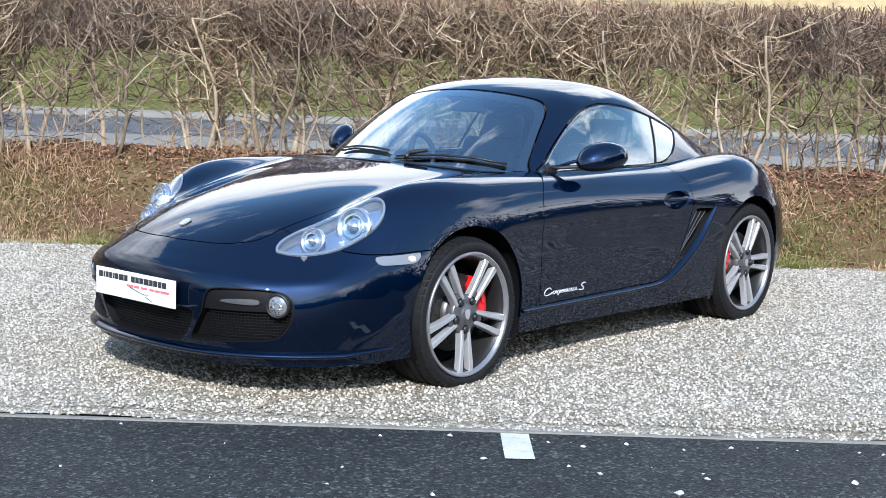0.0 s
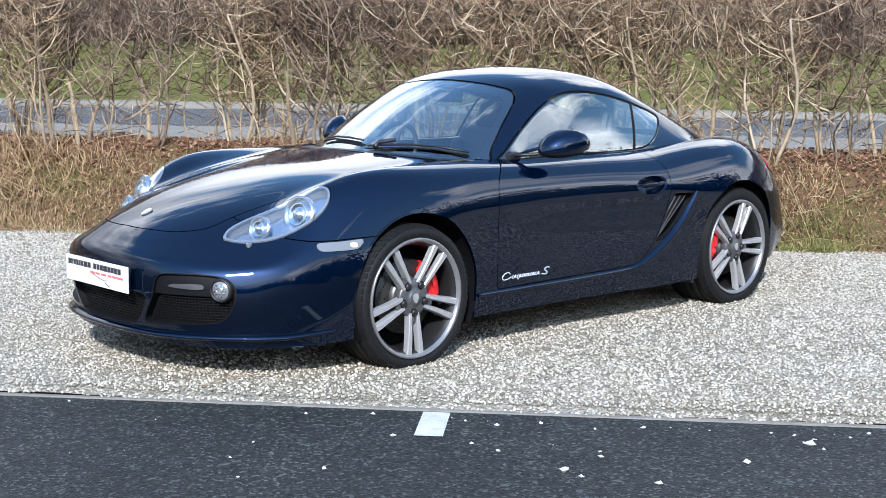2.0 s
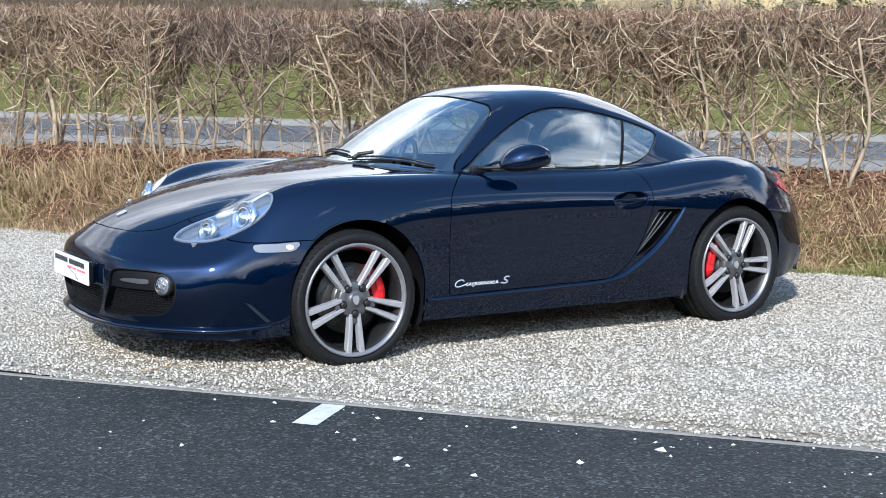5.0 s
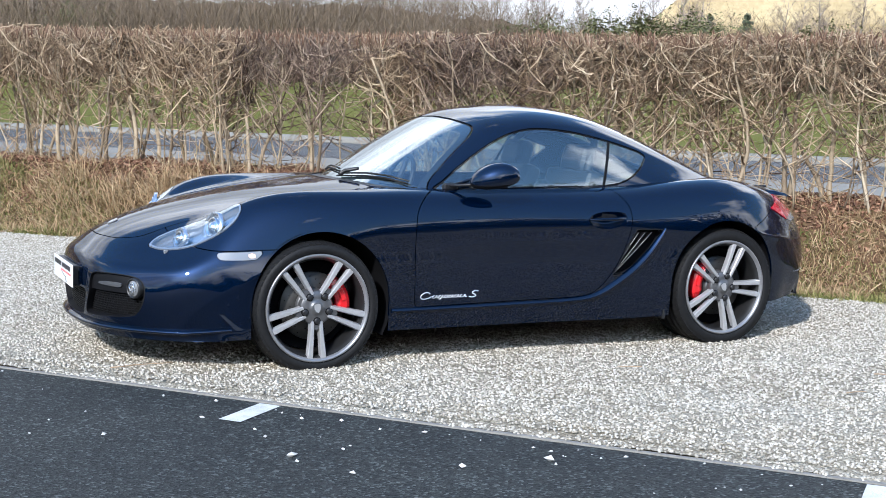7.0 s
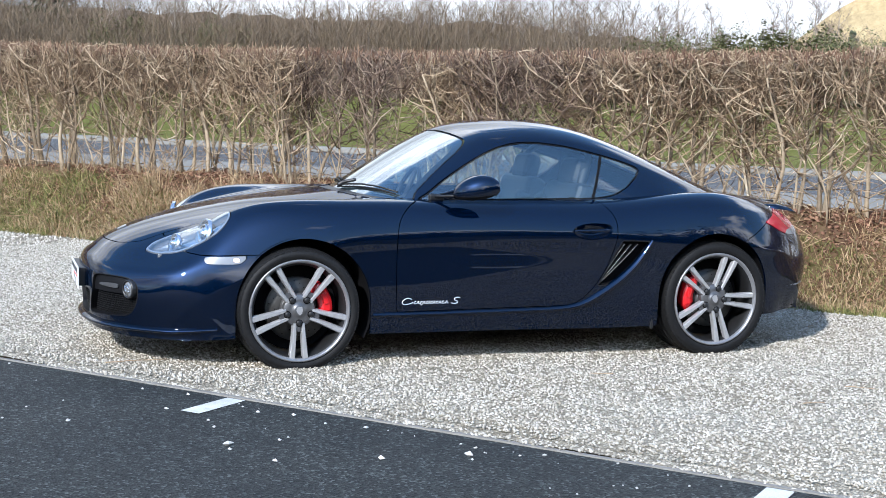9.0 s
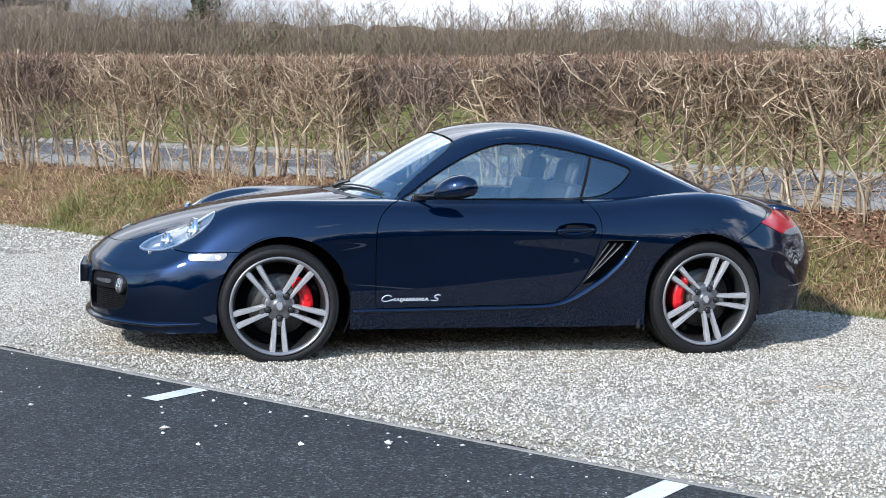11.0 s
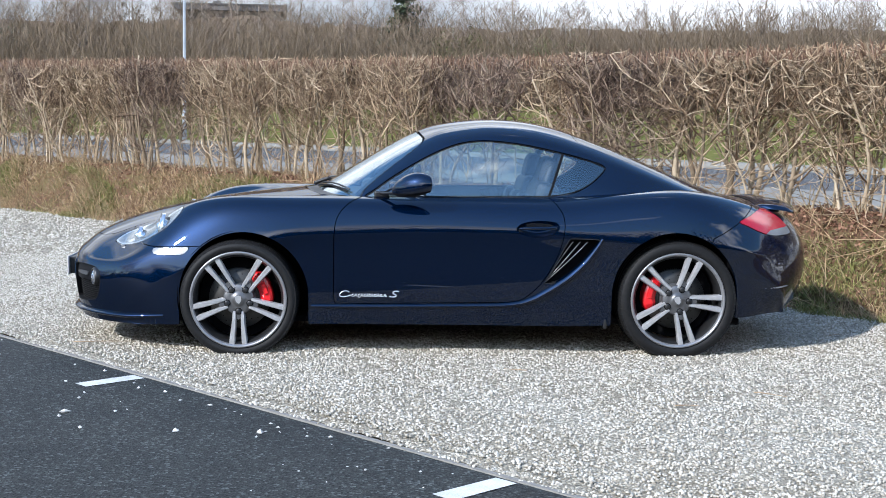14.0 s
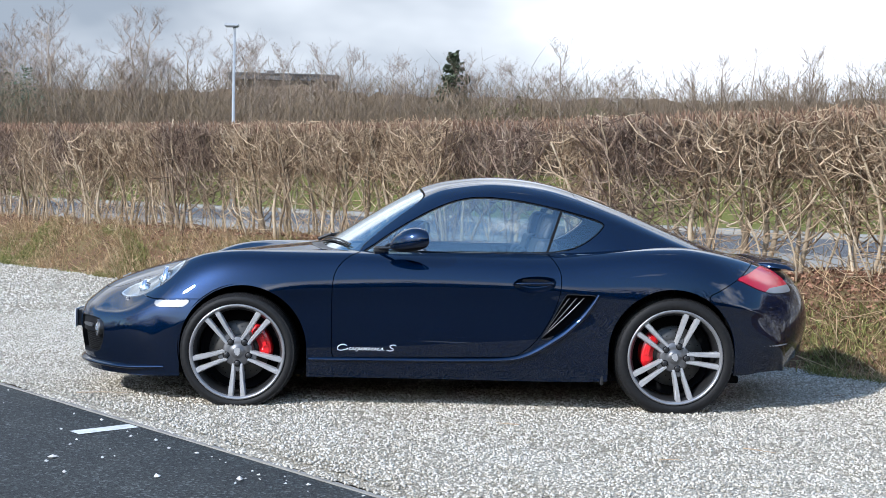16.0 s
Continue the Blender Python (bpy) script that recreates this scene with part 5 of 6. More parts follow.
# door mirrors
for s_ in (-1, 1):
    mi = empty("door_mirror")
    mi.parent = car
    tagged(mi, "blue painted door mirror on a black foot")
    v, f = [], []
    nu_, nv_ = 18, 24
    for i in range(nu_ + 1):
        u = i / nu_                       # from the outer-rear rim to the front point
        x_ = -.192 - .190 * u
        swell = math.sqrt(max(0.0, 1 - ((u - .34) / .66) ** 2.0)) ** 1.15 if u > .34 else math.sqrt(1 - .42 * ((.34 - u) / .34) ** 2)
        cy_, cz_ = .868 - .050 * u, .948 - .036 * u ** 1.3
        for k in range(nv_):
            a = 2 * math.pi * k / nv_
            ca, sa = math.cos(a), math.sin(a)
            ry, rz = .084 * swell, (.078 if sa > 0 else .053) * swell
            v.append((x_ + .030 * ca * (1 - u), s_ * (cy_ + ry * (abs(ca) ** .85) * (1 if ca > 0 else -1)), cz_ + rz * (abs(sa) ** .85) * (1 if sa > 0 else -1)))
    f = [(i * nv_ + k, i * nv_ + (k + 1) % nv_, (i + 1) * nv_ + (k + 1) % nv_, (i + 1) * nv_ + k) for i in range(nu_) for k in range(nv_)]
    under_ = [q for q in f if all(14 <= i % nv_ <= 22 for i in q)]
    f = [q for q in f if not all(14 <= i % nv_ <= 22 for i in q)]
    part_mesh("mirror_underside", mesh_from("mirror_underside", v, under_, SEAL), mi)
    shell_me = mesh_from("mirror_shell", v, f, PAINT)
    shell_ob = part_mesh("mirror_shell", shell_me, mi)
    rim_ = [Vector(p) for p in v[:nv_]]
    c_ = sum(rim_, Vector()) / nv_
    gv = [tuple(c_ + (p - c_) * .96 + Vector((-.008, 0, 0))) for p in rim_]
    part_mesh("mirror_glass", mesh_from("mirror_glass", gv, [tuple(range(nv_))], CHROME, False), mi)
    gv = [tuple(p) for p in rim_] + [tuple(c_ + (p - c_) * .94 + Vector((-.007, 0, 0))) for p in rim_]
    part_mesh("mirror_rim", mesh_from("mirror_rim", gv, [(k, (k + 1) % nv_, nv_ + (k + 1) % nv_, nv_ + k) for k in range(nv_)], BLACK), mi)
    # black underside and two-legged foot
    v2, f2 = tube([(-.440, s_ * .690, .886), (-.405, s_ * .735, .893), (-.35, s_ * .80, .905), (-.29, s_ * .835, .908), (-.22, s_ * .862, .908)], [.013, .014, .013, .013, .008], 8)
    v2 = [(x, y, .9 + (z - .9) * .62) for x, y, z in v2]
    part_mesh("mirror_foot", mesh_from("mirror_foot", v2, f2, BLACK), mi)
    v2, f2 = tube([(-.425, s_ * .700, .892), (-.385, s_ * .755, .918), (-.34, s_ * .81, .938), (-.30, s_ * .84, .945)], [.008, .008, .009, .012], 8)
    part_mesh("mirror_arm", mesh_from("mirror_arm", v2, f2, PAINT), mi)
    part("mirror_base", box_bm((-.475, min(s_ * .670, s_ * .702), .868), (-.39, max(s_ * .670, s_ * .702), .905), .01), BLACK, mi)

# wipers
_dome = ROOF.pts
def on_screen(x_, y_, lift):
    return Vector((x_, y_, _look_up(_dome[(_dome[:, 0] < -.2) & (_dome[:, 1] < .68)], (0, 1), 2, (x_, abs(y_))) + lift))


for pts_ in (((-.800, -.05), (-.775, -.16), (-.735, -.28), (-.68, -.43), (-.615, -.57)), ((-.700, .40), (-.715, .30), (-.745, .16), (-.765, .03))):
    wiper = part_mesh("wiper", mesh_from("wiper", *tube([on_screen(x, y, .016) for x, y in pts_], [.0055] * len(pts_), 6), BLACK), car, "black windscreen wiper")
    blade = [on_screen(x - .012, y, .010) for x, y in pts_]
    part_mesh("wiper_blade", mesh_from("wiper_blade", *tube(blade, .006, 4), RUBBER), wiper)
v, f = tube([(-.83, -.14, .915), (-.79, -.12, .935), (-.75, -.20, .95)], [.014, .011, .009], 6)
part_mesh("wiper_arm", mesh_from("wiper_arm", v, f, BLACK), car)
cowl_ = BODY.cut(COWL)[0]
part_mesh("cowl_panel", cowl_.moved(-.006).mesh("cowl_panel", BLACK, 0, 0), car)

# raised rear spoiler
v, f = [], []
prof_ = [(0, 0), (.05, .012), (.13, .015), (.22, .006), (.275, -.012), (.280, -.020), (.22, -.010), (.13, -.006), (.05, -.008)]
for i in range(21):
    u = -1 + 2 * i / 20
    for dx, dz in prof_:
        v.append((1.765 + dx * (1 - .18 * u * u) - .045 * u * u, .50 * u, .858 + dz - .028 * u * u - .05 * dx))
k_ = len(prof_)
f = [(i * k_ + j, i * k_ + (j + 1) % k_, (i + 1) * k_ + (j + 1) % k_, (i + 1) * k_ + j) for i in range(20) for j in range(k_)] + [tuple(range(k_ - 1, -1, -1)), tuple(range(20 * k_, 21 * k_))]
sp = part_mesh("rear_spoiler", mesh_from("rear_spoiler", v, f, PAINT), car, "raised blue rear spoiler")
for s_ in (-1, 1):
    part("spoiler_strut", box_bm((1.84, s_ * .28 - .012, .78), (1.93, s_ * .28 + .012, .86), .004), BLACK, sp)

# cabin
def seat(y):
    st = empty("seat")
    st.parent = car
    tagged(st, "dark leather sports seat")
    part("cushion", box_bm((-.18, y - .25, .30), (.34, y + .25, .46), .05, 3), LEATHER, st)
    for nm, lo, hi, tilt, org in (("backrest", (-.06, -.245, 0), (.07, .245, .56), 16, (.36, y, .42)), ("headrest", (-.045, -.13, .53), (.055, .13, .70), 14, (.37, y, .42))):
        b = part(nm, box_bm(lo, hi, .045, 3), LEATHER, st)
        b.matrix_local = Matrix.Translation(org) @ Matrix.Rotation(radians(tilt), 4, "Y")
    for s in (-1, 1):
        b = part("bolster", box_bm((-.11, s * .20 - .045, .02), (.04, s * .20 + .045, .46), .035, 3), LEATHER, st)
        b.matrix_local = Matrix.Translation((.36, y, .42)) @ Matrix.Rotation(radians(16), 4, "Y")


seat(-.36)
seat(.36)
dash = part("dashboard", box_bm((-.92, -.63, .60), (-.42, .63, .865), .05, 3), LEATHER, car)
part("instrument_hood", box_bm((-.56, .20, .82), (-.38, .54, .925), .04, 3), LEATHER, dash)
v, f = [], []
for i in range(28):
    a = 2 * math.pi * i / 28
    for k in range(6):
        b = 2 * math.pi * k / 6
        r = .175 + .014 * math.cos(b)
        v.append((.014 * math.sin(b), r * math.cos(a), r * math.sin(a)))
f = [(i * 6 + k, i * 6 + (k + 1) % 6, ((i + 1) % 28) * 6 + (k + 1) % 6, ((i + 1) % 28) * 6 + k) for i in range(28) for k in range(6)]
turn = Matrix.Translation((-.27, .37, .83)) @ Matrix.Rotation(radians(22), 4, "Y")
sw = part_mesh("steering_wheel", mesh_from("steering_wheel", [turn @ Vector(p) for p in v], f, LEATHER), car)
for a in (90, 210, 330):
    c_, s__ = math.cos(radians(a)), math.sin(radians(a))
    part_mesh("wheel_spoke", mesh_from("wheel_spoke", [turn @ Vector(p) for p in tube([(0, 0, 0), (0, .16 * c_, .16 * s__)], .016, 6)[0]], tube([(0, 0, 0), (0, .16 * c_, .16 * s__)], .016, 6)[1], TRIM), sw)
part("rear_shelf", box_bm((.52, -.62, .60), (1.25, .62, .84), .04), TRIM, car)
part("centre_tunnel", box_bm((-.5, -.10, .2), (.5, .10, .50), .03), TRIM, car)
for s_ in (-1, 1):
    part("door_card", box_bm((-.62, min(s_ * .70, s_ * .75), .25), (.55, max(s_ * .70, s_ * .75), .85), .02), TRIM, car)
v, f = tube([(-.205, -.02, 1.19), (-.215, 0, 1.155)], [.006, .006], 6)
rv = part("interior_mirror", box_bm((-.235, -.11, 1.12), (-.205, .11, 1.185), .014, 3), BLACK, car)
v, f = tube([(.47, -.50, .84), (.52, -.49, 1.0), (.58, -.44, 1.12), (.60, -.30, 1.17), (.60, 0, 1.18), (.60, .30, 1.17), (.58, .44, 1.12), (.52, .49, 1.0), (.47, .50, .84)], .022, 8)
part_mesh("roll_hoop", mesh_from("roll_hoop", v, f, TRIM), car)

# ---- the hedge ----
def wander(p, d, steps, step, curl, lift, rng):
    pts = [Vector(p)]
    d = Vector(d).normalized()
    for _ in range(steps):
        d = (d + Vector((rng.uniform(-1, 1), rng.uniform(-1, 1), rng.uniform(-1, 1))) * curl + Vector((0, 0, lift))).normalized()
        pts.append(pts[-1] + d * step * rng.uniform(.8, 1.2))
    return pts


def hedge_plant(seed):
    """A cluster of upright bare stems, open near the ground, with a dense clipped head of twigs; base at the origin, x along the row."""
    rng = random.Random(seed)
    stems, twigs = [], []
    top = 1.26

    def clipped(pts, over=.02):
        out = []
        for p in pts:
            if p.z > top + rng.uniform(-.03, over) or abs(p.y) > .43:
                break
            out.append(p)
        return out

    def twiggy(pts, many):
        for q in pts[1:]:
            for _ in range(many if rng.random() < .85 else many - 1):
                ang = rng.uniform(0, 2 * math.pi)
                tw = clipped(wander(q, (math.cos(ang), .8 * math.sin(ang), rng.uniform(-.3, 1.0)), 3, rng.uniform(.035, .085), .45, .10, rng), .03)
                if len(tw) > 2:
                    twigs.append(tube(tw, [.0036, .0029, .0022, .0014][:len(tw)], 3, False))

    for s in range(rng.choice((3, 4, 4, 5, 6))):
        x, y = rng.gauss(0, .055), rng.uniform(-.16, .16)
        lean = Vector((x * 1.6 + rng.uniform(-.14, .14), rng.uniform(-.16, .16), 1))
        steps = 12
        pts = clipped(wander((x, y, -.08), lean, steps, 1.42 / steps, .21, .09, rng))
        k = len(pts)
        r0 = rng.choice((.006, .008, .010, .013, .016, .022))
        stems.append(tube(pts, [r0 * (1 - .60 * i / 12) * rng.uniform(.90, 1.12) for i in range(k)], 6))
        for i in range(2, k):
            h = pts[i].z
            count = rng.choice((0, 1, 1)) if h < .30 else rng.choice((1, 2, 2)) if h < .55 else rng.choice((2, 2, 3))
            for _ in range(count):
                ang = rng.uniform(0, 2 * math.pi)
                d = Vector((math.cos(ang), .75 * math.sin(ang), rng.uniform(-.1, 1.0)))
                n = rng.randint(4, 6)
                br = clipped(wander(pts[i], d, n, rng.uniform(.055, .10), .36, .16, rng))
                if len(br) < 3:
                    continue
                r1 = rng.uniform(.0030, .0066)
                twigs.append(tube(br, [r1 * (1 - .62 * k_ / len(br)) + .001 for k_ in range(len(br))], 4, False))
                if h > .25:
                    twiggy(br, 2 if h > .75 else 1)
    # bowed pale limbs that climb through the plant
    for _ in range(rng.choice((2, 3, 3, 4))):
        h = rng.uniform(.12, .60)
        side = rng.choice((-1, 1))
        limb = clipped(wander((rng.gauss(0, .05), rng.uniform(-.25, .05), h), (side, rng.uniform(-.5, .2), rng.uniform(.1, .9)), 9, rng.uniform(.07, .10), .24, .20, rng))
        if len(limb) > 4:
            r = rng.uniform(.005, .010)
            stems.append(tube(limb, [r * (1 - .6 * i / len(limb)) for i in range(len(limb))], 5))
            twiggy(limb[3:], 1)
    # thin bowed whips across the open foot
    for _ in range(16):
        p = Vector((rng.uniform(-.18, .18), rng.uniform(-.2, .2), rng.uniform(0, .45)))
        ang = rng.uniform(0, 2 * math.pi)
        wh = wander(p, (math.cos(ang), .6 * math.sin(ang), rng.uniform(-.2, .5)), 6, rng.uniform(.04, .075), .30, .06, rng)
        twigs.append(tube(wh, [.0034, .0032, .0028, .0025, .0022, .0018, .0014], 3, False))
    # the dense clipped head
    for _ in range(70):
        p = Vector((rng.uniform(-.22, .22), rng.uniform(-.40, .40), rng.uniform(.72, 1.12)))
        tw = clipped(wander(p, (rng.uniform(-1, 1), rng.uniform(-.7, .7), rng.uniform(.1, 1)), 5, rng.uniform(.035, .065), .34, .12, rng))
        if len(tw) > 2:
            twigs.append(tube(tw, [.0052, .0046, .0040, .0034, .0026, .0018][:len(tw)], 3, False))
    tips = []
    for _ in range(84):
        p = Vector((rng.uniform(-.22, .22), rng.uniform(-.42, .42), top - rng.uniform(.03, .15)))
        tp = clipped(wander(p, (rng.uniform(-.5, .5), rng.uniform(-.5, .5), 1), 3, rng.uniform(.025, .055), .3, .1, rng))
        if len(tp) > 1:
            tips.append(tube(tp, [.0050, .0046, .0042, .0036][:len(tp)], 3, False))
    return joined(stems), joined(twigs), joined(tips)


PLANTS = []
for k_ in range(16):
    st_, tw_, tp_ = hedge_plant(100 + k_)
    PLANTS.append((mesh_from("trunk", *st_, BARK), mesh_from("crown", *tw_, TWIG), mesh_from("crown", *tw_, TWIG_DARK), mesh_from("clipped_growth", *tp_, TIPS)))
rng = random.Random(7)
a_ = -26.0
while a_ < 9.0:
    k_ = rng.randrange(len(PLANTS))
    n_ = HEDGE + rng.uniform(-.14, .14)
    p_ = at(a_, n_, land(a_, n_))
    yaw_ = math.degrees(math.atan2(A.y, A.x)) + rng.choice((0, 180)) + rng.uniform(-14, 14)
    hp = empty("hedge_plant", pose(p_.x, p_.y, p_.z, 0, 0, yaw_))
    hp.scale = (rng.uniform(.95, 1.2), 1, (1.90 + .0185 * max(0.0, -3.0 - a_) + .015 * max(0.0, a_) + rng.uniform(-.02, .02) - p_.z) / 1.27)
    tagged(hp, "bare clipped hawthorn hedge plant on the bank", "hedge", "plants of the hedge")
    part_mesh("trunk", PLANTS[k_][0], hp)
    part_mesh("crown", PLANTS[k_][2 if noise.noise(Vector((a_ * .55, 2.0, 0))) > .10 else 1], hp)
    tagged(part_mesh("clipped_growth", PLANTS[k_][3], hp), kind="stuff")
    a_ += rng.uniform(.22, .36)

# ---- woods, lamp post and buildings beyond the road ----
def ribbon(points, radii, rng):
    """A flat narrow strip along the points, for twigs too fine to show their roundness."""
    pts = [Vector(p) for p in points]
    a = rng.uniform(0, math.pi)
    side = Vector((math.cos(a), math.sin(a), rng.uniform(-.3, .3)))
    v = []
    for p, r in zip(pts, radii):
        v += [p - side * r, p + side * r]
    return v, [(2 * i, 2 * i + 1, 2 * i + 3, 2 * i + 2) for i in range(len(pts) - 1)]


def bare_tree(seed, height, spread=.42, trunk=.03):
    """A leafless tree: tapered trunk, limbs and a crown of fine twigs."""
    rng = random.Random(seed)
    wood, fine = [], []
    steps = 9
    main = wander((0, 0, -.1), (rng.uniform(-.06, .06), rng.uniform(-.06, .06), 1), steps, height * .92 / steps, .10, .12, rng)
    wood.append(tube(main, [height * trunk * .5 * (1 - .85 * i / steps) for i in range(steps + 1)], 6))
    for i in range(2, steps + 1):
        for _ in range(rng.randint(2, 4)):
            ang = rng.uniform(0, 2 * math.pi)
            length = height * spread * (1 - .55 * i / steps) * rng.uniform(.6, 1.1)
            limb = wander(main[i], (math.cos(ang), math.sin(ang), rng.uniform(.35, 1.1)), 6, length / 6, .20, .10, rng)
            r = height * trunk * .16 * (1 - .5 * i / steps)
            wood.append(tube(limb, [r * (1 - .8 * k / 6) for k in range(7)], 4, False))
            for q in limb[2:]:
                for _ in range(rng.randint(2, 3)):
                    ang = rng.uniform(0, 2 * math.pi)
                    tw = wander(q, (math.cos(ang), math.sin(ang), rng.uniform(.1, 1.2)), 4, length * .10, .30, .10, rng)
                    fine.append(ribbon(tw, [r * .42, r * .36, r * .30, r * .24, r * .18], rng))
                    for p in tw[1:]:
                        for _ in range(3):
                            ang = rng.uniform(0, 2 * math.pi)
                            t2 = wander(p, (math.cos(ang), math.sin(ang), rng.uniform(.1, 1.0)), 2, length * .06, .3, .1, rng)
                            fine.append(ribbon(t2, [r * .25, r * .21, r * .15], rng))
    return joined(wood), joined(fine)


TREES = []
for k_ in range(6):
    w_, f_ = bare_tree(300 + k_, 1.0, (.34, .42, .30, .46, .38, .28)[k_], (.03, .034, .024, .03, .032, .02)[k_])
    TREES.append((mesh_from("trunk", *w_, TREEBARK), mesh_from("crown", *f_, TREETWIG)))


def plant_tree(x, y, height, k, label, group="trees beyond the road"):
    a, n = Vector((x, y, 0)).dot(A), Vector((x, y, 0)).dot(N)
    t = empty("tree", pose(x, y, land(a, n), 0, 0, (x * 37 + y * 91) % 360))
    t.scale = (height, height, height)
    tagged(t, label, "tree", group)
    part_mesh("trunk", TREES[k][0], t)
    part_mesh("crown", TREES[k][1], t)


EYE_END = Vector((-.15, -8.1, 1.25))


def sight(az, dist):
    return EYE_END.x + dist * math.cos(radians(az)), EYE_END.y + dist * math.sin(radians(az))


def reach(az, n):
    """How far off the line n beyond the hedge lies in that direction."""
    return (n + 5.46) / (N.x * math.cos(radians(az)) + N.y * math.sin(radians(az)))


def tall(az, d, top, n):
    """The height that reaches the angle top, from the ground there."""
    return d * math.tan(radians(top)) + 1.25 - land(0, n)


rng = random.Random(21)
for i in range(110):
    az = 38 + 77 * (i + rng.uniform(-.45, .45)) / 110
    n__ = rng.uniform(44, 64)
    d = reach(az, n__)
    x_, y_ = sight(az, d)
    top = rng.uniform(4.3, 5.7)
    if 79 < az < 84:
        top -= .7
    if az > 97:
        top = rng.uniform(4.9, 6.5)
    if az < 62:
        top = rng.uniform(3.6, 5.2)
    plant_tree(x_, y_, tall(az, d, top, n__) * 1.05, rng.randrange(6), "bare winter tree in the wood beyond the road")
for az, top, k_ in ((97.8, 5.2, 3), (96.4, 5.0, 0), (95.2, 5.3, 4), (94.0, 5.1, 1), (105.5, 6.7, 0), (107.5, 6.4, 3), (102.8, 6.3, 1), (110, 6.5, 4), (76.9, 6.1, 5), (72.5, 5.9, 2), (66, 5.2, 5), (91.5, 5.6, 2), (79.5, 5.2, 0), (82.3, 5.3, 3), (84.5, 5.6, 1), (70.2, 5.6, 0), (68.1, 5.3, 4), (74.6, 5.5, 1), (64.2, 5.0, 3), (87, 5.4, 4), (62.4, 4.8, 0)):
    d = reach(az, 43)
    x_, y_ = sight(az, d)
    plant_tree(x_, y_, tall(az, d, top, 43) * 1.05, k_, "slender bare winter tree against the sky")

# low scrub that fills the wood's edge
def scrub_clump(seed):
    rng = random.Random(seed)
    out = []
    for _ in range(170):
        x, y = rng.gauss(0, .62), rng.gauss(0, .40)
        st = wander((x, y, -.05), (rng.uniform(-.5, .5), rng.uniform(-.5, .5), 1), 5, rng.uniform(.10, .20), .16, .10, rng)
        out.append(ribbon(st, [.0022, .0020, .0018, .0015, .0012, .0010], rng))
        for p in st[1:]:
            for _ in range(2):
                ang = rng.uniform(0, 2 * math.pi)
                tw = wander(p, (math.cos(ang), math.sin(ang), rng.uniform(.3, 1.4)), 2, rng.uniform(.05, .10), .25, .1, rng)
                out.append(ribbon(tw, [.0014, .0012, .0009], rng))
    return joined(out)


SCRUBS = [mesh_from("scrub", *scrub_clump(500 + k), SCRUB) for k in range(4)]
rng = random.Random(5)
for i in range(150):
    az = 36 + 82 * (i + rng.random()) / 150
    n__ = rng.uniform(39, 50)
    d = reach(az, n__)
    x_, y_ = sight(az, d)
    s_ = new("scrub_bush", SCRUBS[i % 4])
    hgt = tall(az, d, (rng.uniform(3.7, 4.7) if az > 82 else rng.uniform(3.9, 5.2) if az > 68 else rng.uniform(2.9, 3.9)) + .15, n__)
    s_.matrix_world = Matrix.Translation((x_, y_, land(0, n__))) @ Matrix.Rotation(rng.uniform(0, 6.28), 4, "Z") @ Matrix.Diagonal((hgt * 1.3, hgt * 1.2, hgt, 1))
    tagged(s_, "brown leafless scrub at the edge of the wood", "scrub", "scrub along the wood", "stuff")


# the tangled depth of the wood behind the scrub
v, f = [], []
for i in range(321):
    # the first degrees are unseen, added to darken the rear bumper's reflections
    az = 4 + 116 * i / 320
    d = reach(az, 54)
    hgt = tall(az, d, (3.7 + .45 * math.exp(-((az - 96) / 3.5) ** 2) if az > 92 else 3.0 + .85 * smoothstep((az - 61) / 9)) + .22 * noise.noise(Vector((i * .11, 1.0, 0))) + .16 * noise.noise(Vector((i * .7, 2.0, 0))), 54) + land(0, 54)
    for dd, z in ((-2.6, 1.0), (-1.9, hgt * .55), (-.8, hgt * .88), (0, hgt), (3, hgt * .7)):
        wig = .9 * noise.noise(Vector((i * .9, z, 5.0)))
        x_, y_ = sight(az, d + dd + wig)
        v.append((x_, y_, z + wig * .4))
f = [(i * 5 + k, i * 5 + k + 1, i * 5 + 5 + k + 1, i * 5 + 5 + k) for i in range(320) for k in range(4)]
wm = new("wood_thicket", mesh_from("wood_thicket", v, f, WOODMASS, False))
tagged(wm, "dense brown tangle of the leafless wood", "woods", kind="stuff")

# evergreens
def leafy(seed, count, shape, size=1.0):
    rng = random.Random(seed)
    v, f = [], []
    for _ in range(count):
        p = shape(rng)
        s = rng.uniform(.022, .055) * size
        d1 = Vector((rng.uniform(-1, 1), rng.uniform(-1, 1), rng.uniform(-.6, .6))).normalized() * s
        d2 = d1.orthogonal().normalized() * s * .6
        o = len(v)
        v += [p - d1, p + d2, p + d1, p - d2]
        f.append((o, o + 1, o + 2, o + 3))
    return v, f


def pine_shape(rng):
    tier = rng.choice((.45, .55, .63, .71, .79, .87, .95))
    r = (1.05 - tier) * .42 * math.sqrt(rng.random())
    a = rng.uniform(0, 6.28)
    lump = .75 + .35 * math.sin(a * 3 + tier * 20)
    return Vector((r * lump * math.cos(a), r * lump * math.sin(a), tier + rng.gauss(0, .018) - r * .15))


def bush_shape(rng):
    a, b = rng.uniform(0, 6.28), math.asin(rng.uniform(0, 1))
    r = (.42 + .10 * math.sin(3 * a + 5 * b) + .06 * math.sin(7 * a)) * (rng.random() ** .33)
    return Vector((1.2 * r * math.cos(a) * math.cos(b), 1.2 * r * math.sin(a) * math.cos(b), 1.7 * r * math.sin(b) + .02))


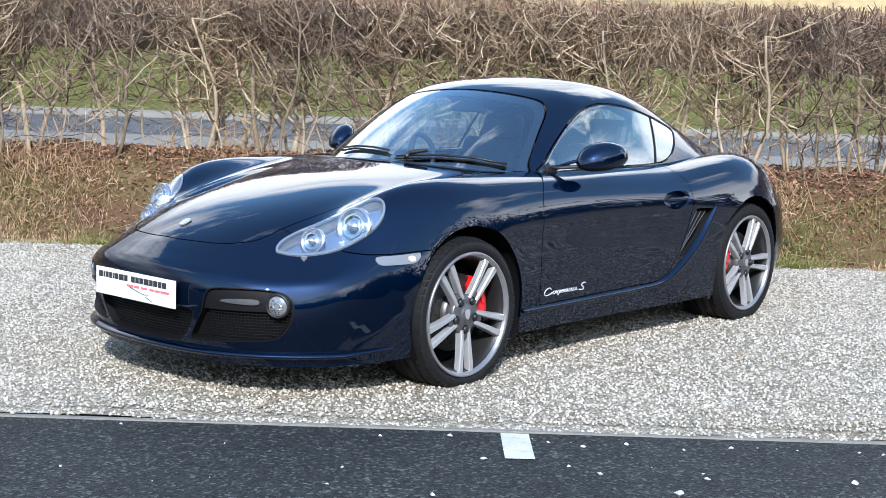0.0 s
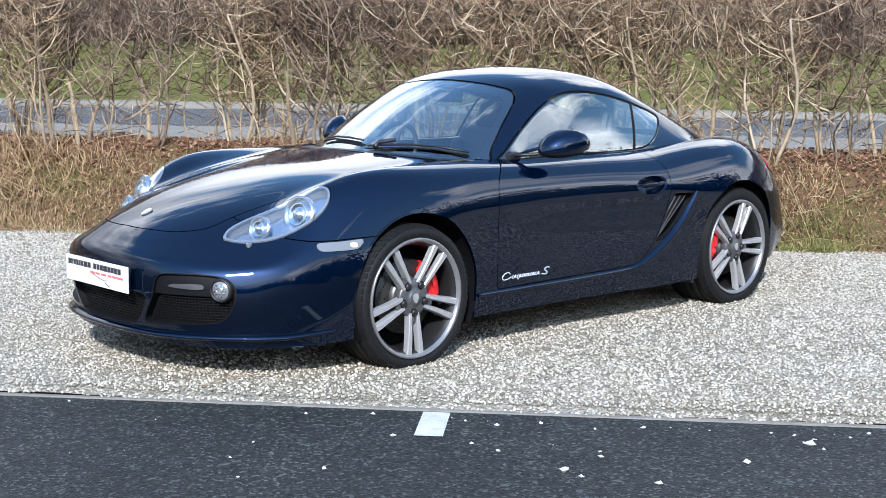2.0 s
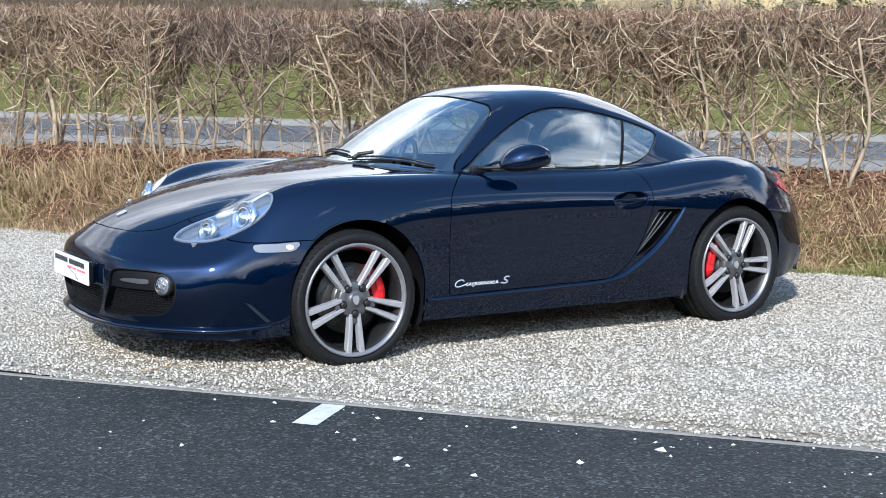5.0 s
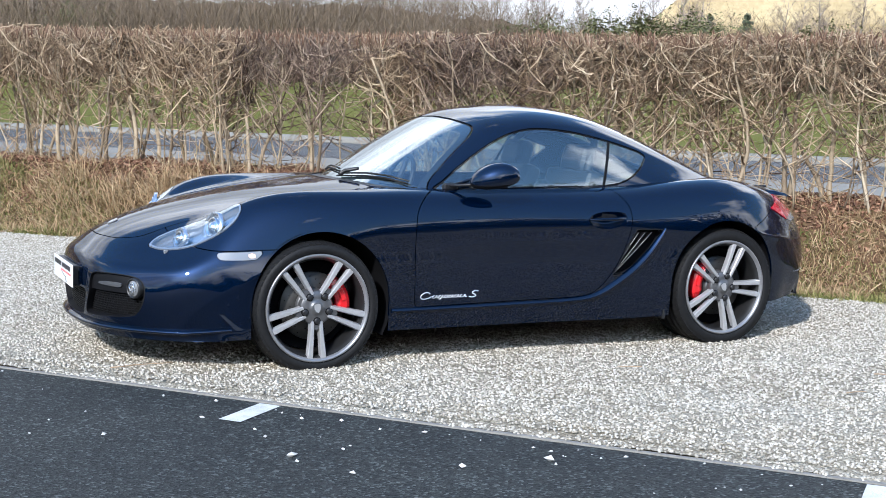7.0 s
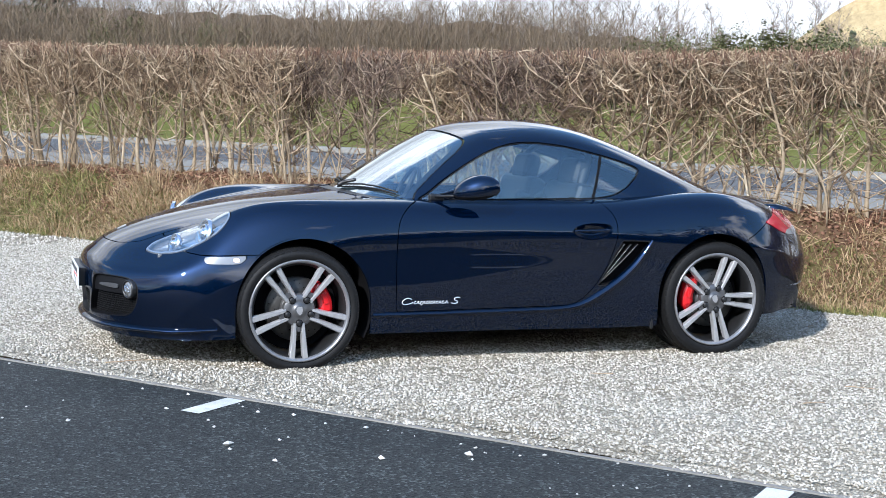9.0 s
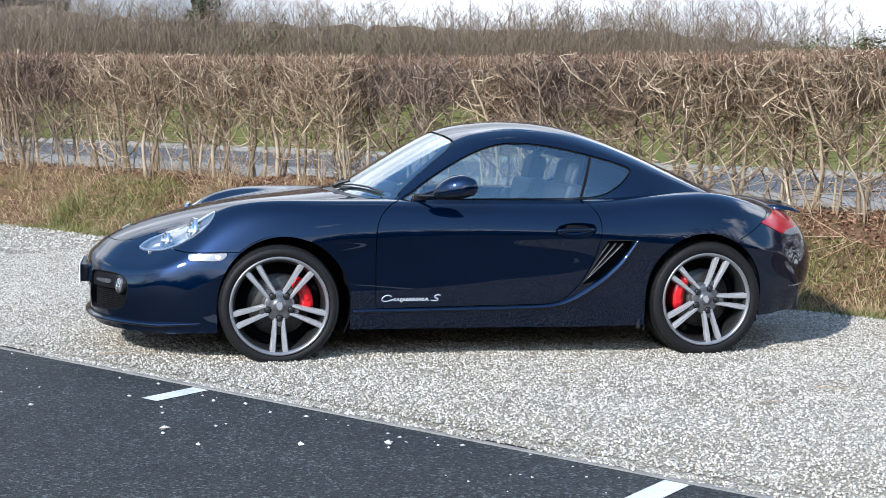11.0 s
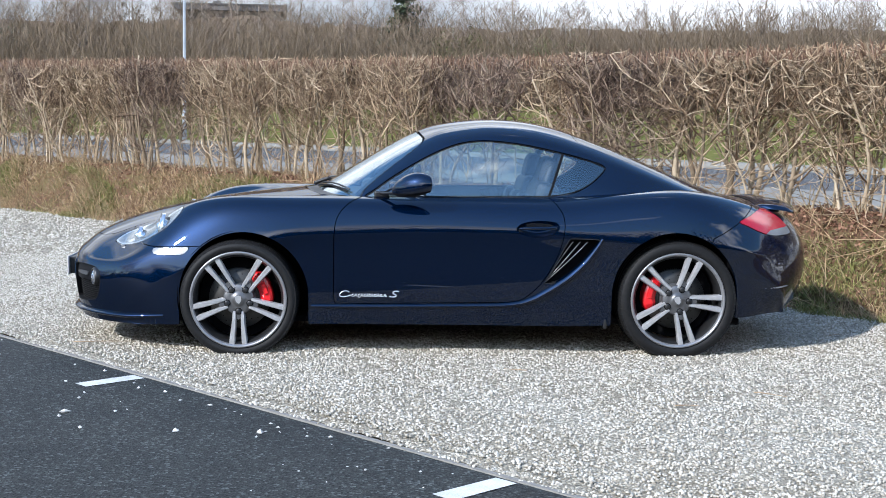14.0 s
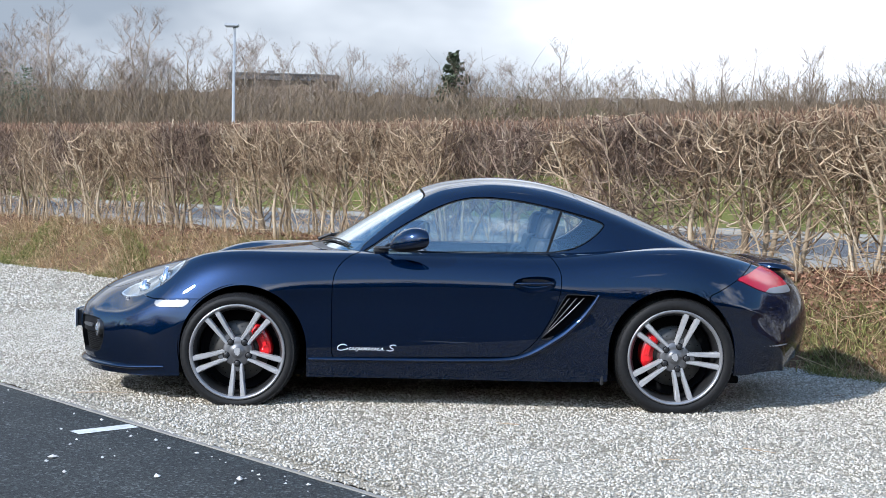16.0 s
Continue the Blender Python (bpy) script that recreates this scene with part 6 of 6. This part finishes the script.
PINE_ME = mesh_from("needles", *leafy(61, 2800, pine_shape, .45), NEEDLES, False)
EVER_ME = mesh_from("leaves", *leafy(62, 20000, bush_shape, .36), EVERGREEN, False)
EVER_DARK = mesh_from("leaves", *leafy(64, 20000, bush_shape, .36), NEEDLES, False)
EVER_FAR = mesh_from("leaves", *leafy(63, 5200, bush_shape, .6), EVERGREEN, False)
v, f = tube([(0, 0, -.05), (.01, 0, .3), (0, .01, .6), (0, 0, .98)], [.022, .018, .012, .003], 7)
PINE_TRUNK = mesh_from("pine_trunk", v, f, TREEBARK)
for az, n__, top in ((89.2, 46, 5.8), (54.2, 75, 4.0), (55.6, 80, 3.9)):
    d = reach(az, n__)
    x_, y_ = sight(az, d)
    h_ = tall(az, d, top, n__)
    t = empty("pine_tree", pose(x_, y_, land(0, n__), 0, 0, az * 7))
    t.scale = (h_ * 1.1, h_ * 1.1, h_)
    tagged(t, "dark green pine standing above the bare wood", "tree", "pines")
    part_mesh("trunk", PINE_TRUNK, t)
    part_mesh("crown", PINE_ME, t)
for az, top in ((111, 4.6), (113, 4.9), (109.3, 4.3), (107.5, 3.9), (62, 3.5), (60.5, 3.7), (58.5, 3.75), (57.0, 3.5), (52.5, 3.4), (64.5, 3.4), (83, 3.3), (86.5, 3.4), (49, 3.6), (46, 3.8)):
    n__ = 42
    d = reach(az, n__)
    x_, y_ = sight(az, d)
    h_ = tall(az, d, top, n__) / .8
    b = new("evergreen_bush", EVER_DARK if az > 105 else EVER_ME)
    b.matrix_world = Matrix.Translation((x_, y_, land(0, n__))) @ Matrix.Rotation(az, 4, "Z") @ Matrix.Diagonal((h_ * 1.3, h_ * 1.3, h_, 1))
    tagged(b, "dark evergreen bush among the bare scrub", "bush", "evergreen bushes")

# distant wooded ridge
for r_, (d, h0, h1, off) in enumerate(((260, 11, 19, 0.0), (420, 24, 36, 1.7))):
    v, f = [], []
    for i in range(241):
        az = radians(20 + 130 * i / 240)
        top = h0 + (h1 - h0) * (.5 + .5 * math.sin(az * 5.1 + off)) * .7 + 1.3 * noise.noise(Vector((i * .35, r_ * 9.0, 0))) + .8 * noise.noise(Vector((i * 1.7, r_ * 9.0, 4)))
        deg = math.degrees(az)
        top = top * .35 + d * .074 * smoothstep((59.5 - deg) / 7)
        for dd, z in ((-14, .0), (-6, top * .75), (0, top), (14, 0)):
            v.append(((d + dd) * math.cos(az), (d + dd) * math.sin(az), z))
    f = [(i * 4 + k, i * 4 + k + 1, i * 4 + 4 + k + 1, i * 4 + 4 + k) for i in range(240) for k in range(3)]
    rg = new("backdrop_ridge", mesh_from("ridge", v, f, WOODLAND, False))
    tagged(rg, "far wooded ridge in winter brown", "woods", kind="structure")

# street lamp
lx_, ly_ = sight(98.6, 48)
lz_ = .33
lamp = empty("street_lamp", pose(lx_, ly_, lz_))
tagged(lamp, "tall grey steel street lamp beyond the hedge", "street lamp")
H_ = 48 * math.tan(radians(6.55)) + 1.25 - lz_
part_mesh("pole", mesh_from("pole", *tube([(0, 0, 0), (0, 0, 1.1), (0, 0, 1.12), (0, 0, H_)], [.085, .085, .06, .045], 12), POLE), lamp)
part("lamp_arm", box_bm((-.06, -.04, H_ - .02), (.14, .04, H_ + .04), .015), POLE, lamp)
hd = part("lamp_head", box_bm((-.34, -.13, H_ + .01), (.16, .13, H_ + .11), .035, 3), POLE, lamp)
part("lamp_glass", box_bm((-.30, -.10, H_ - .004), (.08, .10, H_ + .012), .006), LAMP_CLEAR, hd)

# low flat-roofed building among the trees
bd_ = reach(96.2, 58)
bx_, by_ = sight(96.2, bd_)
za_ = bd_ * math.tan(radians(4.65)) + 1.25
house = empty("low_building", pose(bx_, by_, 0, 0, 0, 4))
tagged(house, "low grey flat-roofed building half hidden by bare trees", "building")
part("wall", box_bm((-4.2, 0, .5), (3.4, 8, za_ - .55), .02), RENDER_WALL, house)
part("roof", box_bm((-5.0, -.8, za_ - .55), (3.9, 8.6, za_ - .12), .03), ROOFING, house)
part("roof_edge", box_bm((-5.1, -.9, za_ - .12), (4.0, 8.7, za_), .02), ROOFING, house)
part("roof_vent", box_bm((-2.0, 1, za_), (-1.4, 1.6, za_ + .35), .03), ROOFING, house)

# trees and a hedge behind the lane, which close the place
rng = random.Random(33)
for i in range(26):
    a__ = -30 + 56 * i / 25 + rng.uniform(-.6, .6)
    p_ = at(a__, rng.uniform(-27, -22))
    h_ = rng.uniform(4.5, 6.8)
    t = empty("tree", pose(p_.x, p_.y, -.03, 0, 0, rng.uniform(0, 360)))
    t.scale = (h_ * 1.2, h_ * 1.2, h_)
    tagged(t, "bare winter tree on the far side of the lane", "tree", "trees beside the lane")
    k_ = rng.randrange(6)
    part_mesh("trunk", TREES[k_][0], t)
    part_mesh("crown", TREES[k_][1], t)
for i in range(44):
    a__ = -34 + 64 * i / 43 + rng.uniform(-.5, .5)
    p_ = at(a__, rng.uniform(-20.5, -18.5))
    h_ = rng.uniform(2.6, 4.0)
    b = new("evergreen_bush", EVER_FAR)
    b.matrix_world = Matrix.Translation((p_.x, p_.y, -.03)) @ Matrix.Rotation(i, 4, "Z") @ Matrix.Diagonal((h_ * 1.2, h_ * 1.2, h_, 1))
    tagged(b, "dark evergreen bush along the far side of the lane", "bush", "bushes beside the lane")

# unseen tall evergreens, added across the lane's end to darken the car's reflections
rng = random.Random(44)
for i in range(30):
    n__ = -26 + 29.5 * i / 29 + rng.uniform(-.4, .4)
    p_ = at(rng.uniform(20.5, 23.5), n__)
    h_ = rng.uniform(7.0, 10.0)
    b = new("evergreen_bush", EVER_FAR)
    b.matrix_world = Matrix.Translation((p_.x, p_.y, -.03)) @ Matrix.Rotation(i * 2.1, 4, "Z") @ Matrix.Diagonal((h_ * .62, h_ * .62, h_ * 1.1, 1))
    tagged(b, "unseen tall evergreen added to darken the reflections in the car", "bush", "evergreens across the lane's end")

# ---- gravel stones, grass and litter ----
def scatter(count, seed, place, build, name, mat, smooth=False):
    """One mesh of many small pieces: build(count, rng) gives points per piece, faces per piece."""
    rg = np.random.RandomState(seed)
    base, frame_, size = place(count, rg)
    pv, pf = build(count, rg)
    k = pv.shape[1]
    v = np.einsum("nij,nkj->nki", frame_, pv * size[:, None, :]) + base[:, None, :]
    f = (pf[None] + (np.arange(count) * k)[:, None, None]).reshape(-1, pf.shape[1])
    me = bpy.data.meshes.new(name)
    me.vertices.add(count * k)
    me.vertices.foreach_set("co", v.astype(np.float32).ravel())
    m = pf.shape[1]
    me.loops.add(len(f) * m)
    me.loops.foreach_set("vertex_index", f.astype(np.int32).ravel())
    me.polygons.add(len(f))
    me.polygons.foreach_set("loop_start", np.arange(0, len(f) * m, m, dtype=np.int32))
    me.update(calc_edges=True)
    me.materials.append(mat)
    return new(name, me)


def turns(n, rg, tilt=1.0):
    """Random rotation matrices."""
    a = rg.uniform(0, 2 * np.pi, n)
    t = rg.normal(0, tilt, (n, 2))
    out = np.zeros((n, 3, 3))
    ca, sa = np.cos(a), np.sin(a)
    z = np.stack([np.sin(t[:, 0]), np.sin(t[:, 1]), np.cos(t[:, 0]) * np.cos(t[:, 1])], 1)
    z /= np.linalg.norm(z, axis=1, keepdims=True)
    x = np.stack([ca, sa, np.zeros(n)], 1)
    x -= z * (x * z).sum(1, keepdims=True)
    x /= np.linalg.norm(x, axis=1, keepdims=True)
    out[:, :, 0], out[:, :, 2] = x, z
    out[:, :, 1] = np.cross(z, x)
    return out


AV, NV = np.array(A), np.array(N)


def gravel_place(a0, a1, n0, n1, r0, r1):
    def place(c, rg):
        a, n = rg.uniform(a0, a1, c), rg.uniform(n0, n1, c)
        base = a[:, None] * AV + n[:, None] * NV
        r = rg.uniform(r0, r1, c)
        base[:, 2] = [gravel_height(x, y) for x, y in zip(a, n)] + r * .25
        return base, turns(c, rg, .5), np.stack([r * rg.uniform(.9, 1.4, c), r * rg.uniform(.8, 1.1, c), r * rg.uniform(.6, 1.0, c)], 1)
    return place


def pebble(c, rg):
    octa = np.array([(1, 0, 0), (0, 1, 0), (-1, 0, 0), (0, -1, 0), (.1, .1, 1), (0, 0, -1.0)])
    v = octa[None] * rg.uniform(.7, 1.2, (c, 6, 1)) + rg.normal(0, .12, (c, 6, 3))
    return v, np.array([(0, 1, 4), (1, 2, 4), (2, 3, 4), (3, 0, 4), (1, 0, 5), (2, 1, 5), (3, 2, 5), (0, 3, 5)])


stones = scatter(112000, 11, gravel_place(-5.5, 4.6, KERB + .012, 2.56, .0048, .0102), pebble, "gravel_stones", STONE)
tagged(stones, "loose pale crushed stones of the gravel", "gravel", kind="stuff")
stones = scatter(26000, 12, gravel_place(-20, -5.5, KERB + .04, 2.5, .009, .018), pebble, "gravel_stones", STONE)
tagged(stones, "loose pale crushed stones of the gravel", "gravel", kind="stuff")

# stones strayed on to the asphalt
rng = random.Random(77)
STRAY = [(1.364, -2.44), (1.112, -2.686), (.499, -2.86), (1.25, -2.3), (1.33, -2.32), (1.40, -2.36), (1.35, -2.40), (.62, -2.62), (.80, -2.95), (1.7, -2.33), (2.0, -2.5)]
while len(STRAY) < 95:
    STRAY.append((rng.uniform(-3.2, 3.6), KERB - .03 - abs(rng.gauss(0, .42))))
sv_, sf_ = pebble(4, np.random.RandomState(4))
STRAY_ME = [mesh_from("loose_stone", sv_[k], sf_, STONE_ONE, False) for k in range(4)]
for i, (a__, n__) in enumerate(STRAY):
    p_ = at(a__, n__)
    ls = new("loose_stone", STRAY_ME[i % 4])
    r_ = rng.uniform(.013, .019) if i < 3 else rng.choice((.003, .004, .005, .006, .007, .010))
    ls.matrix_world = Matrix.Translation((p_.x, p_.y, r_ * .45)) @ Matrix.Rotation(rng.uniform(0, 6.28), 4, "Z") @ Matrix.Diagonal((r_ * 1.25, r_, r_ * .75, 1))
    tagged(ls, "small white stone strayed onto the dark asphalt", "stone", "stray stones")


# grass on the bank
def bank_place(a0, a1, n0, n1, h0, h1, lean, power=1.0, patch=None, level=.02):
    def place(c, rg):
        a, n = rg.uniform(a0, a1, c), n0 + (n1 - n0) * rg.uniform(0, 1, c) ** power
        if patch is not None:
            # grown in patches: a sparse blade outside its patch moves to another spot
            for _ in range(6):
                bad = np.array([noise.noise(Vector((x * .75 + patch, y * 1.3, patch))) for x, y in zip(a, n)]) < level
                bad &= rg.uniform(0, 1, c) < .9
                k = int(bad.sum())
                a[bad], n[bad] = rg.uniform(a0, a1, k), n0 + (n1 - n0) * rg.uniform(0, 1, k) ** power
        clump = np.array([noise.noise(Vector((x * 1.9, y * 1.9, .5))) for x, y in zip(a, n)])
        base = a[:, None] * AV + n[:, None] * NV
        base[:, 2] = [max(GRAVEL_Z, land(x, y)) - .01 for x, y in zip(a, n)]
        h = rg.uniform(h0, h1, c) * (1 + .8 * clump)
        w = rg.uniform(.0022, .0050, c)
        return base, turns(c, rg, lean), np.stack([w, h, h], 1)
    return place


def blade(c, rg):
    bend = rg.uniform(.1, .9, c)
    v = np.zeros((c, 7, 3))
    for i, t in enumerate((0, .4, .75)):
        w = 1 - .55 * t
        v[:, 2 * i, 0], v[:, 2 * i + 1, 0] = -w, w
        v[:, 2 * i, 1] = v[:, 2 * i + 1, 1] = bend * t * t
        v[:, 2 * i, 2] = v[:, 2 * i + 1, 2] = t * (1 - .35 * bend * t)
    v[:, 6, 1], v[:, 6, 2] = bend, 1 - .5 * bend
    return v, np.array([(0, 1, 3), (0, 3, 2), (2, 3, 5), (2, 5, 4), (4, 5, 6)])


g = scatter(46000, 31, bank_place(-16, 7, 2.46, 3.10, .06, .20, 1.0, 1.0, 9.1, .0), blade, "dry_grass", DRYGRASS)
tagged(g, "tangled straw-coloured dead grass on the bank", "grass", kind="stuff")
g = scatter(52000, 32, bank_place(-16, 7, 2.42, 2.98, .03, .10, .8, 1.2, 4.3, .0), blade, "short_grass", FRESHGRASS)
tagged(g, "short green grass at the foot of the bank", "grass", kind="stuff")
g = scatter(30000, 37, bank_place(-18, -4.5, 2.42, 3.1, .04, .13, .8, 1.0, 2.7, -.05), blade, "short_grass", FRESHGRASS)
tagged(g, "rough green and straw grass on the bank", "grass", kind="stuff")
g = scatter(12000, 35, bank_place(-34, -16, 2.44, 3.3, .10, .28, .7), blade, "dry_grass", DRYGRASS)
tagged(g, "tangled straw-coloured dead grass on the bank", "grass", kind="stuff")


g = scatter(20000, 36, bank_place(-16, 7, 2.46, 3.05, .03, .10, 1.3, 1.2), blade, "matted_grass", DRYGRASS)
tagged(g, "matted dead grass lying flat on the bank", "grass", kind="stuff")


def tuft_place(a0, n0, spread, h0, h1):
    """Blades that spring from one root and arch outwards."""
    def place(c, rg):
        a, n = rg.normal(a0, spread, c), rg.normal(n0, spread * .6, c)
        base = a[:, None] * AV + n[:, None] * NV
        base[:, 2] = [max(GRAVEL_Z, land(x, y)) - .01 for x, y in zip(a, n)]
        h = rg.uniform(h0, h1, c)
        return base, turns(c, rg, .55), np.stack([rg.uniform(.0022, .0042, c), h, h], 1)
    return place


for a0_, n0_, mat_, label_ in ((-4.15, 2.93, DRYGRASS, "tall tussock of straw-coloured dead grass on the bank"), (-4.55, 2.86, DRYGRASS, "tall tussock of straw-coloured dead grass on the bank"),
                               (-7.3, 2.74, FRESHGRASS, "dark green grass tussock at the foot of the bank"), (3.6, 2.85, DRYGRASS, "low straw-coloured grass tussock behind the car")):
    g = scatter(520, int(100 * n0_), tuft_place(a0_, n0_, .10, .16, .36), blade, "grass_tussock", mat_)
    tagged(g, label_, "grass", "grass tussocks")


def litter_place(a0, a1, n0, n1):
    def place(c, rg):
        a, n = rg.uniform(a0, a1, c), rg.normal((n0 + n1) / 2, (n1 - n0) / 3.2, c)
        thin = (a < -6.5) & (rg.uniform(0, 1, c) < .75)
        a[thin] = rg.uniform(-6.5, a1, int(thin.sum()))
        n = np.maximum(n, 2.52)
        base = a[:, None] * AV + n[:, None] * NV
        base[:, 2] = [land(x, y) + .012 for x, y in zip(a, n)]
        s = rg.uniform(.008, .020, c)
        return base, turns(c, rg, .6), np.stack([s, s * .6, s], 1)
    return place


def dead_leaf(c, rg):
    v = np.array([(-1, 0, .1), (-.3, -1, .25), (.6, -.8, .2), (1, 0, 0), (.6, .8, .3), (-.3, 1, .15)])[None] + rg.normal(0, .12, (c, 6, 3))
    return v, np.array([(0, 1, 5), (1, 2, 5), (2, 4, 5), (2, 3, 4)])


g = scatter(46000, 33, litter_place(-16, 7, 2.74, 3.80), dead_leaf, "leaf_litter", LEAFLITTER)
tagged(g, "brown dead leaves under the hedge", "leaves", kind="stuff")


# dead stalks and fallen sticks on the bank
def stalk(c, rg):
    v = np.zeros((c, 6, 3))
    for i, t in enumerate((0, 1)):
        for k in range(3):
            an = 2 * np.pi * k / 3
            v[:, 3 * i + k, 0], v[:, 3 * i + k, 1], v[:, 3 * i + k, 2] = np.cos(an) * (1 - .5 * t), .006 * np.sin(an), t
    return v, np.array([(0, 1, 4, 3), (1, 2, 5, 4), (2, 0, 3, 5)])


g = scatter(5200, 34, bank_place(-16, 7, 2.6, 3.4, .15, .42, .85), stalk, "dead_stalks", DRYGRASS)
tagged(g, "dry brown stalks lying over the bank", "stalks", kind="stuff")

# a few fallen twigs on the gravel
rng = random.Random(3)
for x_, y_, l_ in ((.32, -1.38, .14), (-2.15, -.62, .30), (2.3, -.2, .10), (1.35, -1.9, .16), (.9, -2.2, .12)):
    pts_ = wander((x_, y_, GRAVEL_Z + .018), (rng.uniform(-1, 1), rng.uniform(-1, 1), 0), 6, l_ / 6, .3, 0, rng)
    tw = new("fallen_twig", mesh_from("fallen_twig", *tube([(p.x, p.y, GRAVEL_Z + .016) for p in pts_], [.0035, .003, .003, .0025, .002, .002, .0015], 5), TWIG))
    tagged(tw, "thin dark fallen twig lying on the gravel", "twig", "twigs on the gravel")
